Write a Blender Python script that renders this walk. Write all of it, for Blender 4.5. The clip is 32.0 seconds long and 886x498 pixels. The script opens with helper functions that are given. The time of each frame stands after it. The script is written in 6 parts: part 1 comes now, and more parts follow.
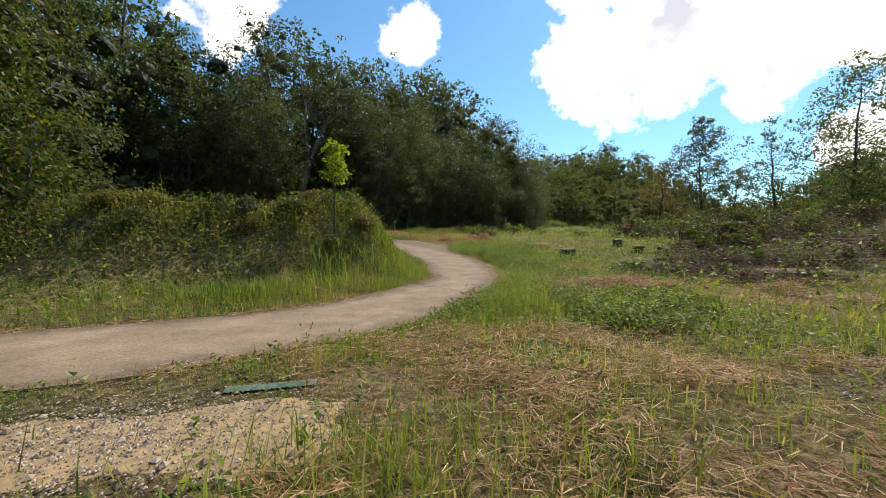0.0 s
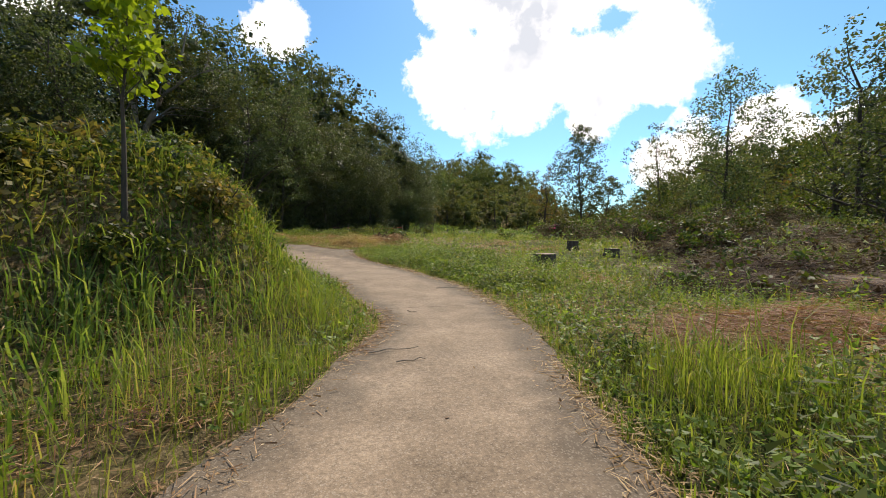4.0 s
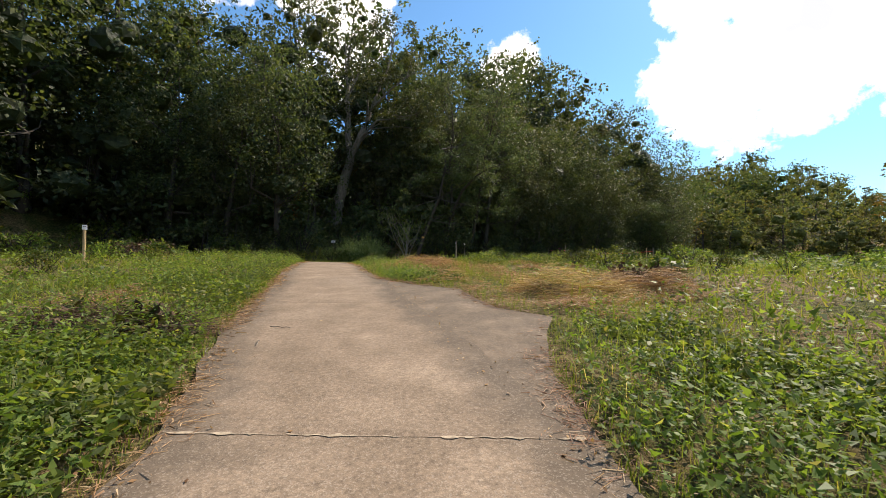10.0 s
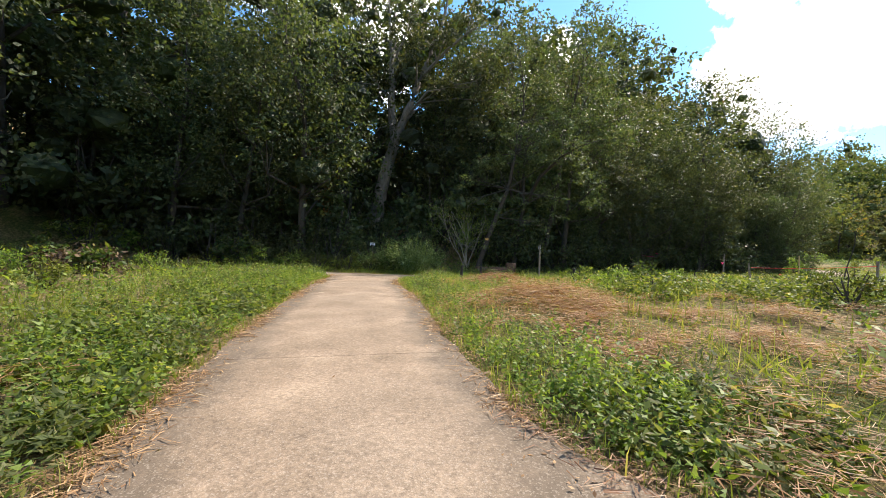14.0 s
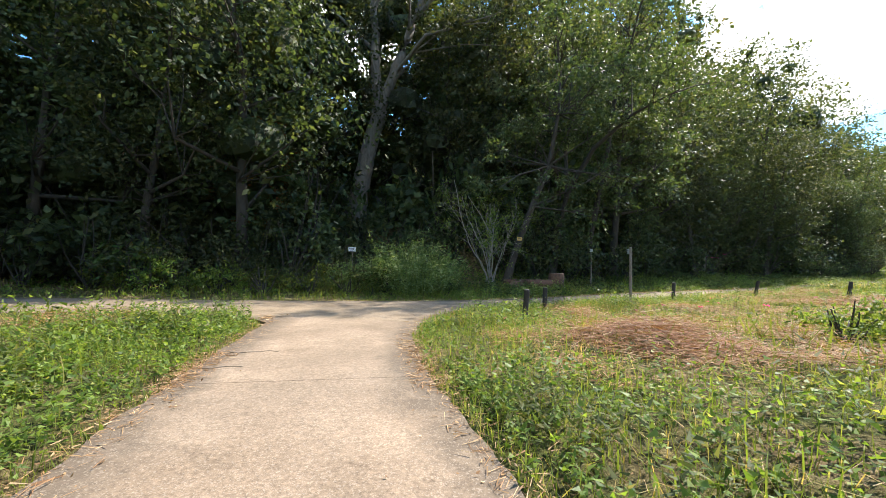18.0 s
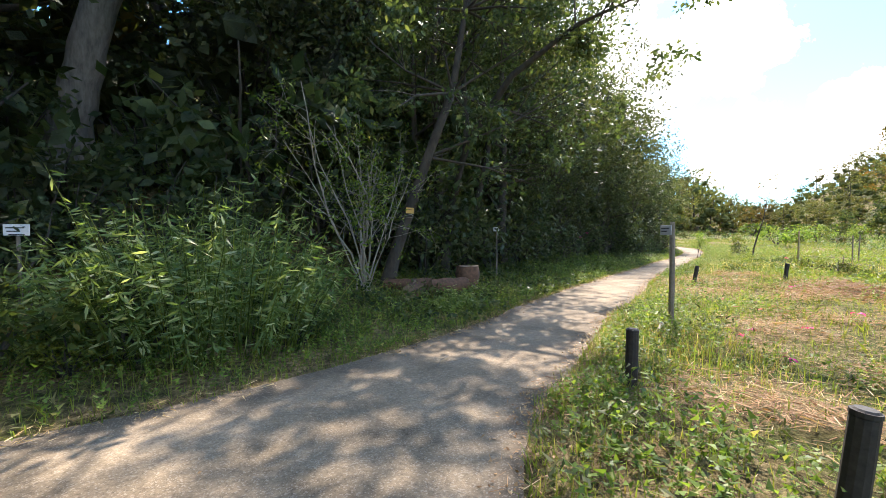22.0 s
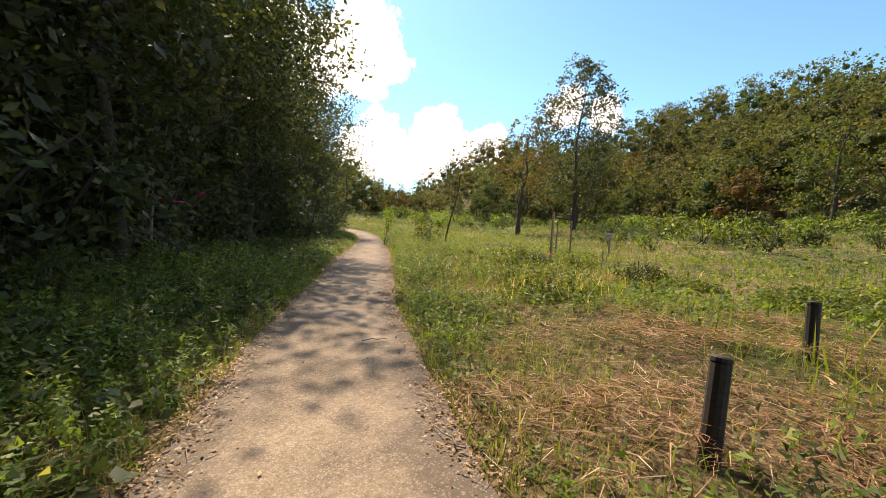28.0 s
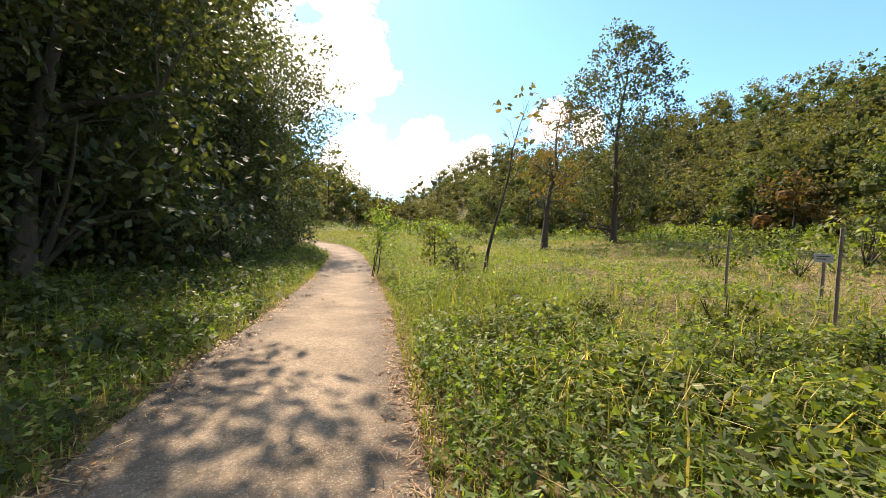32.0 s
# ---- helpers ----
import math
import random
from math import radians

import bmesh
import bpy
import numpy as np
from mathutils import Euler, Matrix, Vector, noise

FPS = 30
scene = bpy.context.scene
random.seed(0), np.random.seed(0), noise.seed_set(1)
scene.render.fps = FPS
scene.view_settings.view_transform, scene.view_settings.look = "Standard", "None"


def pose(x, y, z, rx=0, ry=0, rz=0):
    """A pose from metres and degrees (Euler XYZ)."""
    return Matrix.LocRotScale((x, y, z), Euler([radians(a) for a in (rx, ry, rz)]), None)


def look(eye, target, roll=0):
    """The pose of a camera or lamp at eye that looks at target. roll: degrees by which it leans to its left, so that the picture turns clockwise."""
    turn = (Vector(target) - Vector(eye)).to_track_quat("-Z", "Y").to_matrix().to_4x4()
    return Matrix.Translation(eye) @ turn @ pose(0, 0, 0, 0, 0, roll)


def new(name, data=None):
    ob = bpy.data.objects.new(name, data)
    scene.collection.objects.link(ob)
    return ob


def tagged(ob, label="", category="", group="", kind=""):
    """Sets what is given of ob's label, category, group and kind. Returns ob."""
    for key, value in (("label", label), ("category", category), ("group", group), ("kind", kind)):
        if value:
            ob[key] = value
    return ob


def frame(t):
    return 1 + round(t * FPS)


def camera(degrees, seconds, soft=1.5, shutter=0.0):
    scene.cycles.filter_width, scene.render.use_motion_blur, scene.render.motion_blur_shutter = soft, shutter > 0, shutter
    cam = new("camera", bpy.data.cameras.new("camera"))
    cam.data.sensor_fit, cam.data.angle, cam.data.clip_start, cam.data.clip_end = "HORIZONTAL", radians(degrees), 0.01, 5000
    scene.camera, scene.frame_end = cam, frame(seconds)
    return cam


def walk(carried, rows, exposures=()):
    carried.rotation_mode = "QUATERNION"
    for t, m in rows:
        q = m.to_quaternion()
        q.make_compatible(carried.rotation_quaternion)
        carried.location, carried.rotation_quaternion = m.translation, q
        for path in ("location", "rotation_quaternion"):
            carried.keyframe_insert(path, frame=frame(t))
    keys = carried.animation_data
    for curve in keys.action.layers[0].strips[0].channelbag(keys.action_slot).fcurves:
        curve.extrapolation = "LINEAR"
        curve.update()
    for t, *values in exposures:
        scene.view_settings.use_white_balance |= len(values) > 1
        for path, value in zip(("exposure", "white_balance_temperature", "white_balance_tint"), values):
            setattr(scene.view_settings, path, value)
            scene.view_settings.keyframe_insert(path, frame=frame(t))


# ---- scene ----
cam = camera(94.0, 32.0, 0.6)
METRES, EYE, TILT, LEAN, TURN = 68.0, 1.45, -2.5, 0.0, 0.0
ROWS = [
    (0.0, 0.0, 0.0, 0.0, 0.0, 0.0, -0.0),
    (0.5, -0.0029, 0.0119, 0.001, -1.64, -0.56, -0.93),
    (1.0, -0.0045, 0.0261, 0.0011, -3.41, -0.54, -0.38),
    (1.5, -0.0082, 0.0395, 0.0016, -2.91, 1.32, -1.25),
    (2.0, -0.0114, 0.0511, 0.002, -3.69, 2.15, -1.55),
    (2.5, -0.015, 0.0628, 0.002, -3.03, 2.41, -0.98),
    (3.0, -0.0181, 0.0744, 0.0006, -5.94, 2.43, 1.86),
    (3.5, -0.0186, 0.0885, 0.0003, -11.54, 1.02, 1.27),
    (4.0, -0.0182, 0.1027, 0.0008, -17.27, 0.6, 0.86),
    (4.5, -0.0158, 0.1166, 0.0003, -22.67, -0.88, 0.14),
    (6.5, 0.0026, 0.1711, 0.006, -18.35, -2.6, 1.94),
    (7.0, 0.0071, 0.1859, 0.0065, -15.05, -2.24, 2.06),
    (7.5, 0.0099, 0.2002, 0.0069, -10.36, -0.62, 1.27),
    (8.0, 0.0112, 0.2146, 0.0078, -6.78, 0.09, 0.19),
    (8.5, 0.0118, 0.2291, 0.0092, -1.62, 0.97, 0.84),
    (9.0, 0.01, 0.2441, 0.0108, 2.53, 1.51, -0.86),
    (9.5, 0.0065, 0.2592, 0.0114, 7.72, 2.07, -1.5),
    (10.0, 0.002, 0.2727, 0.0124, 13.02, 3.5, -1.67),
    (10.5, -0.0032, 0.2854, 0.0137, 14.36, 2.94, -2.14),
    (11.0, -0.008, 0.2992, 0.0156, 17.1, 2.32, -0.6),
    (11.5, -0.0136, 0.3128, 0.0174, 17.97, 2.45, -1.83),
    (12.0, -0.0201, 0.3266, 0.0179, 18.89, 2.19, -1.94),
    (12.5, -0.0278, 0.3395, 0.0195, 22.12, 2.99, -1.42),
    (13.0, -0.0356, 0.3518, 0.0212, 21.77, 3.1, -2.32),
    (13.5, -0.0432, 0.3651, 0.0235, 20.82, 2.92, -1.55),
    (14.0, -0.0513, 0.3778, 0.0251, 18.56, 3.03, -2.46),
    (14.5, -0.0595, 0.3911, 0.026, 17.28, 1.97, -1.72),
    (16.5, -0.0888, 0.4457, 0.033, 15.33, 3.49, -2.09),
    (17.0, -0.0961, 0.4597, 0.0326, 15.33, 3.31, -1.82),
    (17.5, -0.1036, 0.474, 0.0331, 16.22, 3.72, -1.06),
    (18.0, -0.1106, 0.4884, 0.0338, 16.02, 3.28, -1.24),
    (18.5, -0.117, 0.5026, 0.0353, 17.71, 3.85, -1.01),
    (19.0, -0.1247, 0.5157, 0.0366, 16.22, 3.98, -1.46),
    (19.5, -0.1319, 0.5295, 0.0368, 16.26, 3.79, -1.45),
    (20.0, -0.1392, 0.5426, 0.0375, 15.69, 3.9, -0.99),
    (20.5, -0.1448, 0.5566, 0.0372, 13.62, 3.34, -0.6),
    (21.0, -0.149, 0.5702, 0.0388, 9.13, 3.13, -1.03),
    (21.5, -0.1535, 0.5852, 0.0384, -3.08, 2.14, -1.49),
    (22.0, -0.1548, 0.6006, 0.04, -10.91, 0.65, 0.68),
    (22.5, -0.1551, 0.616, 0.0402, -20.19, 0.74, 0.82),
    (23.0, -0.1518, 0.6321, 0.0397, -29.54, -1.09, 1.13),
    (23.5, -0.1471, 0.6467, 0.0397, -37.81, -0.68, 1.27),
    (24.0, -0.1402, 0.6613, 0.0393, -46.58, -1.32, 0.03),
    (24.5, -0.1317, 0.6756, 0.04, -49.3, -2.77, 2.02),
    (25.0, -0.1235, 0.6872, 0.0409, -52.55, -2.97, 1.51),
    (25.5, -0.1107, 0.6989, 0.0411, -56.41, -2.54, 2.47),
    (27.5, -0.0582, 0.7541, 0.0422, -58.05, -1.94, -0.11),
    (28.0, -0.0442, 0.7682, 0.0434, -56.68, -2.48, -0.49),
    (28.5, -0.0316, 0.783, 0.0443, -55.5, -1.57, -1.48),
    (29.0, -0.0187, 0.7962, 0.0435, -54.71, -0.66, 0.11),
    (29.5, -0.006, 0.808, 0.0432, -54.11, -0.52, 0.8),
    (30.0, 0.0071, 0.8203, 0.0439, -56.52, -1.4, -0.29),
    (30.5, 0.021, 0.8317, 0.0451, -57.23, -2.23, 0.84),
    (31.0, 0.0348, 0.843, 0.046, -58.44, -2.55, 0.16),
    (31.5, 0.0495, 0.8533, 0.0459, -59.53, -2.23, 0.21),
    (32.0, 0.0627, 0.8636, 0.0458, -58.49, -0.92, -0.33),
]
EXPOSURES = [(0.0, 0.1, 7100, 12), (4.0, 0.1, 7200, 13), (8.0, 0.2, 7300, 15), (11.0, 0.5, 7200, 16), (14.0, 0.95, 6950, 15), (18.0, 1.25, 6550, 12), (20.0, 1.55, 6500, 13), (22.0, 1.5, 6650, 15), (23.0, 1.2, 7200, 18), (24.0, 0.85, 7700, 20), (26.0, 0.65, 7900, 20), (29.0, 0.75, 7900, 20), (31.0, 1.0, 7800, 19), (32.0, 1.0, 7800, 19)]
walk(cam, [(t, pose(0, 0, EYE, TILT, LEAN, TURN) @ pose(METRES * x, METRES * y, METRES * z, 90 + pitch, roll, yaw)) for t, x, y, z, yaw, pitch, roll in ROWS], EXPOSURES)

SUN_AZ, SUN_EL = 34.5, 48.0          # degrees right of +y, and above the horizon

world = bpy.data.worlds.new("sky_world")
scene.world = world
world.use_nodes = True


def node(tree, kind, x=0, y=0, **inputs):
    n = tree.nodes.new(kind)
    n.location = (x, y)
    for key, value in inputs.items():
        n.inputs[key.replace("_", " ")].default_value = value
    return n


def maths(tree, op, a, b=None, c=None, clamp=False):
    n = tree.nodes.new("ShaderNodeMath")
    n.operation, n.use_clamp = op, clamp
    for i, v in enumerate((a, b, c)):
        if v is None:
            continue
        if isinstance(v, (int, float)):
            n.inputs[i].default_value = v
        else:
            tree.links.new(v, n.inputs[i])
    return n.outputs[0]


def ramp(tree, fac, stops):
    n = tree.nodes.new("ShaderNodeValToRGB")
    while len(n.color_ramp.elements) < len(stops):
        n.color_ramp.elements.new(0.5)
    for e, (p, c) in zip(n.color_ramp.elements, stops):
        e.position, e.color = p, (*c, 1) if len(c) == 3 else c
    tree.links.new(fac, n.inputs[0])
    return n.outputs[0]


def mixed(tree, fac, a, b, mode="MIX"):
    n = tree.nodes.new("ShaderNodeMix")
    n.data_type, n.blend_type = "RGBA", mode
    fa, ca, cb = n.inputs[0], n.inputs[6], n.inputs[7]
    for sock, v in ((fa, fac), (ca, a), (cb, b)):
        if isinstance(v, (int, float)):
            sock.default_value = v
        elif isinstance(v, tuple):
            sock.default_value = (*v, 1)
        else:
            tree.links.new(v, sock)
    return n.outputs[2]


def build_sky():
    tr = world.node_tree
    tr.nodes.clear()
    sky = tr.nodes.new("ShaderNodeTexSky")
    sky.sky_type, sky.sun_disc = "NISHITA", False
    sky.sun_elevation, sky.sun_rotation = radians(SUN_EL), radians(SUN_AZ)
    sky.air_density, sky.dust_density, sky.ozone_density = 1.0, 0.4, 1.5
    co = tr.nodes.new("ShaderNodeTexCoord")
    big = node(tr, "ShaderNodeTexNoise", Scale=8.0, Detail=9.0, Roughness=0.64)
    tr.links.new(co.outputs["Generated"], big.inputs["Vector"])
    cover = None
    # cumulus: azimuth right of +y, elevation, half width (degrees)
    for az, el, wide in CLOUDS:
        a, e = radians(az), radians(el)
        d = tr.nodes.new("ShaderNodeVectorMath")
        d.operation = "DOT_PRODUCT"
        tr.links.new(co.outputs["Generated"], d.inputs[0])
        d.inputs[1].default_value = (math.sin(a) * math.cos(e), math.cos(a) * math.cos(e), math.sin(e))
        ang = maths(tr, "ARCCOSINE", maths(tr, "MINIMUM", d.outputs["Value"], 0.99999))
        blob = maths(tr, "SUBTRACT", 1.0, maths(tr, "DIVIDE", ang, radians(wide)))
        cover = blob if cover is None else maths(tr, "MAXIMUM", cover, blob)
    edge = maths(tr, "ADD", cover, maths(tr, "MULTIPLY", maths(tr, "SUBTRACT", big.outputs["Fac"], 0.5), 2.3))
    mask = maths(tr, "MULTIPLY", maths(tr, "ADD", edge, -0.05), 4.0, clamp=True)
    grey = node(tr, "ShaderNodeTexNoise", Scale=4.0, Detail=5.0, Roughness=0.5)
    tr.links.new(co.outputs["Generated"], grey.inputs["Vector"])
    shade = maths(tr, "MULTIPLY", maths(tr, "MULTIPLY", maths(tr, "SUBTRACT", grey.outputs["Fac"], 0.5), 7.0, clamp=True), maths(tr, "MULTIPLY", maths(tr, "SUBTRACT", edge, 0.25), 2.0, clamp=True))
    white = mixed(tr, shade, (15.0, 15.0, 15.3), (7.4, 8.2, 9.6))
    blue = mixed(tr, 1.0, sky.outputs[0], (0.82, 1.42, 1.74), "MULTIPLY")
    out = mixed(tr, mask, blue, white)
    bg = node(tr, "ShaderNodeBackground", Strength=SKY)
    tr.links.new(out, bg.inputs["Color"])
    to = tr.nodes.new("ShaderNodeOutputWorld")
    tr.links.new(bg.outputs[0], to.inputs[0])


SKY = 0.095
CLOUDS = [(21, 20, 7.5), (29, 20, 9), (36, 19, 7.5), (27, 30, 8), (34, 30, 7), (44, 21, 6.5), (43, 31, 6.5), (47, 9, 6), (40, 42, 8), (17, 30, 4), (-27, 26, 6.5), (-31, 33, 6), (-4, 25, 4),
          (55, 10, 5), (62, 8, 4.5), (72, 15, 3.6), (77, 14, 3), (-45, 35, 8), (120, 30, 14), (-100, 35, 15), (180, 40, 18), (28, 48, 10)]
build_sky()
sun = new("sun", bpy.data.lights.new("sun", "SUN"))
sun.data.energy, sun.data.angle, sun.data.color = 5.0, radians(0.55), (1.0, 0.94, 0.84)
sa, se = radians(SUN_AZ), radians(SUN_EL)
sun.matrix_world = look((math.sin(sa) * math.cos(se) * 80, 40 + math.cos(sa) * math.cos(se) * 80, 80 * math.sin(se)), (0, 40, 0))


# ---- materials ----
def material(name):
    m = bpy.data.materials.new(name)
    m.use_nodes = True
    tr = m.node_tree
    tr.nodes.clear()
    out = tr.nodes.new("ShaderNodeOutputMaterial")
    p = tr.nodes.new("ShaderNodeBsdfPrincipled")
    tr.links.new(p.outputs[0], out.inputs[0])
    return m, tr, p, out


def bump(tr, p, height, strength, distance):
    b = node(tr, "ShaderNodeBump", Strength=strength, Distance=distance)
    tr.links.new(height, b.inputs["Height"])
    tr.links.new(b.outputs[0], p.inputs["Normal"])


def noise_at(tr, scale, detail=4.0, rough=0.55, kind="Object"):
    co = tr.nodes.new("ShaderNodeTexCoord")
    n = node(tr, "ShaderNodeTexNoise", Scale=scale, Detail=detail, Roughness=rough)
    tr.links.new(co.outputs[kind], n.inputs["Vector"])
    return n.outputs["Fac"]


def leaf_material(name, stops, through_light=0.4, rough=0.58, spec=0.22, clump_shade=False):
    m, tr, p, out = material(name)
    geo = tr.nodes.new("ShaderNodeNewGeometry")
    info = tr.nodes.new("ShaderNodeObjectInfo")
    col = ramp(tr, geo.outputs["Random Per Island"], stops)
    hsv = node(tr, "ShaderNodeHueSaturation", Saturation=1.0)
    tr.links.new(col, hsv.inputs["Color"])
    tr.links.new(maths(tr, "ADD", maths(tr, "MULTIPLY", info.outputs["Random"], 0.05), 0.475), hsv.inputs["Hue"])
    tr.links.new(maths(tr, "ADD", maths(tr, "MULTIPLY", info.outputs["Random"], 0.5), 0.75), hsv.inputs["Value"])
    if clump_shade:
        # lit and shaded leaf clumps put into the colour by noise
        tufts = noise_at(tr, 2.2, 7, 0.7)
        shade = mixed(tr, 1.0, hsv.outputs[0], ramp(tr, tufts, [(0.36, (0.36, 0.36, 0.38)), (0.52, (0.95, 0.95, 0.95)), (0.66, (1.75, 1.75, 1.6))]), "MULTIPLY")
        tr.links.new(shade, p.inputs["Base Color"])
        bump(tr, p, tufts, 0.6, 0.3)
    else:
        tr.links.new(hsv.outputs[0], p.inputs["Base Color"])
    p.inputs["Roughness"].default_value = rough
    p.inputs["Specular IOR Level"].default_value = spec
    t = tr.nodes.new("ShaderNodeBsdfTranslucent")
    tr.links.new(mixed(tr, 1.0, hsv.outputs[0], (1.5, 1.45, 0.6), "MULTIPLY"), t.inputs["Color"])
    mx = node(tr, "ShaderNodeMixShader", Fac=through_light)
    tr.links.new(p.outputs[0], mx.inputs[1])
    tr.links.new(t.outputs[0], mx.inputs[2])
    tr.links.new(mx.outputs[0], out.inputs[0])
    return m


def bark_material(name, dark, light, scale=9.0):
    m, tr, p, out = material(name)
    co = tr.nodes.new("ShaderNodeTexCoord")
    mp = node(tr, "ShaderNodeMapping", Scale=(1, 1, 0.25))
    tr.links.new(co.outputs["Object"], mp.inputs["Vector"])
    n = node(tr, "ShaderNodeTexNoise", Scale=scale, Detail=6.0, Roughness=0.65)
    tr.links.new(mp.outputs[0], n.inputs["Vector"])
    patch = noise_at(tr, 1.6, 3)
    col = ramp(tr, n.outputs["Fac"], [(0.3, dark), (0.7, light)])
    col = mixed(tr, maths(tr, "MULTIPLY", maths(tr, "SUBTRACT", patch, 0.45), 2.0, clamp=True), col, tuple(c * 0.8 for c in light))
    tr.links.new(col, p.inputs["Base Color"])
    p.inputs["Roughness"].default_value = 0.92
    bump(tr, p, n.outputs["Fac"], 0.7, 0.03)
    return m


def concrete_material(name, dark, base, light, grey, grits=0.22, soiled=(0.1, 0.078, 0.055)):
    m, tr, p, out = material(name)
    fine = noise_at(tr, 55, 5, 0.7)
    mid = noise_at(tr, 1.3, 5, 0.6)
    big = noise_at(tr, 0.35, 3)
    co = tr.nodes.new("ShaderNodeTexCoord")
    v = node(tr, "ShaderNodeTexVoronoi", Scale=110.0)
    tr.links.new(co.outputs["Object"], v.inputs["Vector"])
    col = ramp(tr, mid, [(0.3, dark), (0.5, base), (0.72, light)])
    streak = tr.nodes.new("ShaderNodeMapping")
    streak.inputs["Scale"].default_value = (2.6, 0.5, 1)
    streak.inputs["Rotation"].default_value = (0, 0, radians(-28))
    at = tr.nodes.new("ShaderNodeTexCoord")
    tr.links.new(at.outputs["Object"], streak.inputs["Vector"])
    worn = node(tr, "ShaderNodeTexNoise", Scale=1.4, Detail=6.0, Roughness=0.68)
    tr.links.new(streak.outputs[0], worn.inputs["Vector"])
    col = mixed(tr, maths(tr, "MULTIPLY", maths(tr, "SUBTRACT", worn.outputs["Fac"], 0.52), 1.5, clamp=True), col, dark)
    col = mixed(tr, maths(tr, "MULTIPLY", maths(tr, "SUBTRACT", big, 0.5), 2.5, clamp=True), col, grey)
    col = mixed(tr, 0.5, col, ramp(tr, fine, [(0.3, (0.25, 0.25, 0.25)), (0.7, (0.8, 0.8, 0.8))]), "OVERLAY")
    col = mixed(tr, 1.0, col, ramp(tr, noise_at(tr, 24, 4, 0.8), [(0.34, (0.72, 0.71, 0.7)), (0.5, (1.0, 1.0, 1.0)), (0.66, (1.26, 1.25, 1.22))]), "MULTIPLY")
    side = tr.nodes.new("ShaderNodeAttribute")
    side.attribute_name = "margin"
    ragged = noise_at(tr, 2.4, 6, 0.65)
    dirt = maths(tr, "SUBTRACT", maths(tr, "MULTIPLY", ragged, 1.15), maths(tr, "MULTIPLY", side.outputs["Fac"], 1.0))
    col = mixed(tr, maths(tr, "MULTIPLY", maths(tr, "MULTIPLY", dirt, 2.6, clamp=True), 0.75), col, soiled)
    sc = tr.nodes.new("ShaderNodeSeparateColor")
    tr.links.new(v.outputs["Color"], sc.inputs[0])
    grit = maths(tr, "GREATER_THAN", sc.outputs[0], 0.86)
    col = mixed(tr, maths(tr, "MULTIPLY", grit, grits), col, (0.5, 0.43, 0.34))
    tr.links.new(col, p.inputs["Base Color"])
    p.inputs["Roughness"].default_value = 0.9
    p.inputs["Specular IOR Level"].default_value = 0.25
    bump(tr, p, maths(tr, "ADD", fine, maths(tr, "MULTIPLY", v.outputs["Distance"], 0.8)), 0.32, 0.005)
    return m


def soil_material():
    m, tr, p, out = material("soil_and_litter")
    fine = noise_at(tr, 38, 8, 0.75)
    flecks = noise_at(tr, 9, 6, 0.7)
    mid = noise_at(tr, 1.1, 5, 0.6)
    big = noise_at(tr, 0.16, 4, 0.55)
    dry = ramp(tr, flecks, [(0.32, (0.06, 0.042, 0.022)), (0.48, (0.18, 0.13, 0.065)), (0.64, (0.36, 0.27, 0.145))])
    green = ramp(tr, flecks, [(0.32, (0.03, 0.037, 0.012)), (0.5, (0.075, 0.09, 0.026)), (0.68, (0.19, 0.17, 0.06))])
    col = mixed(tr, maths(tr, "MULTIPLY", maths(tr, "SUBTRACT", maths(tr, "ADD", maths(tr, "MULTIPLY", big, 0.6), maths(tr, "MULTIPLY", mid, 0.4)), 0.44), 8.0, clamp=True), dry, green)
    col = mixed(tr, 0.75, col, ramp(tr, fine, [(0.3, (0.12, 0.12, 0.12)), (0.7, (0.88, 0.88, 0.88))]), "OVERLAY")
    tr.links.new(col, p.inputs["Base Color"])
    p.inputs["Roughness"].default_value = 0.97
    p.inputs["Specular IOR Level"].default_value = 0.1
    bump(tr, p, maths(tr, "ADD", fine, flecks), 1.0, 0.05)
    return m


def plain_material(name, colour, rough=0.7, grain=0.25, scale=14.0, metal=0.0):
    m, tr, p, out = material(name)
    n = noise_at(tr, scale, 5, 0.65)
    lo = tuple(c * (1 - grain) for c in colour)
    hi = tuple(min(1, c * (1 + grain)) for c in colour)
    tr.links.new(ramp(tr, n, [(0.3, lo), (0.7, hi)]), p.inputs["Base Color"])
    p.inputs["Roughness"].default_value, p.inputs["Metallic"].default_value = rough, metal
    bump(tr, p, n, 0.3, 0.004)
    return m


CONCRETE = concrete_material("tan_concrete", (0.166, 0.122, 0.081), (0.226, 0.167, 0.114), (0.312, 0.234, 0.162), (0.232, 0.18, 0.13))
PATH = concrete_material("gritty_path", (0.13, 0.097, 0.062), (0.222, 0.168, 0.11), (0.31, 0.236, 0.158), (0.225, 0.176, 0.124), 0.3)
SOIL = soil_material()
FILLER = plain_material("pale_filler", (0.36, 0.285, 0.195), 0.95, 0.45, 20)
BARK = bark_material("grey_brown_bark", (0.026, 0.021, 0.016), (0.08, 0.066, 0.05))
BARK_PALE = bark_material("pale_bark", (0.18, 0.155, 0.12), (0.4, 0.36, 0.29), 14)
FOREST_LEAF = leaf_material("forest_leaf", [(0, (0.038, 0.055, 0.024)), (0.6, (0.074, 0.1, 0.04)), (0.9, (0.115, 0.138, 0.058)), (1, (0.155, 0.158, 0.072))], 0.42, 0.45, 0.36, clump_shade=True)
HILL_LEAF = leaf_material("hill_leaf", [(0, (0.03, 0.05, 0.013)), (0.6, (0.066, 0.095, 0.022)), (0.9, (0.11, 0.125, 0.03)), (1, (0.18, 0.13, 0.04))], 0.42, 0.52, 0.22)
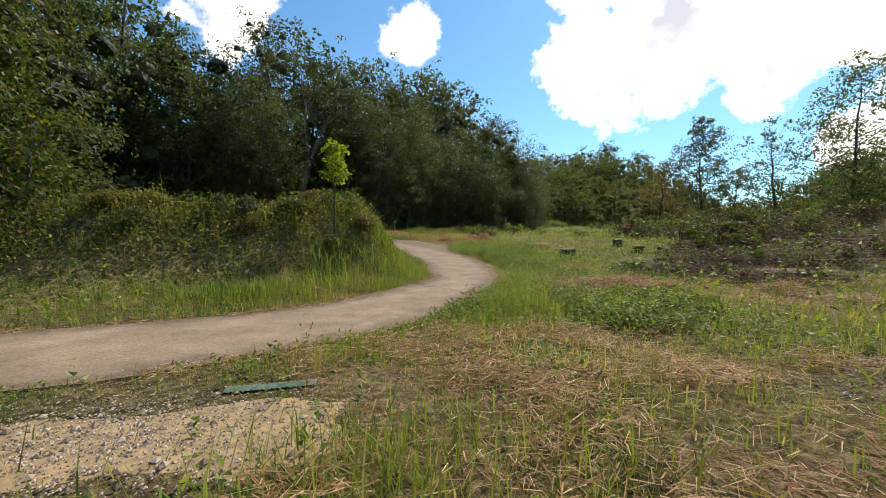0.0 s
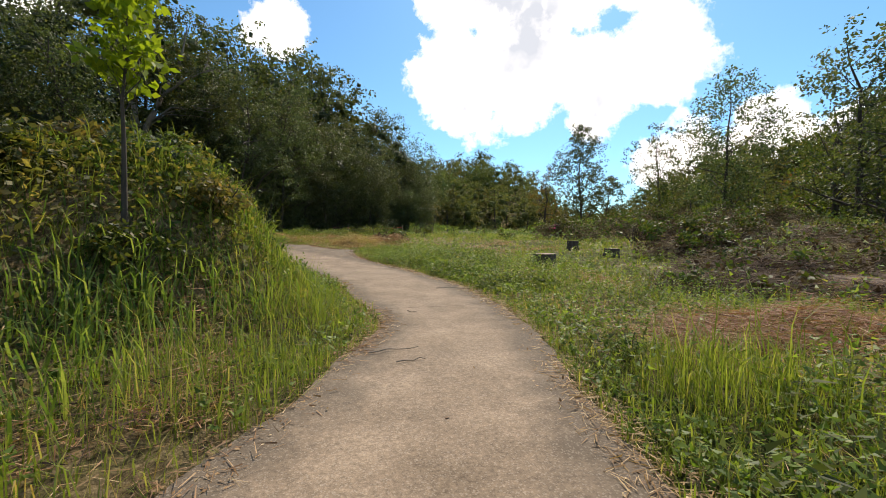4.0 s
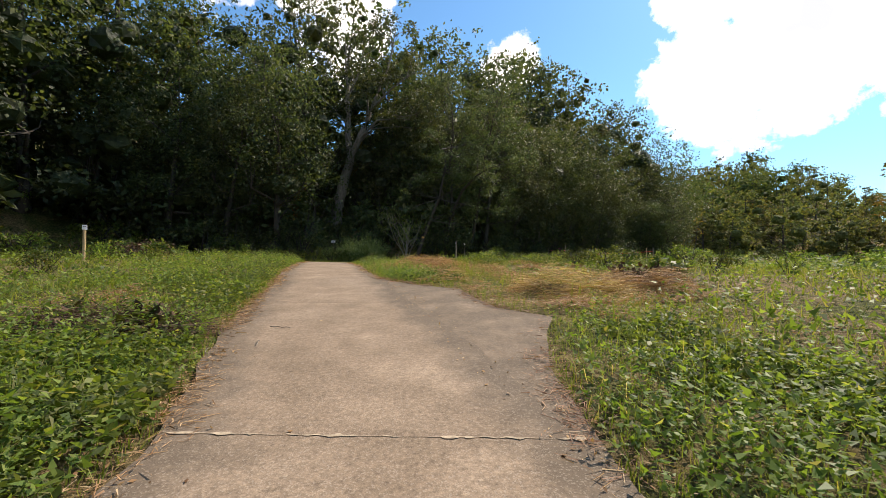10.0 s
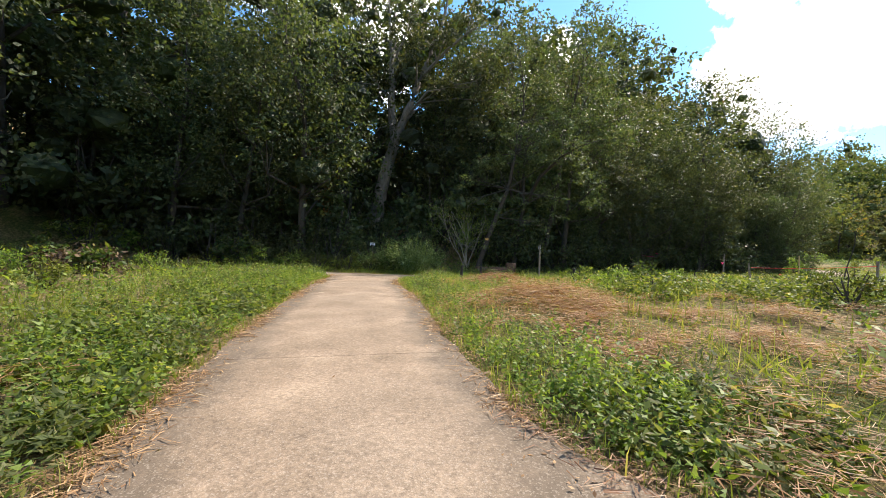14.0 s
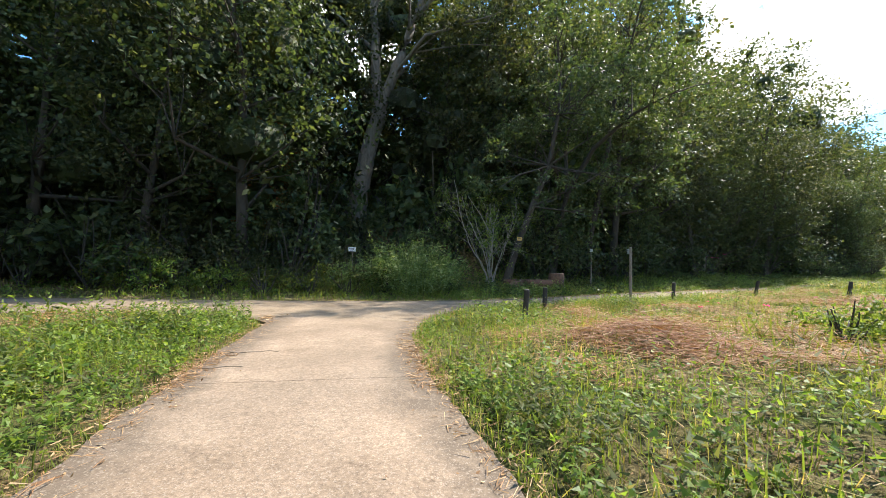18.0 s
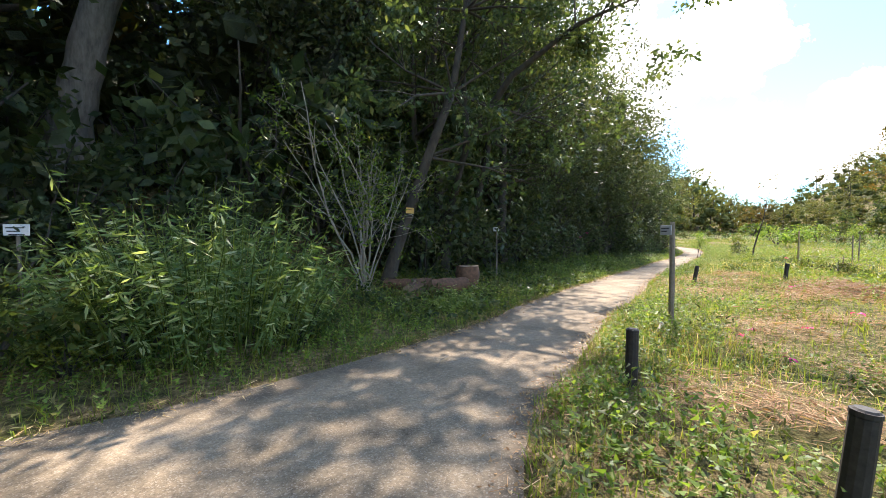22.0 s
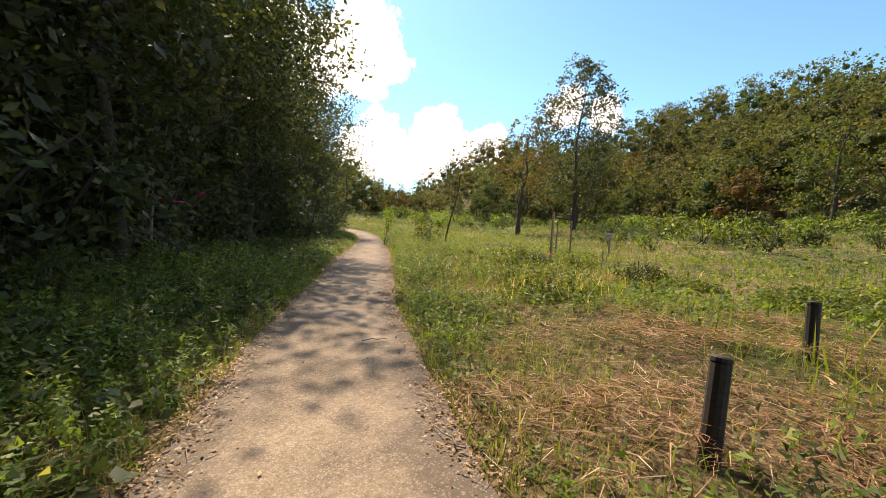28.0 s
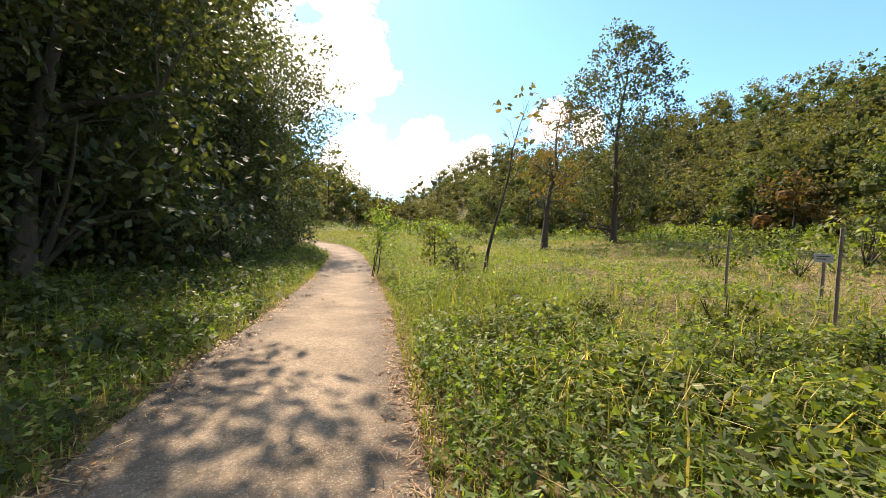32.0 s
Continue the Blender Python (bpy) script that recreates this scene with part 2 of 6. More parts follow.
HILL_CANOPY = leaf_material("hill_canopy", [(0, (0.08, 0.092, 0.034)), (0.6, (0.145, 0.152, 0.054)), (1, (0.215, 0.19, 0.072))], 0.3, 0.7, 0.08, clump_shade=True)
DARK_CANOPY = leaf_material("dark_canopy", [(0, (0.055, 0.078, 0.028)), (0.6, (0.1, 0.125, 0.04)), (1, (0.15, 0.158, 0.05))], 0.3, 0.7, 0.08, clump_shade=True)
RUST_CANOPY = leaf_material("rust_canopy", [(0, (0.09, 0.09, 0.028)), (0.6, (0.16, 0.13, 0.04)), (1, (0.24, 0.15, 0.05))], 0.3, 0.7, 0.08, clump_shade=True)
RUST_LEAF = leaf_material("rust_leaf", [(0, (0.07, 0.075, 0.02)), (0.5, (0.14, 0.12, 0.035)), (1, (0.27, 0.14, 0.05))], 0.4)
WEED_LEAF = leaf_material("weed_leaf", [(0, (0.055, 0.088, 0.018)), (0.5, (0.132, 0.186, 0.036)), (0.95, (0.22, 0.27, 0.065)), (1, (0.32, 0.28, 0.11))], 0.5, 0.5, 0.25)
SHADE_LEAF = leaf_material("shade_leaf", [(0, (0.04, 0.07, 0.025)), (0.6, (0.08, 0.12, 0.04)), (1, (0.16, 0.18, 0.07))], 0.4, 0.5, 0.26)
LIME_LEAF = leaf_material("lime_leaf", [(0, (0.13, 0.2, 0.02)), (1, (0.27, 0.34, 0.035))], 0.5)
GRASS = leaf_material("grass_blade", [(0, (0.11, 0.145, 0.026)), (0.45, (0.16, 0.205, 0.042)), (0.88, (0.225, 0.25, 0.065)), (1, (0.33, 0.28, 0.12))], 0.5)
STRAW = leaf_material("dry_straw", [(0, (0.15, 0.085, 0.04)), (0.5, (0.33, 0.2, 0.09)), (0.85, (0.46, 0.31, 0.15)), (1, (0.6, 0.47, 0.28))], 0.2, 0.6, 0.3)
BRUSH = leaf_material("dead_brush", [(0, (0.05, 0.035, 0.022)), (0.6, (0.11, 0.075, 0.045)), (1, (0.22, 0.16, 0.1))], 0.1, 0.8, 0.2)


# ---- geometry helpers ----
def np_mesh(name, verts, faces, mat, smooth=False):
    verts, faces = np.asarray(verts, dtype=np.float32), np.asarray(faces, dtype=np.int32)
    me = bpy.data.meshes.new(name)
    k = faces.shape[1]
    me.vertices.add(len(verts))
    me.vertices.foreach_set("co", verts.ravel())
    me.loops.add(faces.size)
    me.loops.foreach_set("vertex_index", faces.ravel())
    me.polygons.add(len(faces))
    me.polygons.foreach_set("loop_start", np.arange(len(faces), dtype=np.int32) * k)
    me.polygons.foreach_set("use_smooth", np.full(len(faces), smooth))
    me.update(calc_edges=True)
    me.materials.append(mat)
    return me


def unit(v):
    return v / np.maximum(np.linalg.norm(v, axis=-1, keepdims=True), 1e-9)


def leaves(rng, at, length, width, up=0.5, droop=0.0, along=None, face=None):
    """Diamond leaves: corners (4 n, 3) and faces. at: their stalk ends; up: how much they face the sky."""
    n = len(at)
    u = rng.normal(size=(n, 3)) if along is None else along + rng.normal(size=(n, 3)) * 0.45
    u[:, 2] = u[:, 2] * (1 - up * 0.6) - droop
    u = unit(u)
    f = rng.normal(size=(n, 3)) * (1 - up)
    if face is not None:
        f = f * 0.8 + face
    f[:, 2] += up * 1.4
    s = unit(np.cross(u, f))
    nn = np.cross(s, u)
    size = (length * rng.uniform(0.65, 1.25, n))[:, None]
    wide = size * (width / length) * 0.5
    mid = at + u * size * 0.45 - nn * size * 0.06
    v = np.stack([at, mid + s * wide, at + u * size - nn * size * 0.12, mid - s * wide], 1).reshape(-1, 3)
    return v, np.arange(4 * n).reshape(n, 4)


def spears(rng, at, length, width, up, along):
    """Small leaves of one triangle each."""
    n = len(at)
    u = unit(along + rng.normal(size=(n, 3)) * 0.4)
    f = rng.normal(size=(n, 3)) * (1 - up)
    f[:, 2] += up * 1.4
    s = unit(np.cross(u, f))
    size = (length * rng.uniform(0.6, 1.35, n))[:, None]
    wide = size * (width / length) * 0.5
    v = np.stack([at + s * wide, at - s * wide + u * size * 0.15, at + u * size], 1).reshape(-1, 3)
    return v, np.arange(3 * n).reshape(n, 3)


def blades(rng, base, height, width, bend=0.5):
    """Grass blades of two bent pieces: five corners each."""
    n = len(base)
    a = rng.uniform(0, 2 * math.pi, n)
    d = np.stack([np.cos(a), np.sin(a), np.zeros(n)], 1)
    s = np.stack([-np.sin(a), np.cos(a), np.zeros(n)], 1)
    h = (height * rng.uniform(0.55, 1.3, n))[:, None] if np.isscalar(height) else (height * rng.uniform(0.6, 1.25, n))[:, None]
    b = (bend * rng.uniform(0.2, 1.4, n))[:, None]
    w = width * rng.uniform(0.7, 1.3, n)[:, None] * 0.5
    z = np.array([[0, 0, 1.0]])
    mid = base + z * h * 0.6 + d * h * b * 0.25
    top = base + z * h * (1 - 0.25 * b) + d * h * b * 0.9
    v = np.stack([base - s * w, base + s * w, mid + s * w * 0.8, mid - s * w * 0.8, top], 1).reshape(-1, 3)
    i = np.arange(n)[:, None] * 5
    f = np.concatenate([i + [[0, 1, 2]], i + [[0, 2, 3]], i + [[3, 2, 4]]])
    return v, f


def knob():
    """A small rounded block: corners and quads."""
    index, verts, faces = {}, [], []
    def at(p):
        if p not in index:
            index[p] = len(verts)
            verts.append(p)
        return index[p]
    for ax in range(3):
        for side in (-1, 1):
            for i in (-1, 0):
                for j in (-1, 0):
                    quad = []
                    for a, b in ((i, j), (i + 1, j), (i + 1, j + 1), (i, j + 1)):
                        p = [0, 0, 0]
                        p[ax], p[(ax + 1) % 3], p[(ax + 2) % 3] = side, a, b
                        quad.append(at(tuple(p)))
                    faces.append(quad if side > 0 else quad[::-1])
    return unit(np.array(verts, float)), np.array(faces)


KNOB = knob()


def lobes(rng, centres, radii, count, leaf, narrow, mat, name, flat=0.75, up=0.25, shade_core=0.0):
    """Foliage in rounded boughs: tufts of leaves that lie over the shells of lobes and face outwards."""
    per = 15 if count > 2000 else 6
    tufts = max(1, count // per)
    of = rng.choice(len(centres), tufts, p=radii ** 2 / np.sum(radii ** 2))
    u = rng.normal(size=(tufts, 3))
    u[:, 2] += 0.45
    u = unit(u)
    pick = rng.uniform(size=tufts)
    far = np.where(pick < 0.08, rng.uniform(1.0, 1.25, tufts), np.where(pick < 0.28, rng.uniform(0.15, 0.65, tufts), rng.uniform(0.82, 1.04, tufts)))
    heads = centres[of] + u * (radii[of] * far)[:, None] * np.array([1, 1, flat])
    count = tufts * per
    u = np.repeat(u, per, 0)
    spread = np.repeat(np.clip(radii[of] * 0.2, leaf * 0.5, leaf * 1.7) * rng.uniform(0.7, 1.3, tufts), per)
    at = np.repeat(heads, per, 0) + rng.normal(size=(count, 3)) * spread[:, None] * np.array([1, 1, 0.75])
    at[:, 2] = np.maximum(at[:, 2], 0.03)
    v, f = leaves(rng, at, leaf, leaf * narrow, up, 0.3, u * 0.6 + rng.normal(size=(count, 3)) * 0.5, u)
    inner = np.repeat((pick >= 0.08) & (pick < 0.28), per)
    mid = np.repeat(at, 4, 0)
    v = np.where(np.repeat(inner, 4)[:, None], mid + (v - mid) * 1.2, v)
    # solid blocks added inside the boughs, to stop light and darken the gaps
    if not shade_core:
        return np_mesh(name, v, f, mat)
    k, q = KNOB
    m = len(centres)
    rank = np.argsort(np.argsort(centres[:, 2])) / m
    block = k[None] * (radii * shade_core * np.interp(rank, [0, 0.55, 0.85, 1], [1, 0.85, 0.4, 0.2]))[:, None, None] * rng.uniform(0.7, 1.15, (m, len(k), 1)) * np.array([1, 1, flat])
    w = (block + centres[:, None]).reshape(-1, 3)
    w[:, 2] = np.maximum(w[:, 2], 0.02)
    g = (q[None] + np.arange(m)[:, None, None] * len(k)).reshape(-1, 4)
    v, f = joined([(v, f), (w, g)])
    return np_mesh(name, v, f, mat)


def tube(points, radii, sides=7):
    """A tapered tube along points: corners and quad faces, closed at its end."""
    p = np.asarray(points, float)
    r = np.asarray(radii, float)
    t = unit(np.gradient(p, axis=0))
    ref = np.where(np.abs(t[:, 2:3]) > 0.9, np.array([[1.0, 0, 0]]), np.array([[0, 0, 1.0]]))
    a = unit(np.cross(t, ref))
    b = np.cross(t, a)
    ang = np.linspace(0, 2 * math.pi, sides, endpoint=False)
    v = p[:, None] + r[:, None, None] * (np.cos(ang)[None, :, None] * a[:, None] + np.sin(ang)[None, :, None] * b[:, None])
    n = len(p)
    i, j = np.meshgrid(np.arange(n - 1), np.arange(sides), indexing="ij")
    f = np.stack([i * sides + j, i * sides + (j + 1) % sides, (i + 1) * sides + (j + 1) % sides, (i + 1) * sides + j], -1).reshape(-1, 4)
    return v.reshape(-1, 3), f


def joined(pieces):
    vs, fs, n = [], [], 0
    for v, f in pieces:
        vs.append(v)
        fs.append(np.asarray(f) + n)
        n += len(v)
    return np.concatenate(vs), np.concatenate(fs)


def part(name, data, parent, label=""):
    ob = new(name, data)
    ob.parent = parent
    return tagged(ob, label)

# ---- the lie of the land ----
ROAD_LEFT = np.array([(-30, -4), (-16, 1.2), (-9.5, 4.4), (-6.2, 5.8), (-4.2, 6.8), (-3.2, 7.6), (-2.2, 8.8), (-1.5, 10.0), (-1.0, 11.2), (-0.5, 12.2), (-0.3, 13.0),
                      (-0.55, 14.6), (-0.7, 16.7), (-1.2, 18.3), (-2.2, 20.7), (-3.7, 23.0), (-4.6, 24.6), (-5.9, 27.1), (-7.5, 29.7), (-9.0, 32.4), (-10.9, 36.0), (-12.5, 39.2), (-13.1, 40.4)])
ROAD_RIGHT = np.array([(-29, -7.5), (-15, -1.6), (-8.0, 1.8), (-3.8, 3.5), (-2.9, 3.9), (-2.2, 4.5), (-1.1, 5.6), (-0.4, 6.6), (0.4, 8.5), (0.85, 10.0), (1.45, 11.5), (1.75, 13.0),
                       (1.85, 14.7), (1.85, 16.0), (1.7, 17.0), (1.4, 18.5), (0.6, 20.9), (-0.6, 23.2), (-2.35, 26.1), (-3.9, 28.8), (-5.3, 31.2), (-7.0, 34.4), (-8.9, 37.5), (-9.75, 39.3), (-10.0, 40.6)])
CROSS_FAR = np.array([(-60, 30.0), (-30, 38.5), (-22, 41.0), (-17.8, 42.5), (-14.2, 43.8), (-12.1, 44.8), (-10.2, 46.3), (-8.8, 47.7), (-7.1, 49.6), (-5.7, 51.1), (-2.8, 54.0), (-0.95, 55.9),
                      (1.6, 58.3), (3.3, 59.8), (6.0, 62.4), (8.4, 64.3), (11.3, 66.8), (16.4, 71.7), (19.5, 76), (20.5, 82), (18, 92), (10, 110)])
CROSS_NEAR = np.array([(-60, 26.5), (-30, 35.3), (-22, 37.8), (-16.5, 39.6), (-13.6, 40.4), (-12.6, 39.4), (-9.8, 39.5), (-10.1, 41.0), (-9.9, 42.6), (-9.1, 44.2), (-8.0, 45.4), (-6.9, 46.8), (-5.6, 48.4),
                       (-4.1, 49.8), (-2.5, 51.5), (-1.2, 53.1), (0.7, 55.1), (2.3, 56.7), (5.1, 59.1), (9.0, 62.5), (13.1, 66.4), (19.0, 72.3), (22.3, 76.5), (23.3, 82.5), (21, 93), (13, 112)])
STUB = np.array([(0.6, 20.9), (0.25, 22.6), (0.25, 24.0), (0.35, 24.9), (-0.5, 25.4), (-1.1, 26.4), (-1.5, 27.3), (-2.5, 27.7), (-3.5, 28.4), (-3.95, 28.9), (-2.7, 26.0), (-0.95, 23.1), (0.2, 20.9)])
HEIGHTS = np.array([(-40, 0.3), (-4, 0.13), (0, 0.13), (4, 0.04), (8, -0.06), (12, -0.04), (16, 0.09), (20, 0.27), (24, 0.55), (28, 0.83), (32, 0.96), (36, 1.04), (40, 1.03), (44, 0.93),
                    (48, 0.82), (52, 0.79), (56, 0.72), (60, 0.7), (75, 0.9), (110, 2.5)])


def resample(line, step):
    d = np.concatenate([[0], np.cumsum(np.linalg.norm(np.diff(line, axis=0), axis=1))])
    s = np.linspace(0, d[-1], max(2, int(d[-1] / step)))
    out = np.stack([np.interp(s, d, line[:, k]) for k in (0, 1)], 1)
    for _ in range(3):
        out[1:-1] = (out[:-2] + 2 * out[1:-1] + out[2:]) / 4
    return out


def inside(poly, x, y):
    r = np.zeros(np.shape(x), bool)
    n = len(poly)
    for i in range(n):
        (x0, y0), (x1, y1) = poly[i], poly[i - 1]
        if y0 == y1:
            continue
        r ^= ((y0 > y) != (y1 > y)) & (x < (x1 - x0) * (y - y0) / (y1 - y0) + x0)
    return r


def away(line, x, y):
    """The distance to a line of points."""
    best = np.full(np.shape(x), 1e9)
    for (x0, y0), (x1, y1) in zip(line[:-1], line[1:]):
        dx, dy = x1 - x0, y1 - y0
        k = np.clip(((x - x0) * dx + (y - y0) * dy) / (dx * dx + dy * dy), 0, 1)
        best = np.minimum(best, np.hypot(x - x0 - k * dx, y - y0 - k * dy))
    return best


POLY_ROAD = np.concatenate([ROAD_LEFT, ROAD_RIGHT[::-1]])
POLY_CROSS = np.concatenate([CROSS_FAR, CROSS_NEAR[::-1]])


def paved_edge(x, y):
    """Metres to the nearest paved edge; negative on the paving."""
    d = np.full(np.shape(x), 1e9)
    for poly in (POLY_ROAD, POLY_CROSS, STUB):
        e = away(np.concatenate([poly, poly[:1]]), x, y)
        d = np.minimum(d, np.where(inside(poly, x, y), -e, e))
    return d


EDGE_X, EDGE_Y = np.arange(-34, 52, 0.14), np.arange(-10, 96, 0.14)
EDGE_TABLE = paved_edge(*np.meshgrid(EDGE_X, EDGE_Y))


def off_road(x, y):
    """paved_edge, looked up in a table; far from the lane simply far."""
    u = (np.asarray(x, float) - EDGE_X[0]) / 0.14
    v = (np.asarray(y, float) - EDGE_Y[0]) / 0.14
    out = (u < 0) | (v < 0) | (u > len(EDGE_X) - 2) | (v > len(EDGE_Y) - 2)
    u, v = np.clip(u, 0, len(EDGE_X) - 2.001), np.clip(v, 0, len(EDGE_Y) - 2.001)
    i, j = u.astype(int), v.astype(int)
    a, b = u - i, v - j
    t = EDGE_TABLE
    d = (t[j, i] * (1 - a) + t[j, i + 1] * a) * (1 - b) + (t[j + 1, i] * (1 - a) + t[j + 1, i + 1] * a) * b
    return np.where(out, np.maximum(d, 4.0), d)


def waves(x, y, size, seed=0.0):
    """Soft uneven bumps between -1 and 1."""
    s = 0
    for k, (a, b, c) in enumerate(((1.0, 0.35, 0.0), (-0.55, 0.9, 1.7), (0.25, -1.15, 4.1), (1.45, 1.1, 2.3), (-1.7, 0.6, 5.2))):
        s = s + np.sin((a * x + b * y) / size * 2.1 + c + seed * (k + 1)) * (1, 0.9, 0.8, 0.5, 0.45)[k]
    return s / 2.6


FOREST_EDGE = np.array([(-34, -60), (-27, -20), (-21, 0), (-20, 12), (-23, 24), (-29, 33), (-24, 43.5), (-17, 46), (-11.5, 48.2), (-8.2, 51.2), (-4.4, 55.0), (-1.0, 59.0), (4.5, 63.6), (10, 68.2), (14.8, 72.3), (17, 77), (17.5, 84), (12, 98), (0, 120)])
FOREST = np.concatenate([FOREST_EDGE, [(-200, 160), (-200, -60)]])
HILL_EDGE = np.array([(36, -60), (31, -15), (33, 5), (36, 18), (43, 32), (54, 43), (72, 52), (92, 64), (98, 86), (72, 102), (42, 114), (16, 132), (0, 150)])
HILL = np.concatenate([HILL_EDGE, [(40, 260), (260, 260), (260, -60)]])


def smooth(v, a, b):
    k = np.clip((v - a) / (b - a), 0, 1)
    return k * k * (3 - 2 * k)


def saddle(x, y):
    """How far the hills sink between the right-hand hill and the far one."""
    a = np.degrees(np.arctan2(x, np.asarray(y, float) - 10))
    return np.exp(-((a - 38) / 8.5) ** 2) * smooth(np.hypot(x, y), 70, 90)


def land(x, y):
    x, y = np.asarray(x, float), np.asarray(y, float)
    z = np.interp(y, HEIGHTS[:, 0], HEIGHTS[:, 1])
    fe = away(FOREST_EDGE, x, y)
    z = z + np.where(inside(FOREST, x, y), np.clip(fe - 1, 0, 45) * 0.42 * smooth(fe, 0, 8), 0)
    he = away(HILL_EDGE, x, y)
    z = z + np.where(inside(HILL, x, y), np.clip(he, 0, 72) * np.interp(y, [60, 100], [0.54, 0.36]) * smooth(he, 0, 14) * (1 - 0.85 * saddle(x, y)), 0)
    right = smooth(x - np.interp(y, [0, 30, 60, 80], [8, 12, 22, 40]), 0, 22)
    z = z + right * 1.3 * smooth(90 - y, 0, 30)
    d = off_road(x, y)
    rough = smooth(d, 0.2, 3.5)
    z = z + rough * (0.1 * waves(x, y, 2.2) + 0.14 * waves(x, y, 7.0, 1.3) + 0.08)
    # the overgrown bank beside the first bend
    for cx, cy, rx, ry, h, turn in BANKS:
        c, s = math.cos(turn), math.sin(turn)
        u, v = ((x - cx) * c + (y - cy) * s) / rx, (-(x - cx) * s + (y - cy) * c) / ry
        z = z + h * np.exp(-(u * u + v * v) ** 1.5) * smooth(d, 0.3, 2.2)
    return z


# centre, half sizes, height, turn: bank by the first bend, heaps of cuttings
BANKS = [(-6.0, 13.2, 5.3, 2.3, 1.7, 0.5), (-13.0, 10.7, 5.0, 2.5, 1.15, 0.2), (-3.1, 14.4, 2.0, 1.6, 0.55, 0.9)]


def axis(lo, hi, a, b, fine, coarse):
    mid = np.arange(a, b, fine)
    k = np.arange(1, 40)
    grow = coarse * (1.18 ** k - 1)
    left, right = a - grow, b + grow
    return np.concatenate([left[left > lo][::-1], mid, right[right < hi]])


def build_ground():
    gx, gy = axis(-900, 900, -22, 30, 0.42, 3), axis(-900, 900, -3, 76, 0.42, 3)
    x, y = np.meshgrid(gx, gy)
    z = land(x, y) - 0.10 * (1 - smooth(off_road(x, y), -0.35, -0.02))
    n, m = x.shape
    i, j = np.meshgrid(np.arange(n - 1), np.arange(m - 1), indexing="ij")
    f = np.stack([i * m + j, i * m + j + 1, (i + 1) * m + j + 1, (i + 1) * m + j], -1).reshape(-1, 4)
    me = np_mesh("ground", np.stack([x, y, z], -1).reshape(-1, 3), f, SOIL, True)
    tagged(new("ground", me), "brown soil with green weeds and dry litter", "ground", kind="structure")


build_ground()


def sheet(name, left, right, lift, mat, rows=5):
    """A paved strip between two edges of equally many points, with thickness."""
    n = len(left)
    k = np.linspace(-1, 1, rows)
    k = (np.sign(k) * (1 - (1 - np.abs(k)) ** 1.8) * 0.5 + 0.5)[None, :, None]
    p = left[:, None] * (1 - k) + right[:, None] * k
    z = np.interp(p[..., 1], HEIGHTS[:, 0], HEIGHTS[:, 1]) + lift
    top = np.concatenate([p, z[..., None]], -1)
    low = np.stack([top[:, 0] - [0, 0, 0.14], top[:, -1] - [0, 0, 0.14]], 1)
    full = np.concatenate([low[:, :1], top, low[:, 1:]], 1)
    m = rows + 2
    i, j = np.meshgrid(np.arange(n - 1), np.arange(m - 1), indexing="ij")
    f = np.stack([i * m + j, i * m + j + 1, (i + 1) * m + j + 1, (i + 1) * m + j], -1).reshape(-1, 4)[:, ::-1]
    ends = [[r * m + j for j in (0, 1)] + [r * m + m - 2, r * m + m - 1] for r in (0, n - 1)]
    me = np_mesh(name, full.reshape(-1, 3), np.concatenate([f, np.array(ends)]), mat, False)
    wide = np.linalg.norm(left - right, axis=1)[:, None]
    side = np.minimum(k[0, :, 0], 1 - k[0, :, 0])[None] * wide
    side = np.concatenate([side[:, :1], side, side[:, -1:]], 1)
    me.attributes.new("margin", "FLOAT", "POINT").data.foreach_set("value", side.astype(np.float32).ravel())
    return me


def even(line, count):
    d = np.concatenate([[0], np.cumsum(np.linalg.norm(np.diff(line, axis=0), axis=1))])
    s = np.linspace(0, d[-1], count)
    out = np.stack([np.interp(s, d, line[:, k]) for k in (0, 1)], 1)
    for _ in range(4):
        out[1:-1] = (out[:-2] + 2 * out[1:-1] + out[2:]) / 4
    way = unit(np.gradient(out, axis=0))
    out = out + np.stack([-way[:, 1], way[:, 0]], 1) * (0.045 * waves(out[:, 0], out[:, 1], 0.45) + 0.03 * waves(out[:, 0], out[:, 1], 0.16, 2.0))[:, None]
    return out


def along(line, count):
    """The same line in evenly spaced points."""
    d = np.concatenate([[0], np.cumsum(np.linalg.norm(np.diff(line, axis=0), axis=1))])
    s = np.linspace(0, d[-1], count)
    return np.stack([np.interp(s, d, line[:, k]) for k in (0, 1)], 1)


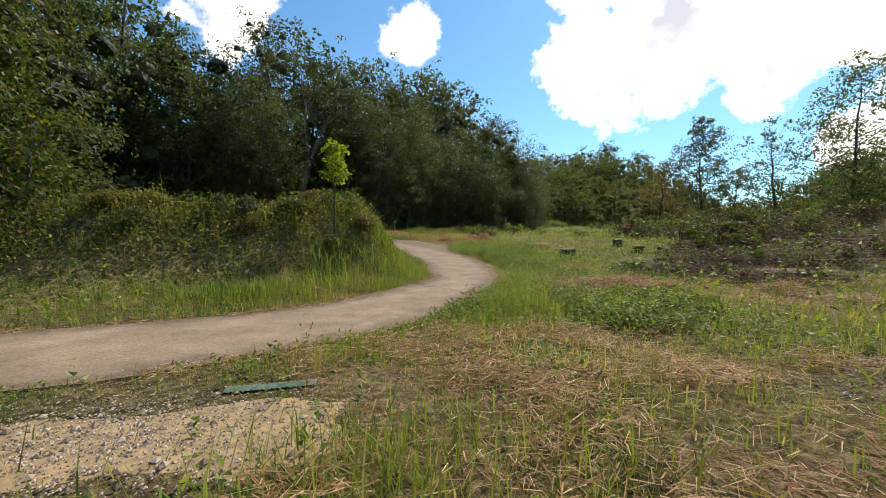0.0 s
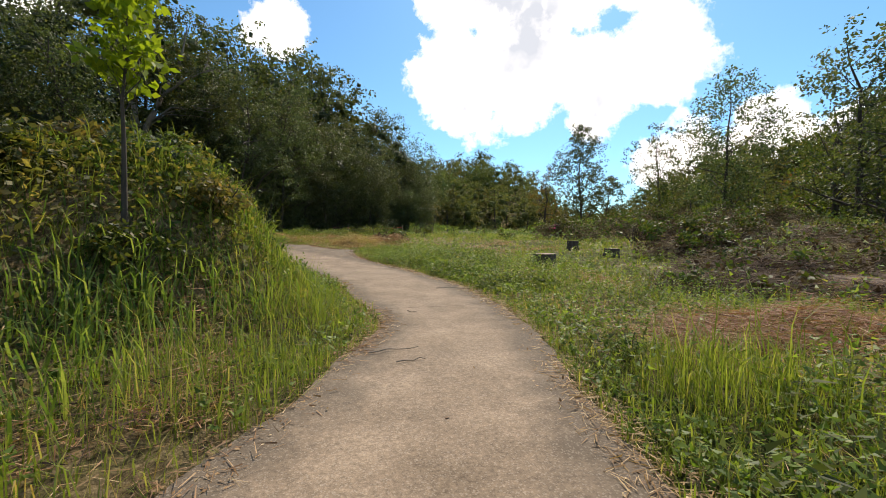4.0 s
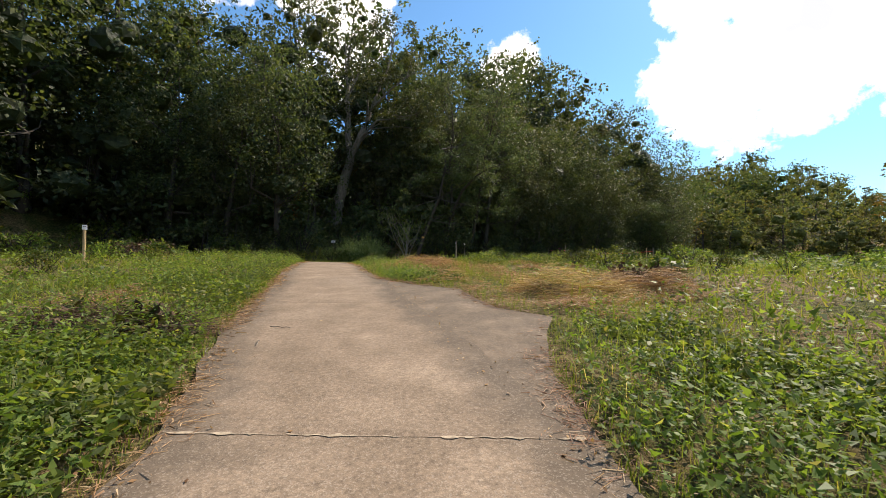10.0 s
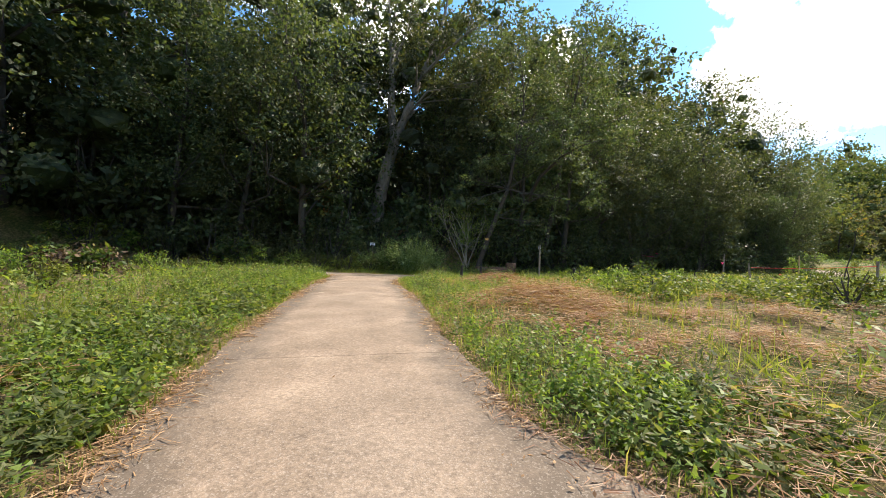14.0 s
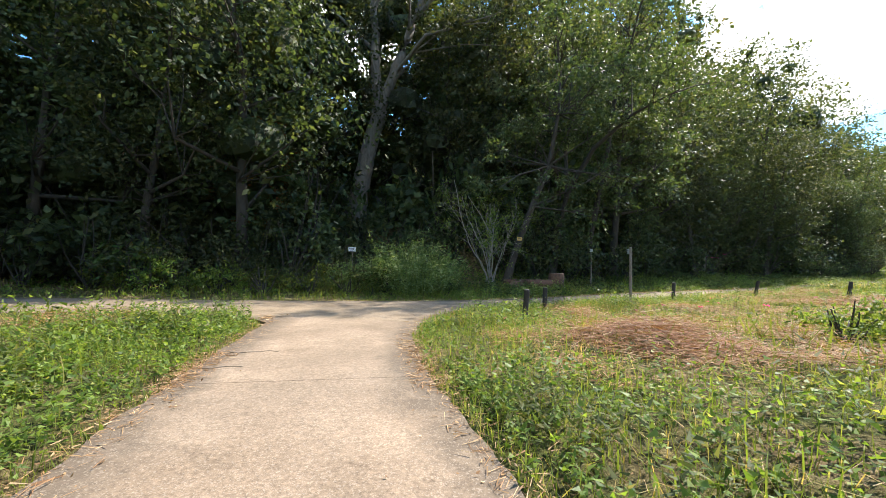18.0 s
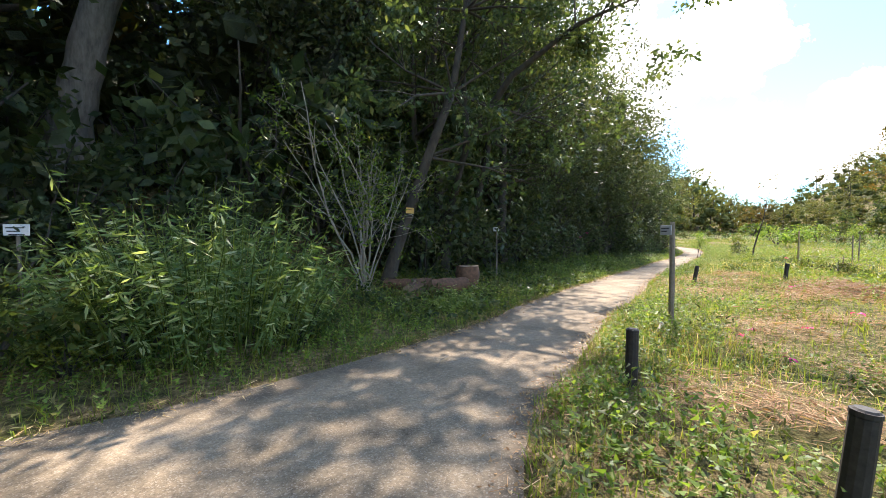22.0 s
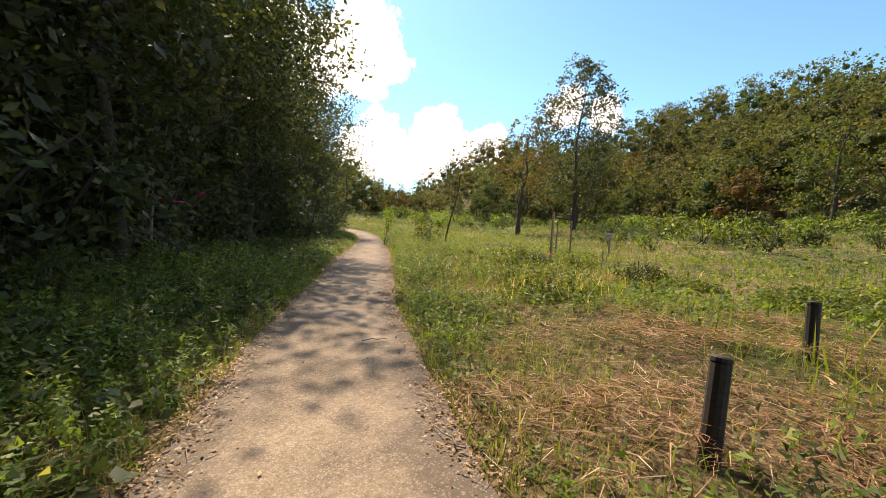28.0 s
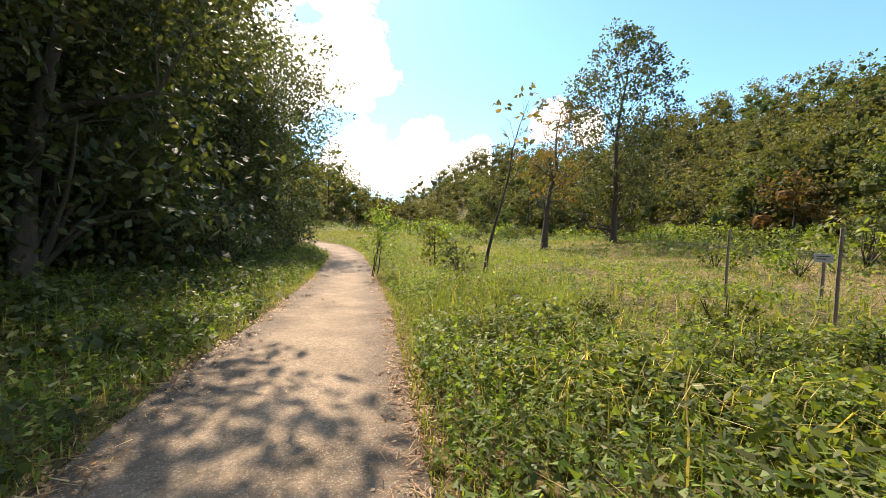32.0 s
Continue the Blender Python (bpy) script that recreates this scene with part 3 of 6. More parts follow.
def build_roads():
    road = tagged(new("road"), "worn tan concrete lane with cracked joints and gritty edges", "road", kind="structure")
    joints = [-4.0, 9.4, 13.6, 17.2, 20.85, 25.5, 29.6, 34.1, 37.0]
    l, r = even(ROAD_LEFT, 420), even(ROAD_RIGHT, 420)
    mid = (l + r) / 2
    rng = np.random.default_rng(5)
    ends = {9.4: ((-2.33, 8.97), (0.48, 8.29)), 25.5: ((-4.58, 24.93), (-1.81, 25.57)), 20.85: ((-2.25, 20.66), (0.45, 21.35)), 34.1: ((-9.92, 34.07), (-7.06, 34.63))}
    cut = [(0, 0)]
    for j in joints[1:]:
        c = mid[np.argmin(np.abs(mid[:, 1] - j))]
        pl, pr = ends.get(j, (c, c))
        cut.append((int(np.argmin(np.hypot(*(l - pl).T))), int(np.argmin(np.hypot(*(r - pr).T)))))
    cut.append((419, 419))
    for (a, c), (b, e) in zip(cut[:-1], cut[1:]):
        pa, pb = along(l[a:b + 1], 42), along(r[c:e + 1], 42)
        for p in (pa, pb):
            p[0] += unit(p[1] - p[0]) * 0.003
            p[-1] += unit(p[-2] - p[-1]) * 0.003
        part("slab", sheet("slab", pa, pb, 0.02, CONCRETE, 11), road)
    for i, thick in ((4, 0.014), (7, 0.03)):
        (x0, y0), (x1, y1) = l[cut[i][0]], r[cut[i][1]]
        k = np.linspace(0, 1, 60)
        wide = np.clip(thick * (0.55 + 0.4 * np.sin(k * 19) + 0.4 * np.sin(k * 47) + rng.normal(size=60) * 0.55), 0.001, 0.06)
        c = np.stack([x0 + (x1 - x0) * k, y0 + (y1 - y0) * k + rng.normal(size=60) * 0.006], 1)
        z = np.interp(c[:, 1], HEIGHTS[:, 0], HEIGHTS[:, 1]) + 0.025
        v = np.concatenate([np.stack([c[:, 0], c[:, 1] - wide, z], 1), np.stack([c[:, 0], c[:, 1] + wide, z], 1)])
        f = np.array([[i, i + 1, i + 61, i + 60] for i in range(59)])
        part("joint_filler", np_mesh("joint_filler", v, f, FILLER), road, "pale crumbling joint filler")
    bm = bmesh.new()
    vs = [bm.verts.new((x, y, float(np.interp(y, HEIGHTS[:, 0], HEIGHTS[:, 1])) + 0.012)) for x, y in STUB]
    bm.faces.new(vs)
    bmesh.ops.triangulate(bm, faces=bm.faces)
    me = bpy.data.meshes.new("apron")
    bm.to_mesh(me)
    bm.free()
    me.materials.append(CONCRETE)
    me.attributes.new("margin", "FLOAT", "POINT").data.foreach_set("value", np.full(len(STUB), 0.25, np.float32))
    part("apron", me, road, "weathered side slab of the lane")
    tagged(new("path", sheet("path", even(CROSS_FAR, 300), even(CROSS_NEAR, 300), 0.008, PATH, 11)), "narrow gritty tan footpath in dappled shade", "path", kind="structure")


build_roads()


# ---- trees ----
def limb(rng, start, way, length, r0, bend=0.25, steps=6):
    pts, p, d = [start], np.array(start, float), unit(np.array(way, float))
    for _ in range(steps):
        d = unit(d + rng.normal(size=3) * bend * 0.5 + np.array([0, 0, 0.05]))
        p = p + d * length / steps
        pts.append(p.copy())
    return np.array(pts), np.linspace(r0, r0 * 0.3, steps + 1)


def tree_mesh(seed, height, trunk_r, crown_low, crown_r, count, leaf, leaf_mat, bark, lean=(0, 0), limbs=9, boughs=26, sides=7, bough=0.36, fine=True, narrow=0.58, shade_core=0.0):
    """The meshes of a tree's wood and crown, its foot at the origin. The crown is built of rounded boughs round an uneven egg."""
    rng = np.random.default_rng(seed)
    steps = 8
    h = np.linspace(0, 1, steps)
    wob = np.cumsum(rng.normal(size=(steps, 2)) * 0.018 * height, 0) * h[:, None]
    trunk = np.stack([lean[0] * h * height + wob[:, 0], lean[1] * h * height + wob[:, 1], h * height * 0.9], 1)
    trunk[0, 2] = -0.4
    radii = trunk_r * (1.25 - h * 1.12)
    radii[0] *= 1.35
    wood = [tube(trunk, radii, sides)]
    k = np.arange(boughs)
    f = (k + rng.uniform(0, 1, boughs)) / boughs
    a = k * 2.4 + rng.uniform(-0.6, 0.6, boughs)
    girth = np.sqrt(np.clip(1 - (f * 1.75 - 0.72) ** 2 * 0.95, 0.02, 1)) * rng.uniform(0.45, 1.05, boughs)
    zz = height * (crown_low + (1 - crown_low) * f)
    at = np.array([np.interp(zz / (0.9 * height), h, trunk[:, c]) for c in range(2)]).T
    c = np.stack([at[:, 0] + np.cos(a) * girth * crown_r * 0.78, at[:, 1] + np.sin(a) * girth * crown_r * 0.78, zz - bough * crown_r * 0.3], 1)
    r = crown_r * bough * rng.uniform(0.6, 1.15, boughs) * np.interp(f, [0, 0.7, 1], [1, 1, 0.7])
    for i in range(0, boughs, max(1, boughs // limbs)):
        q = max(0.08, (c[i, 2] / height - 0.14) / 0.9)
        base = np.array([np.interp(q, h, trunk[:, j]) for j in range(3)])
        mid = (base + c[i]) / 2 + rng.normal(size=3) * 0.12 * crown_r - [0, 0, 0.05 * crown_r]
        r0 = float(np.interp(q, h, radii)) * 0.5
        wood.append(tube([base, mid, c[i]], [r0, r0 * 0.6, r0 * 0.2], 5 if fine else 3))
        if fine:
            for _ in range(3):
                e = c[i] + unit(rng.normal(size=3)) * r[i] * 0.8
                wood.append(tube([mid, (mid + e) / 2 + rng.normal(size=3) * 0.1, e], [r0 * 0.4, r0 * 0.25, r0 * 0.1], 3))
    v, q = joined(wood)
    body = np_mesh("trunk", v, q, bark, True)
    return body, lobes(rng, c, r, count, leaf, narrow, leaf_mat, "crown", 0.8, 0.15, shade_core) if count else None


def tree(name, label, meshes, m, category="tree", group=""):
    ob = tagged(new(name), label, category, group)
    ob.matrix_world = m
    part("trunk", meshes[0], ob)
    if meshes[1]:
        part("crown", meshes[1], ob)
    return ob


def stand(x, y, rz=0.0, s=1.0, sink=0.0, tilt=0.0):
    return pose(x, y, float(land(x, y)) - sink, tilt, 0, rz) @ Matrix.Diagonal((s, s, s, 1))


def bush_mesh(seed, r, h, count, leaf, mat, up=0.45, twigs=9, narrow=0.5):
    rng = np.random.default_rng(seed)
    wood = []
    for k in range(twigs):
        a = rng.uniform(0, 6.28)
        pts, rr = limb(rng, (0, 0, -0.1), (math.cos(a) * 0.5, math.sin(a) * 0.5, 1), h * rng.uniform(0.6, 1.0), 0.02 + 0.008 * h, 0.3, 5)
        wood.append(tube(pts, rr, 4))
    v, f = joined(wood)
    body = np_mesh("stem", v, f, BARK, True)
    n = max(7, int(6 + count / 160))
    u = unit(rng.normal(size=(n, 3)))
    cc = u * (rng.uniform(0.3, 0.8, n) ** 0.5)[:, None] * np.array([r, r, h * 0.42]) * 0.8 + [0, 0, h * 0.45]
    rad = rng.uniform(0.28, 0.5, n) * min(r, h * 0.6)
    return body, lobes(rng, cc, rad, count, leaf, narrow, mat, "foliage", 0.85, up * 0.6)


def bush(name, label, meshes, m, category="shrub", group=""):
    ob = tagged(new(name), label, category, group)
    ob.matrix_world = m
    tagged(part("twig_tangle", meshes[0], ob), kind="stuff")
    part("foliage", meshes[1], ob)
    return ob


def corridor(x, y):
    """The open strip below the great tree, and the one before the leaning tree."""
    for x0, y0, x1, y1, wide in ((-8.5, 36.0, -18.5, 55.4, 2.8), (-10.0, 40.0, -9.6, 53.5, 3.4)):
        dx, dy = x1 - x0, y1 - y0
        k = ((x - x0) * dx + (y - y0) * dy) / (dx * dx + dy * dy)
        if 0 < k < 1.02 and abs((x - x0) * dy - (y - y0) * dx) / math.hypot(dx, dy) < wide:
            return True
    return False


def build_forest():
    rng = np.random.default_rng(11)
    near = [tree_mesh(1, 17, 0.24, 0.06, 5.6, 7200, 0.28, FOREST_LEAF, BARK, boughs=26, bough=0.38, shade_core=0.56),
            tree_mesh(2, 19, 0.26, 0.12, 5.8, 7400, 0.28, FOREST_LEAF, BARK, (0.06, 0.03), boughs=28, bough=0.38, shade_core=0.56),
            tree_mesh(3, 13, 0.18, 0.05, 4.9, 6600, 0.27, FOREST_LEAF, BARK, (-0.05, 0.04), boughs=22, bough=0.4, shade_core=0.56),
            tree_mesh(4, 14, 0.18, 0.08, 4.6, 6600, 0.27, HILL_LEAF, BARK, (0.04, -0.06), boughs=22, bough=0.38, shade_core=0.56),
            tree_mesh(5, 10, 0.15, 0.04, 4.2, 6000, 0.25, FOREST_LEAF, BARK, boughs=20, bough=0.42, shade_core=0.56)]
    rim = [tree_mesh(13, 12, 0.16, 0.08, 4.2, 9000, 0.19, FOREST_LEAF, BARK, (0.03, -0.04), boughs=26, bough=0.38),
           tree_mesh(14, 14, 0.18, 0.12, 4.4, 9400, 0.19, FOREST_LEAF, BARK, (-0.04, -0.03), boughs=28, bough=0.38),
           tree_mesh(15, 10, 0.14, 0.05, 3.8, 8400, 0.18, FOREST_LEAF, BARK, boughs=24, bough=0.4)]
    full = [tree_mesh(43, 12, 0.16, 0.08, 4.2, 8600, 0.2, FOREST_LEAF, BARK, (0.03, -0.04), boughs=26, bough=0.4, shade_core=0.56),
            tree_mesh(44, 14, 0.18, 0.1, 4.5, 9000, 0.2, FOREST_LEAF, BARK, (-0.04, -0.03), boughs=28, bough=0.4, shade_core=0.56)]
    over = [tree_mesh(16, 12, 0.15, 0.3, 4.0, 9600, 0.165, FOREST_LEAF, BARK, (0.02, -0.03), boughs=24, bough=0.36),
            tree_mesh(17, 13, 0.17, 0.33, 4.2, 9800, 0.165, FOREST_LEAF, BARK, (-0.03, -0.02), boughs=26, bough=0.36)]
    back = [tree_mesh(6, 19, 0.28, 0.08, 6.2, 3200, 0.42, FOREST_LEAF, BARK, boughs=24, limbs=6, sides=4, fine=False, bough=0.38, shade_core=0.56),
            tree_mesh(7, 16, 0.24, 0.08, 5.8, 3000, 0.4, FOREST_LEAF, BARK, boughs=22, limbs=6, sides=4, fine=False, bough=0.38, shade_core=0.56),
            tree_mesh(8, 17, 0.24, 0.08, 5.4, 3000, 0.4, HILL_LEAF, BARK, boughs=22, limbs=6, sides=4, fine=False, bough=0.38, shade_core=0.56)]
    # trees that lean over the narrow path
    along = resample(CROSS_FAR[11:18], 2.3)
    way = unit(np.gradient(along, axis=0))
    for i, (x, y) in enumerate(along):
        off = (4.3 if i > 1 else 4.6) + 0.6 * math.sin(i * 2.1)
        px, py = x - way[i, 1] * off, y + way[i, 0] * off
        s = float(np.interp(i / len(along), [0, 0.12, 0.3, 0.6, 1], [0.72, 0.8, 0.86, 0.62, 0.5])) * (0.92 + 0.16 * (i % 3) / 2)
        tree("forest_tree", "broadleaf tree with dense dark leaves overhanging the path", over[i % 2], stand(px, py, i * 97 % 360, s), "tree", "trees of the wood")
    for k, (x, y, s) in enumerate([(-12.4, 57.4, 1.2)]):
        tree("forest_tree", "broadleaf tree with dense dark leaves behind the junction", over[k % 2], stand(x, y, k * 131 % 360, s), "tree", "trees of the wood")
    spots, tries = [], 0
    while len(spots) < 145 and tries < 12000:
        tries += 1
        x, y = rng.uniform(-62, 22), rng.uniform(-14, 108)
        if not inside(FOREST, x, y):
            continue
        e = float(away(FOREST_EDGE, x, y))
        if corridor(x, y) or e < 1.2 or e > 23 or x < -50 or math.hypot(x + 18.3, y - 55.6) < 3.2 or math.hypot(x + 10, y - 51) < 2.6 or off_road(x, y) < 2.2:
            continue
        gap = 3.2 + e * 0.07
        if all((x - a) ** 2 + (y - b) ** 2 > gap * gap for a, b in spots):
            spots.append((x, y))
    for x, y in spots:
        e = float(away(FOREST_EDGE, x, y))
        close = e < 12 and y > 8
        s = rng.uniform(0.85, 1.15)
        if y > 20 and e < 22:
            s *= 1.18
        if y > 56 and x > -6:
            s *= float(np.interp(y, [75, 80], [np.interp(x, [-6, 5, 8, 11, 20], [1.0, 1.0, 0.75, 0.6, 0.5]), 1.2]))
        if e < 11 and y > 40 and x > -30:
            gap = float(off_road(x, y))
            if gap < 3.8:
                continue
            kind = full[rng.integers(0, 2)] if gap > 7.5 else rim[rng.integers(0, 3)] if gap > 5.0 else over[rng.integers(0, 2)]
            # lower trees where the sun reaches the footpath
            k = (x + 6.8) * 0.5 + (y - 48) * 0.866
            if 2 < k < 12 and abs((x + 6.8) * 0.866 - (y - 48) * 0.5) < 5.0:
                s *= 0.8
            tree("forest_tree", "broadleaf tree with dense dark leaves at the edge of the wood", kind, stand(x, y, rng.uniform(0, 360), s), "tree", "trees of the wood")
            continue
        kind = near[rng.integers(0, 5) if e > 4 else rng.integers(2, 5)] if close else back[rng.integers(0, 3)]
        tree("forest_tree", "tall broadleaf tree with dense dark green foliage in the wood", kind, stand(x, y, rng.uniform(0, 360), s), "tree", "trees of the wood")
    for k, (x, y, s) in enumerate([(15.6, 76.5, 0.85), (16.4, 80.5, 0.95), (13.2, 73.4, 0.72), (17.0, 86.0, 1.0)]):
        tree("forest_tree", "low broadleaf tree where the path bends behind the wood", rim[k % 3], stand(x, y, k * 77 % 360, s), "tree", "trees of the wood")
    under = [bush_mesh(20 + k, 1.7, 2.4, 1000, 0.155, FOREST_LEAF) for k in range(4)]
    coarse = [bush_mesh(26 + k, 2.1, 2.8, 330, 0.31, FOREST_LEAF) for k in range(3)]
    for k, (x, y) in enumerate(resample(FOREST_EDGE[6:17], 1.9)):
        for deep in (2.2, 4.6):
            px, py = x - 0.7 * deep + rng.uniform(-0.6, 0.6), y + 0.75 * deep + rng.uniform(-0.6, 0.6)
            s = rng.uniform(1.25, 1.6) * (0.62 if corridor(px, py) else 1.0)
            if off_road(px, py) < 1.4 + 1.5 * s or math.hypot(px + 9.6, py - 50.8) < 2.6:
                continue
            bush("undergrowth_shrub", "tall dense dark shrub under the trees of the wood", under[k % 4] if deep < 3 else coarse[k % 3], stand(px, py, k * 67 % 360, s), "shrub", "undergrowth of the wood")
    for k, (x, y, s) in enumerate([(16.6, 74.6, 0.85), (17.6, 77.0, 0.9), (18.3, 79.4, 1.0), (18.6, 82.2, 1.1), (15.2, 73.0, 0.8), (17.9, 85.0, 1.2), (13.6, 71.6, 0.8), (12.0, 70.2, 0.75), (10.2, 68.6, 0.75)]):
        bush("undergrowth_shrub", "leafy dark shrub beside the far bend of the path", under[k % 4], stand(x, y, k * 61 % 360, s), "shrub", "undergrowth of the wood")
    line = resample(FOREST_EDGE[2:17], 1.7)
    for x, y in line:
        for row in range(4):
            dx, dy = rng.uniform(-0.8, 0.8, 2) + (np.array([-0.8, 1.0]) * (0.2 + 2.0 * row))
            gap = off_road(x + dx, y + dy)
            big = rng.uniform(0.7, 1.25) * (1 + 0.35 * row) * (0.5 if corridor(x + dx, y + dy) else 1.0)
            if gap < 1.6 + 1.2 * big or math.hypot(x + dx + 9.6, y + dy - 50.8) < 2.8:
                continue
            sort = under[rng.integers(0, 4)] if y > 44 and row < 2 else coarse[rng.integers(0, 3)]
            bush("undergrowth_shrub", "dense dark evergreen shrub at the edge of the wood", sort, stand(x + dx, y + dy, rng.uniform(0, 360), big), "shrub", "undergrowth of the wood")


def build_slope():
    """Sunlit shrubs on the slope left of the lane."""
    rng = np.random.default_rng(18)
    kinds = [bush_mesh(50 + k, 2.0, 2.0, 430, 0.2, (HILL_LEAF, WEED_LEAF, HILL_LEAF)[k]) for k in range(3)]
    n = 0
    while n < 84:
        x, y = rng.uniform(-40, -17), rng.uniform(6, 44) if n % 3 else rng.uniform(28, 48)
        e = float(away(FOREST_EDGE, x, y))
        if (inside(FOREST, x, y) and e > 11) or (not inside(FOREST, x, y) and e > 2.5) or off_road(x, y) < 1.8:
            continue
        n += 1
        bush("slope_shrub", "green shrub on the slope below the wood", kinds[n % 3], stand(x, y, rng.uniform(0, 360), rng.uniform(0.7, 1.3)), "shrub", "shrubs of the slope")


def build_hill():
    rng = np.random.default_rng(12)
    kinds = [tree_mesh(31, 11, 0.2, 0.0, 5.4, 1150, 0.46, HILL_CANOPY, BARK, boughs=14, limbs=3, sides=4, fine=False, bough=0.46, shade_core=0.56, narrow=0.95),
             tree_mesh(32, 13, 0.22, 0.0, 5.2, 1150, 0.46, HILL_CANOPY, BARK, boughs=15, limbs=3, sides=4, fine=False, bough=0.44, shade_core=0.56, narrow=0.95),
             tree_mesh(33, 9, 0.18, 0.0, 4.6, 1000, 0.44, RUST_CANOPY, BARK, boughs=13, limbs=3, sides=4, fine=False, bough=0.45, shade_core=0.56, narrow=0.95),
             tree_mesh(34, 11, 0.2, 0.0, 5.6, 1150, 0.46, DARK_CANOPY, BARK, boughs=14, limbs=3, sides=4, fine=False, bough=0.46, shade_core=0.56, narrow=0.95)]
    fine = [tree_mesh(35, 11, 0.2, 0.06, 4.6, 2600, 0.25, HILL_LEAF, BARK, boughs=24, bough=0.34),
            tree_mesh(36, 13, 0.2, 0.1, 4.4, 2600, 0.25, HILL_LEAF, BARK, boughs=26, bough=0.32),
            tree_mesh(37, 10, 0.18, 0.06, 4.4, 2400, 0.24, FOREST_LEAF, BARK, boughs=22, bough=0.34)]
    spots, tries = [], 0
    while len(spots) < 330 and tries < 20000:
        tries += 1
        x, y = rng.uniform(0, 175), rng.uniform(-20, 215)
        if not inside(HILL, x, y):
            continue
        e = float(away(HILL_EDGE, x, y))
        if e < 0.5 or e > 84:
            continue
        gap = 4.8 + e * 0.06
        if all((x - a) ** 2 + (y - b) ** 2 > gap * gap for a, b in spots):
            spots.append((x, y))
    for x, y in spots:
        k = rng.choice(4, p=[0.38, 0.27, 0.12, 0.23])
        tree("hillside_tree", "broadleaf tree on the sunlit wooded hillside", fine[k % 3] if x < 62 and y < 75 and away(HILL_EDGE, x, y) < 11 else kinds[k], stand(x, y, rng.uniform(0, 360), rng.uniform(0.75, 1.25) * (1 - 0.55 * float(saddle(x, y)))), "tree", "trees of the hillside")


build_forest()
build_slope()
build_hill()

# ---- ground cover ----
MUGWORT = leaf_material("mugwort_leaf", [(0, (0.06, 0.09, 0.03)), (0.7, (0.12, 0.16, 0.055)), (1, (0.26, 0.26, 0.12))], 0.45)
HAY_STALK = leaf_material("hay_stalk", [(0, (0.16, 0.088, 0.036)), (0.5, (0.34, 0.19, 0.085)), (0.85, (0.48, 0.31, 0.145)), (1, (0.64, 0.5, 0.29))], 0.25, 0.65, 0.25)
# centres and reach of the mown hay, the lush weeds and the tall grass
HAY = [(-2.9, 32.0, 1.7), (-1.7, 32.1, 1.7), (-4.0, 32.6, 1.2), (0.4, 35.6, 1.3), (0.8, 26.2, 1.3), (-4.6, 39.9, 1.4), (-3.4, 39.3, 1.3), (0.4, 4.7, 1.3), (1.7, 4.2, 1.3), (2.5, 5.2, 0.9), (-0.9, 4.2, 0.7), (-4.4, 34.2, 1.7), (-1.2, 50.2, 1.6), (1.4, 52.4, 1.6), (1.6, 1.6, 2.2), (4.6, 3.4, 1.2), (9.5, 11.0, 2.4), (7.0, 9.5, 1.6), (4.0, 10.3, 1.6), (0.6, 27.2, 2.0), (-0.8, 28.3, 1.8), (-1.8, 33.2, 2.6), (0.8, 30.6, 1.8), (-4.6, 34.8, 1.3), (-6.4, 39.7, 2.1), (-5.4, 42.2, 2.2), (-3.2, 45.2, 2.1),
       (-0.8, 47.4, 1.5), (1.8, 48.8, 1.3), (3.2, 51.4, 1.3), (0.4, 52.8, 1.2), (7.4, 54.4, 1.2), (7.8, 23.9, 1.8), (5.2, 14.6, 0.8), (-3.4, 10.2, 1.4), (-2.1, 11.7, 0.8), (-6.4, 24.2, 1.0), (-7.4, 27.2, 0.8), (-15.5, 38.6, 1.2), (7.5, 3.0, 2.5), (4.0, 56.3, 0.9), (-7.0, 43.6, 0.9)]
LUSH = [(5.4, 57.4, 1.6), (8.6, 59.2, 2.2), (11.5, 62.0, 2.0), (3.6, 7.4, 1.8), (-4.6, 21.6, 2.2), (-7.6, 26.6, 2.2), (-11.2, 33.4, 1.6), (-12.7, 37.0, 2.0), (-14.0, 39.3, 1.6), (2.7, 20.6, 2.2), (3.6, 17.2, 2.2), (-3.1, 29.3, 0.8), (-2.6, 17.6, 1.9), (-2.4, 15.8, 1.6), (-3.6, 19.4, 1.8), (5.5, 12.5, 2.0),
        (-3.0, 56.8, 2.0), (1.0, 60.2, 1.8)]
TALL = [(1.5, 7.4, 0.7), (7.0, 6.4, 1.2), (2.0, 9.4, 0.7), (0.9, 12.6, 0.1), (-1.6, 12.6, 0.8), (-1.9, 14.2, 0.9), (-3.6, 8.9, 1.1), (-2.0, 10.8, 0.9), (-6.2, 7.6, 1.4), (-2.0, 40.0, 0.9), (1.8, 36.4, 0.9), (10.5, 61.0, 1.5)]
DRY = [(1.2, 7.6, 0.8), (-2.8, 9.6, 1.2), (-4.6, 8.2, 1.4), (0.6, 22.2, 0.5), (-6.6, 35.6, 0.9), (-5.0, 34.0, 1.5), (-7.2, 38.6, 1.0), (-6.6, 45.6, 1.2), (-3.0, 50.0, 0.7),
       (-9.0, 41.4, 0.9), (1.6, 4.6, 1.6), (6.5, 6.2, 1.6), (-6.2, 47.4, 0.8), (2.6, 12.8, 0.8)]
DRY_GRASS = leaf_material("dry_grass", [(0, (0.2, 0.17, 0.05)), (0.4, (0.36, 0.28, 0.1)), (0.8, (0.52, 0.4, 0.18)), (1, (0.64, 0.54, 0.3))], 0.5, 0.6, 0.2)
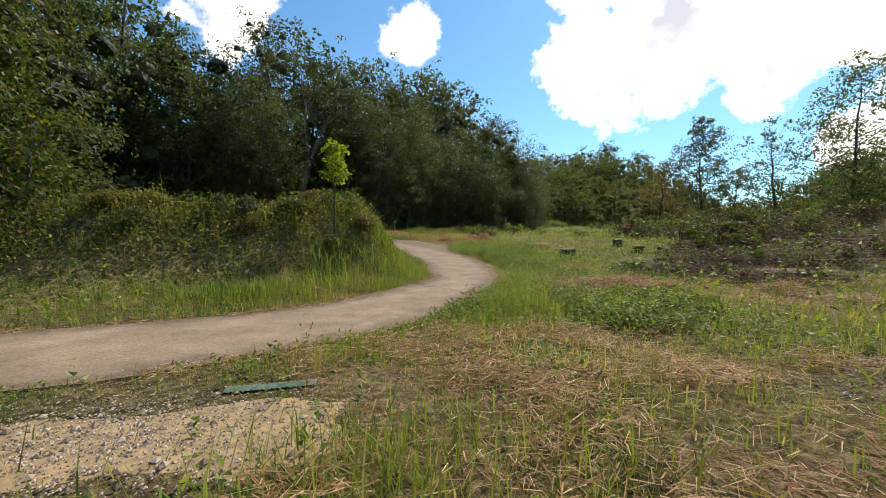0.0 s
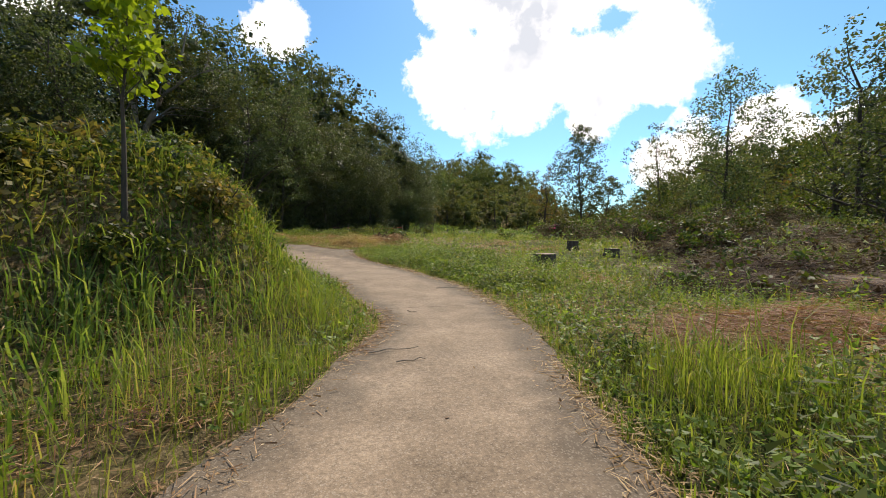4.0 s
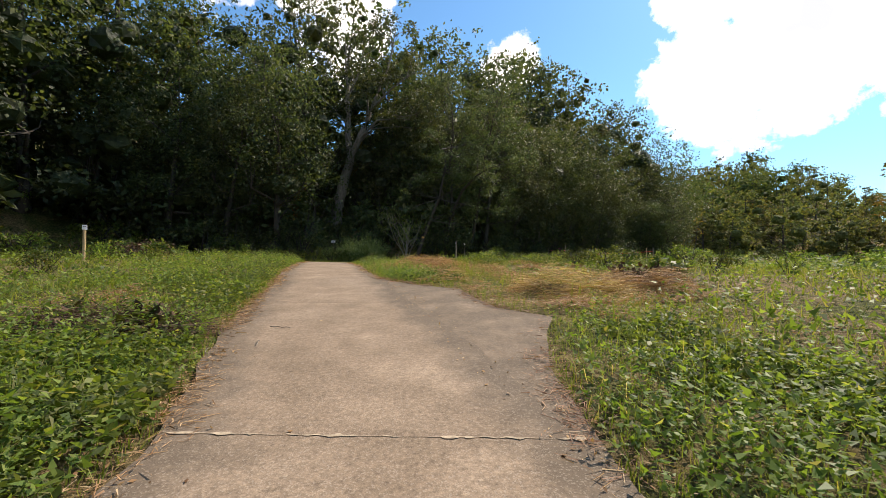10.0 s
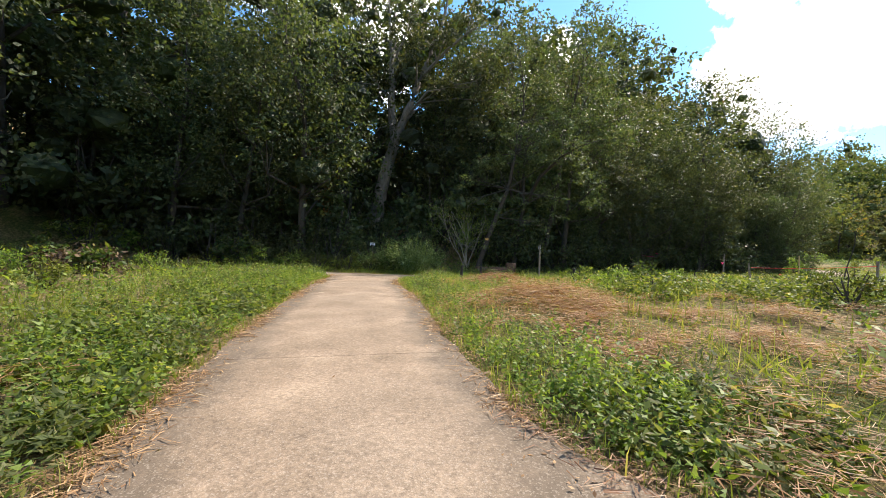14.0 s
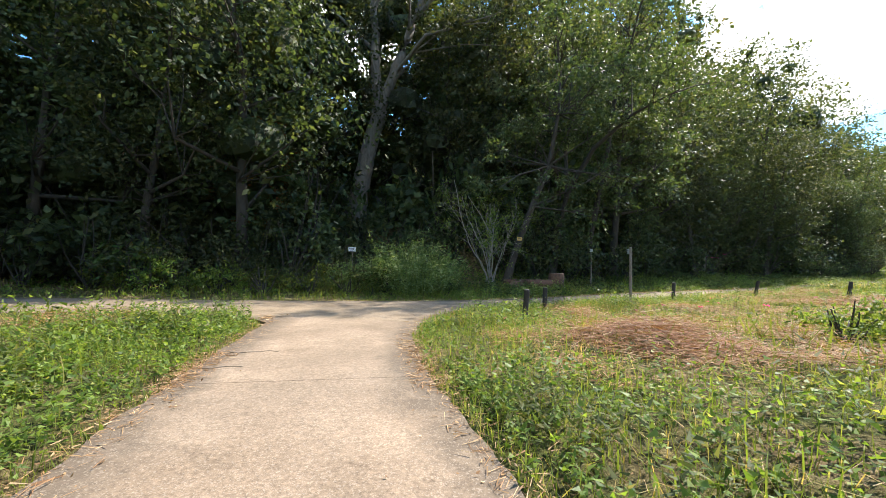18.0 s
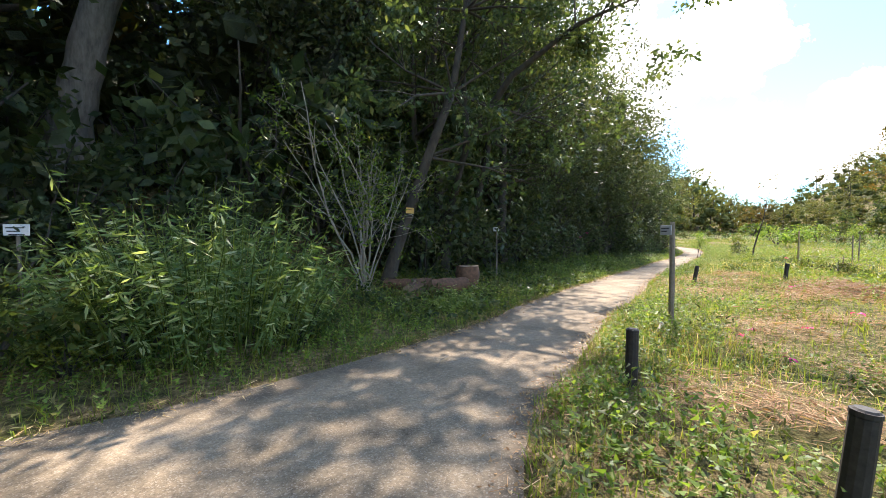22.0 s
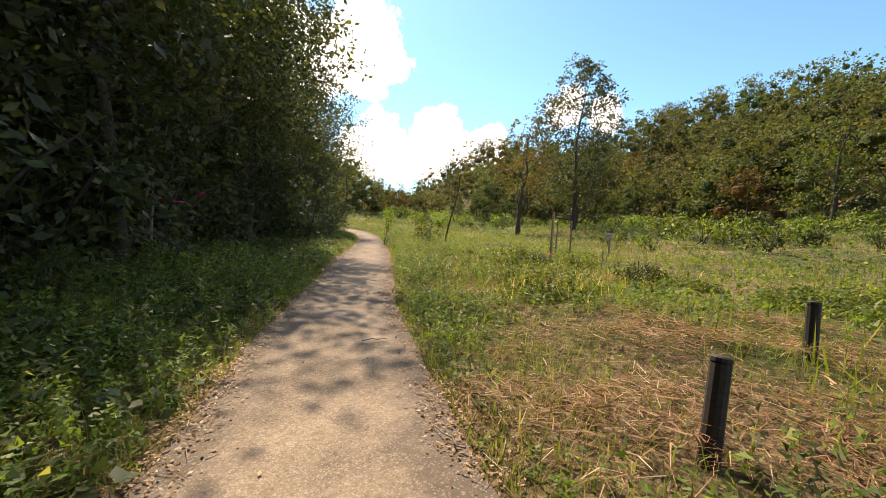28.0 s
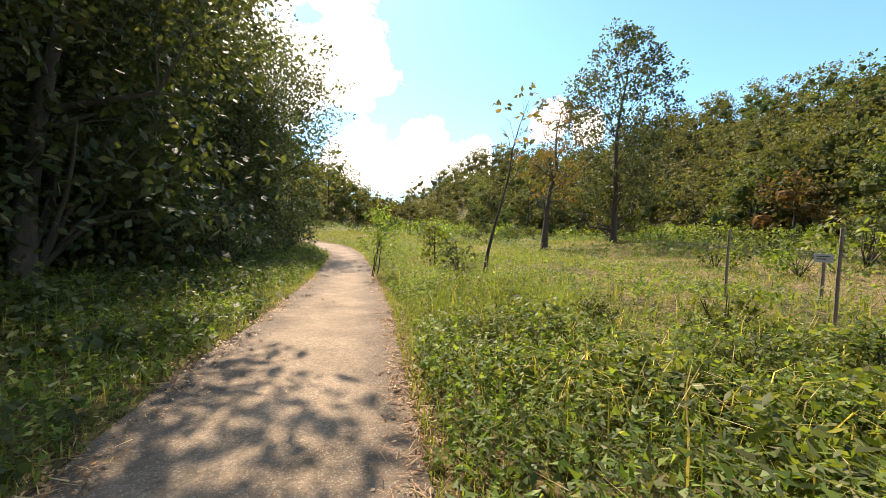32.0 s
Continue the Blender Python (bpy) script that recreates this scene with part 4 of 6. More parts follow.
BARE = [(-2.2, 2.5, 1.3), (-0.9, 3.2, 0.8), (3.9, 3.2, 0.9), (-3.5, 2.0, 1.0)]


def near_to(spots, x, y):
    w = np.zeros(np.shape(x))
    for cx, cy, r in spots:
        w = np.maximum(w, np.exp(-(((x - cx) ** 2 + (y - cy) ** 2) / (r * r)) ** 1.5))
    return w


LANE = np.array([(0.5, -1.5), (0.3, 2), (-0.6, 5), (0.2, 9), (0.7, 13), (0.6, 16.5), (-0.8, 21), (-3.0, 25.5), (-5.5, 29.5), (-8.5, 35), (-10.8, 39.5), (-11, 43), (-8.5, 46), (-4, 51), (1, 56.5), (6, 61), (12, 66.5), (18, 73), (21.5, 80)])


def scatter(rng, n, reach, power=1.6):
    """Spots along the lane, denser towards it, off the paving; with their height and how far from the edge they lie."""
    c = resample(LANE, 0.2)
    k = rng.integers(0, len(c), n)
    a = rng.uniform(0, 2 * math.pi, n)
    r = reach * rng.uniform(0, 1, n) ** power
    r = r + 0.6
    x, y = c[k, 0] + np.cos(a) * r, c[k, 1] + np.sin(a) * r
    d = off_road(x, y)
    ok = d > 0.0
    x, y, d = x[ok], y[ok], d[ok]
    return x, y, land(x, y), d


def field(rng, n, box):
    x, y = rng.uniform(box[0], box[2], n), rng.uniform(box[1], box[3], n)
    d = off_road(x, y)
    ok = (d > 0.1) & ~inside(HILL, x, y)
    x, y, d = x[ok], y[ok], d[ok]
    return x, y, land(x, y), d


def stuff(name, label, v, f, mat, category):
    return tagged(new(name, np_mesh(name, v, f, mat)), label, category, kind="stuff")


def spikes(rng, base, height, width, bend=0.5):
    """Fine grass: one thin leaning triangle for each blade."""
    n = len(base)
    a = rng.uniform(0, 2 * math.pi, n)
    w = (width * rng.uniform(0.6, 1.4, n) * 0.5)[:, None]
    h = (height * rng.uniform(0.5, 1.3, n))[:, None]
    b = (bend * rng.uniform(0.0, 1.5, n))[:, None]
    s = np.stack([-np.sin(a), np.cos(a), np.zeros(n)], 1) * w
    c = rng.uniform(0, 2 * math.pi, n)
    d = np.stack([np.cos(c), np.sin(c), np.zeros(n)], 1)
    v = np.stack([base - s, base + s, base + d * h * b + np.array([[0, 0, 1.0]]) * h * (1.05 - 0.3 * b)], 1).reshape(-1, 3)
    return v, np.arange(3 * n).reshape(n, 3)


def build_grass():
    rng = np.random.default_rng(41)
    x, y, z, d = scatter(rng, 560000, 6.5, 1.45)
    tall, hay, lush, bare = (near_to(s, x, y) for s in (TALL, HAY, LUSH, BARE))
    patch = np.clip(waves(x, y, 0.9, 0.7) * 0.5 + 0.5, 0, 1)
    chance = np.clip(0.3 + 0.6 * patch ** 1.5 + tall * 0.9 + 0.5 * np.exp(-d / 0.35) - 0.25 * hay - 0.8 * bare - 0.1 * lush, 0.03, 1)
    keep = rng.uniform(size=len(x)) < chance
    x, y, z, d, tall, hay = (q[keep] for q in (x, y, z, d, tall, hay))
    h = 0.1 + 0.24 * tall ** 0.8 + 0.16 * np.clip(waves(x, y, 1.6, 2.0) * 0.5 + 0.5, 0, 1) * smooth(d, 0.1, 1.2)
    h = np.where(rng.uniform(size=len(x)) < 0.1, h * 1.9, h)
    bent = rng.uniform(size=len(x)) < 0.25 + 0.3 * tall
    base = np.stack([x, y, z - 0.01], 1)
    v, f = blades(rng, base[bent], h[bent] * 1.25, 0.009, 0.7)
    stuff("grass", "knee-high green and yellowing grass beside the paving", v, f, GRASS, "grass")
    v, f = spikes(rng, base[~bent], h[~bent], 0.008, 0.8)
    stuff("fine_grass", "short fine grass, green and dry blades mixed", v, f, GRASS, "grass")
    x, y, z, d = field(rng, 260000, (-28, -4, 52, 92))
    far = away(LANE, x, y)
    keep = (rng.uniform(size=len(x)) < 0.3 + 0.5 * np.clip(waves(x, y, 3.0, 1.0) * 0.5 + 0.5, 0, 1)) & (far > 3.5)
    x, y, z = x[keep], y[keep], z[keep]
    v, f = spikes(rng, np.stack([x, y, z - 0.02], 1), 0.2 + 0.2 * np.clip(waves(x, y, 4.0, 3.0) * 0.5 + 0.5, 0, 1), 0.035, 0.8)
    stuff("meadow_grass", "rough green meadow grass across the field", v, f, GRASS, "grass")

    x, y, z, d = scatter(rng, 130000, 5.0, 1.3)
    dry = near_to(DRY, x, y)
    keep = rng.uniform(size=len(x)) < np.clip(dry * (0.55 + 0.5 * waves(x, y, 0.8, 1.9)) + 0.02, 0, 1)
    x, y, z, dry = x[keep], y[keep], z[keep], dry[keep]
    v, f = blades(rng, np.stack([x, y, z - 0.01], 1), 0.13 + 0.15 * dry, 0.007, 1.2)
    stuff("dry_grass", "bleached yellow standing grass among the weeds", v, f, DRY_GRASS, "grass")


def plants(rng, x, y, z, per, height, leaf, narrow, mat, name, label, lift=0.25):
    n = len(x)
    base = np.repeat(np.stack([x, y, z], 1), per, 0)
    tall = height * rng.uniform(0.35, 1.3, n)
    hh = np.repeat(tall, per) * np.tile(np.linspace(lift, 1, per), n)
    a = rng.uniform(0, 2 * math.pi, n * per)
    out = np.stack([np.cos(a), np.sin(a), rng.uniform(-0.15, 0.75, n * per)], 1)
    lean = np.repeat(rng.normal(size=(n, 2)) * 0.25, per, 0) * hh[:, None]
    at = base + np.stack([lean[:, 0], lean[:, 1], hh], 1) + rng.normal(size=(n * per, 3)) * leaf * 0.25
    v, f = spears(rng, at, leaf, leaf * narrow, 0.62, out)
    return stuff(name, label, v, f, mat, "weeds")


def build_weeds():
    rng = np.random.default_rng(42)
    x, y, z, d = scatter(rng, 190000, 6.2, 1.35)
    lush, hay, tall, bare = (near_to(s, x, y) for s in (LUSH, HAY, TALL, BARE))
    patch = np.clip(waves(x, y, 1.3, 4.0) * 0.5 + 0.5, 0, 1)
    keep = rng.uniform(size=len(x)) < np.clip(0.22 + 0.6 * patch ** 1.6 + 0.8 * lush - 0.62 * hay - 0.35 * tall - 0.9 * bare, 0.015, 1) * smooth(d, 0.0, 0.3)
    keep &= ~((y < 6) & (x > -0.5) & (rng.uniform(size=len(x)) < 0.72))
    x, y, z, d, lush, patch = (q[keep] for q in (x, y, z, d, lush, patch))
    size = (0.3 + 0.85 * np.clip(waves(x, y, 0.55, 6.5) * 0.6 + 0.5, 0, 1) + 0.35 * patch + 0.4 * lush) * (0.55 + 0.45 * smooth(d, 0.0, 0.9))
    kind = rng.uniform(size=len(x)) * 0.6 + 0.2 + 0.42 * waves(x, y, 0.9, 8.0)
    for ok, per, h, leaf, narrow, mat, name, label in (
            (kind < 0.5, 8, 0.24, 0.046, 0.62, WEED_LEAF, "small_weeds", "low leafy green weeds beside the paving"),
            ((kind >= 0.5) & (kind < 0.8), 8, 0.3, 0.062, 0.52, WEED_LEAF, "broad_weeds", "broad-leaved green weeds beside the paving"),
            (kind >= 0.8, 9, 0.36, 0.085, 0.26, MUGWORT, "mugwort", "grey-green narrow-leaved weeds beside the paving")):
        plants(rng, x[ok], y[ok], z[ok], per, h * size[ok], leaf, narrow, mat, name, label)
    x, y, z, d = field(rng, 60000, (-28, -4, 34, 80))
    far = away(LANE, x, y)
    keep = (far > 4.5) & (far < 15) & (rng.uniform(size=len(x)) < 0.15 + 0.75 * np.clip(waves(x, y, 2.6, 4.0) * 0.5 + 0.5, 0, 1) ** 1.5 - 0.5 * near_to(HAY, x, y))
    plants(rng, x[keep], y[keep], z[keep], 6, 0.34, 0.12, 0.5, WEED_LEAF, "field_weeds", "leafy green weeds spread over the field")
    x, y, z, d = field(rng, 30000, (-30, -4, 95, 125))
    far = away(LANE, x, y)
    keep = (far > 15) & (rng.uniform(size=len(x)) < 0.25 + 0.7 * np.clip(waves(x, y, 4.0, 4.0) * 0.5 + 0.5, 0, 1))
    plants(rng, x[keep], y[keep], z[keep], 8, 0.5, 0.22, 0.5, MUGWORT, "far_weeds", "leafy green weeds over the far meadow")


TALL_WEEDS = [(5.0, 55.0, 1.1, 0.45), (6.2, 55.7, 1.2, 0.5), (7.6, 58.1, 1.0, 0.5), (8.5, 56.9, 1.2, 0.45), (5.4, 57.6, 0.8, 0.4), (6.7, 56.7, 1.2, 0.55), (7.9, 59.5, 0.9, 0.45), (3.9, 54.6, 0.8, 0.35), (9.6, 60.4, 1.2, 0.45), (8.6, 53.4, 1.2, 0.4), (10.5, 57.5, 1.4, 0.4), (11.8, 62.6, 1.3, 0.4),
              (-2.1, 36.2, 0.9, 0.6), (-0.3, 38.6, 1.3, 0.6), (0.6, 36.6, 1.1, 0.55), (2.0, 37.8, 1.2, 0.5), (4.2, 37.9, 1.2, 0.6), (-2.6, 29.2, 0.9, 0.22), (-3.0, 20.8, 1.0, 0.3), (-2.6, 19.4, 0.9, 0.3), (-4.3, 22.0, 0.8, 0.3), (2.6, 19.6, 1.1, 0.3), (3.4, 21.6, 1.3, 0.3), (2.0, 22.8, 0.9, 0.28), (3.2, 7.2, 1.1, 0.3), (4.4, 8.4, 1.2, 0.3),
              (-5.2, 24.6, 0.9, 0.3), (-6.2, 25.7, 0.9, 0.3), (-6.7, 28.2, 1.0, 0.28), (-8.2, 28.6, 1.0, 0.28), (-8.7, 31.0, 0.9, 0.28), (-10.2, 33.2, 0.9, 0.26), (-3.6, 21.2, 0.9, 0.3), (-9.8, 31.8, 1.0, 0.28), (3.0, 18.5, 1.1, 0.3), (2.5, 17.2, 0.9, 0.28), (3.6, 19.8, 1.2, 0.3), (4.4, 22.4, 1.3, 0.3), (1.6, 24.2, 0.7, 0.28), (2.9, 15.0, 0.9, 0.28),
              (-12.6, 35.4, 0.9, 0.24), (-13.6, 38.0, 1.1, 0.24), (-11.2, 32.6, 0.8, 0.25), (-9.4, 29.6, 0.9, 0.25), (-7.4, 26.4, 0.9, 0.28), (-2.0, 41.6, 1.2, 0.35), (4.5, 47.5, 1.5, 0.35), (7.5, 50.0, 1.6, 0.4), (2.5, 44.5, 1.4, 0.35)]


def build_tall_weeds():
    """Broad-leaved weeds in loose mounds by the path, and the dim leafy floor along the wood's foot."""
    rng = np.random.default_rng(48)
    xs, ys, hs = [], [], []
    for cx, cy, r, h in TALL_WEEDS:
        n = int(210 * r * r)
        a, q = rng.uniform(0, 6.283, n), np.sqrt(rng.uniform(0, 1, n))
        xs.append(cx + np.cos(a) * q * r)
        ys.append(cy + np.sin(a) * q * r)
        hs.append(h * (1.1 - 0.6 * q ** 2))
    x, y, h = np.concatenate(xs), np.concatenate(ys), np.concatenate(hs)
    ok = off_road(x, y) > 0.12
    x, y, h = x[ok], y[ok], h[ok] * np.clip(0.65 + 0.5 * waves(x[ok], y[ok], 0.6, 2.2), 0.25, 1.2)
    fresh = rng.uniform(size=len(x)) < 0.6
    for pick, mat, name, leaf, narrow in ((fresh, WEED_LEAF, "leafy_weeds", 0.085, 0.55), (~fresh, MUGWORT, "dull_weeds", 0.1, 0.36)):
        per = 13
        m = int(pick.sum())
        t = np.tile(np.linspace(0.12, 1, per), m)
        hh = np.repeat(h[pick], per) * t
        lean = np.repeat(rng.normal(size=(m, 2)) * 0.3, per, 0) * hh[:, None]
        at = np.stack([np.repeat(x[pick], per) + lean[:, 0], np.repeat(y[pick], per) + lean[:, 1], np.repeat(land(x[pick], y[pick]), per) + hh], 1) + rng.normal(size=(m * per, 3)) * 0.035
        way = rng.normal(size=(m * per, 3))
        way[:, 2] = rng.uniform(-0.2, 0.6, m * per)
        v, f = leaves(rng, at, leaf, leaf * narrow, 0.45, 0.25, unit(way))
        stuff(name, "broad-leaved weeds in loose knee-high mounds", v, f, mat, "weeds")
    c = resample(CROSS_FAR[7:19], 0.2)
    n = 5200
    k = rng.integers(0, len(c), n)
    d = 0.25 + 3.2 * rng.uniform(0, 1, n) ** 1.2
    x, y = c[k, 0] - 0.72 * d + rng.normal(size=n) * 0.3, c[k, 1] + 0.7 * d + rng.normal(size=n) * 0.3
    ok = (off_road(x, y) > 0.1) & (rng.uniform(size=n) < 0.45 + 0.6 * waves(x, y, 0.9, 4.4))
    x, y, d = x[ok], y[ok], d[ok]
    per, m = 10, len(x)
    hh = np.repeat((0.08 + 0.13 * d) * rng.uniform(0.5, 1.2, m), per) * np.tile(np.linspace(0.15, 1, per), m)
    at = np.stack([np.repeat(x, per), np.repeat(y, per), np.repeat(land(x, y), per) + hh], 1) + rng.normal(size=(m * per, 3)) * [0.07, 0.07, 0.02]
    v, f = leaves(rng, at, 0.12, 0.075, 0.6, 0.15)
    stuff("shade_weeds", "broad dark green leaves carpeting the ground under the trees", v, f, SHADE_LEAF, "weeds")
    xs = [(cx, cy, r) for cx, cy, r, h in TALL_WEEDS[:12]]
    n = 1300
    k = rng.integers(0, len(xs), n)
    q = np.array(xs)[k]
    x, y = q[:, 0] + rng.normal(size=n) * q[:, 2] * 0.6, q[:, 1] + rng.normal(size=n) * q[:, 2] * 0.6
    ok = off_road(x, y) > 0.1
    v, f = blades(rng, np.stack([x, y, land(x, y) + 0.05], 1)[ok], 0.42, 0.011, 1.3)
    stuff("bent_stalks", "long bent straw stalks among the weeds", v, f, DRY_GRASS, "grass")


def strips(rng, x, y, z, length, width, rise=0.12):
    """Dry stalks that lie about: thin strips, criss-cross."""
    n = len(x)
    a = rng.uniform(0, 2 * math.pi, n)
    l = length * rng.uniform(0.3, 1.4, n)
    d = np.stack([np.cos(a), np.sin(a), rng.normal(size=n) * rise * 1.6], 1)
    s = np.stack([-np.sin(a), np.cos(a), rng.normal(size=n) * 0.5], 1) * (width * rng.uniform(0.4, 1.4, n))[:, None] * 0.5
    p = np.stack([x, y, z + np.abs(rng.normal(size=n)) * rise * 0.7 + 0.006], 1)
    e = p + d * l[:, None]
    e[:, 2] = np.maximum(e[:, 2], z + 0.004)
    v = np.stack([p - s, p + s, e + s * 0.4, e - s * 0.4], 1).reshape(-1, 3)
    return v, np.arange(4 * n).reshape(n, 4)


def build_straw():
    rng = np.random.default_rng(43)
    x, y, z, d = scatter(rng, 190000, 7.0, 1.35)
    hay, bare, lush = near_to(HAY, x, y), near_to(BARE, x, y), near_to(LUSH, x, y)
    keep = rng.uniform(size=len(x)) < np.clip(0.07 + 0.85 * hay - 0.4 * bare - 0.1 * lush + 0.16 * (waves(x, y, 1.7, 6.0) > 0.35), 0, 1)
    x, y, z, hay = x[keep], y[keep], z[keep], hay[keep]
    v, f = strips(rng, x, y, z + hay * rng.uniform(0, 0.1, len(x)), 0.15, 0.0055, 0.05)
    stuff("hay", "tangled brown and golden mown hay lying on the ground", v, f, STRAW, "hay")
    xs, ys = [], []
    for cx, cy, r in HAY:
        n = int(3300 * r * r)
        a, q = rng.uniform(0, 6.283, n), r * 1.15 * np.sqrt(rng.uniform(0, 1, n))
        xs.append(cx + np.cos(a) * q)
        ys.append(cy + np.sin(a) * q)
    x, y = np.concatenate(xs), np.concatenate(ys)
    keep = (off_road(x, y) > 0.05) & (rng.uniform(size=len(x)) < 0.3 + 0.9 * waves(x, y, 0.7, 3.0))
    x, y = x[keep], y[keep]
    mound = 0.2 * np.maximum(0, waves(x, y, 0.55, 7.0)) + 0.1 * np.maximum(0, waves(x, y, 1.4, 2.0))
    v, f = strips(rng, x, y, land(x, y) + rng.uniform(0.3, 1.0, len(x)) * (mound + 0.04), 0.14, 0.0075, 0.07)
    stuff("mown_hay", "thick mat of orange-brown mown hay", v, f, HAY_STALK, "hay")
    # litter swept along both edges of the paving
    for line, n in ((ROAD_LEFT[2:], 24000), (ROAD_RIGHT[2:17], 12000), (STUB[:10], 3500), (ROAD_RIGHT[19:], 8000), (CROSS_NEAR[7:], 15000), (CROSS_FAR[4:], 8000)):
        c = resample(line, 0.15)
        k = rng.integers(0, len(c), n)
        x, y = c[k, 0] + rng.normal(size=n) * 0.13, c[k, 1] + rng.normal(size=n) * 0.13
        keep = (rng.uniform(size=n) < 0.25 + 0.75 * (waves(x, y, 1.3, 9.0) > 0.0)) & (off_road(x, y) > -0.28) & (y > -6) & (y < 84)
        x, y = x[keep], y[keep]
        z = np.interp(y, HEIGHTS[:, 0], HEIGHTS[:, 1]) + 0.02
        v, f = strips(rng, x, y, z, 0.1, 0.0065, 0.015)
        stuff("edge_litter", "dry stalks and dead leaves along the paving's edge", v, f, STRAW, "litter")


def heap(name, label, cx, cy, rx, ry, h, n, length, mat, seed, leafy=0):
    rng = np.random.default_rng(seed)
    a, r = rng.uniform(0, 6.283, n), np.sqrt(rng.uniform(0, 1, n))
    x, y = cx + np.cos(a) * r * rx, cy + np.sin(a) * r * ry
    top = h * np.clip(1 - r ** 2, 0, 1) * (0.7 + 0.45 * waves(x, y, 0.6, seed))
    v, f = strips(rng, x, y, land(x, y) + np.maximum(top, 0) * rng.uniform(0.4, 1.1, n), length, 0.007 + 0.003 * length, 0.05 + 0.1 * length)
    gx, gy = np.meshgrid(np.linspace(-1, 1, 15), np.linspace(-1, 1, 15))
    rr = np.hypot(gx, gy)
    px, py = cx + gx * rx * 0.9, cy + gy * ry * 0.9
    pz = land(px, py) + 0.5 * h * np.clip(1 - rr ** 2 * 1.2, -0.3, 1) * (0.7 + 0.45 * waves(px, py, 0.6, seed)) - 0.06
    i, j = np.meshgrid(np.arange(14), np.arange(14), indexing="ij")
    q = np.stack([i * 15 + j, i * 15 + j + 1, (i + 1) * 15 + j + 1, (i + 1) * 15 + j], -1).reshape(-1, 4)
    ob = tagged(new(name), label, "heap")
    part("core", np_mesh("core", np.stack([px, py, pz], -1).reshape(-1, 3), q, SOIL, True), ob)
    tagged(part("stalk_tangle", np_mesh("stalk_tangle", v, f, mat), ob), kind="stuff")
    if leafy:
        m = 16
        a, r = rng.uniform(0, 6.283, m), np.sqrt(rng.uniform(0, 0.8, m))
        x, y = cx + np.cos(a) * r * rx, cy + np.sin(a) * r * ry
        c = np.stack([x, y, land(x, y) + h * (1 - r ** 2) * 0.7], 1)
        part("dead_foliage", lobes(rng, c, rng.uniform(0.3, 0.6, m) * h, leafy, 0.16, 0.5, BRUSH, "dead_foliage"), ob)
        k = rng.permutation(m)[:6]
        part("creeper", lobes(rng, c[k] + [0, 0, 0.3 * h], rng.uniform(0.3, 0.5, 6) * h, leafy // 2, 0.16, 0.55, HILL_LEAF, "creeper"), ob)
    return ob


def build_heaps():
    for k, (x, y, rx, ry, h) in enumerate([(16.0, 27.5, 3.4, 1.5, 1.35), (20.5, 28.5, 2.6, 1.6, 1.1), (15.5, 22.0, 3.0, 1.3, 1.0), (20.0, 23.5, 3.5, 1.6, 1.3), (9.4, 15.2, 2.2, 1.1, 0.45), (12.0, 17.0, 2.6, 1.2, 0.5),
                                           (25.5, 25.5, 3.5, 1.8, 1.2), (15.0, 18.8, 3.0, 1.0, 0.3), (19.5, 20.0, 3.0, 1.2, 0.45), (24.0, 21.5, 3.2, 1.3, 0.6), (7.2, 14.4, 1.3, 0.7, 0.22), (29.0, 27.0, 3.5, 1.8, 0.9), (12.6, 19.4, 2.6, 1.1, 0.75), (17.4, 21.2, 3.0, 1.3, 1.0), (22.5, 19.2, 3.2, 1.1, 0.7), (-18.4, 34.0, 2.6, 1.0, 0.75), (-5.1, 22.7, 1.3, 0.6, 0.2), (8.2, 13.6, 2.2, 1.0, 0.35), (11.0, 15.0, 2.6, 1.1, 0.45), (14.0, 14.8, 3.0, 1.3, 0.5), (17.5, 17.0, 3.5, 1.6, 0.7), (9.8, 11.8, 2.0, 0.8, 0.25), (24.0, 30.5, 4.0, 2.0, 1.3), (30.0, 32.0, 4.0, 2.2, 1.3), (14.6, 30.6, 2.6, 1.3, 1.2), (20.0, 29.8, 3.2, 1.7, 1.6), (2.7, 29.9, 1.1, 0.8, 0.55)]):
        heap("brushwood_heap", "dark heap of dead brushwood in the field", x, y, rx, ry, h, 3000, 0.55, BRUSH, 60 + k, 1400 if h > 0.7 else 300)
    for k, (x, y, rx, ry, h) in enumerate([(0.9, 27.6, 1.4, 1.0, 0.6), (2.4, 28.5, 1.2, 0.9, 0.85), (-6.2, 39.5, 1.3, 0.9, 0.3), (-4.4, 34.4, 1.6, 1.2, 0.32), (1.6, 49.6, 1.7, 1.2, 0.22), (4.2, 10.6, 1.7, 0.9, 0.26)]):
        heap("hay_heap", "low heap of brown mown hay", x, y, rx, ry, h, 4200, 0.3, HAY_STALK, 80 + k)


REED = leaf_material("reed_blade", [(0, (0.07, 0.11, 0.025)), (0.6, (0.13, 0.19, 0.045)), (1, (0.24, 0.27, 0.08))], 0.5)
BRAMBLE = leaf_material("bramble_leaf", [(0, (0.06, 0.055, 0.022)), (0.5, (0.12, 0.115, 0.04)), (0.85, (0.2, 0.15, 0.06)), (1, (0.3, 0.2, 0.09))], 0.45)


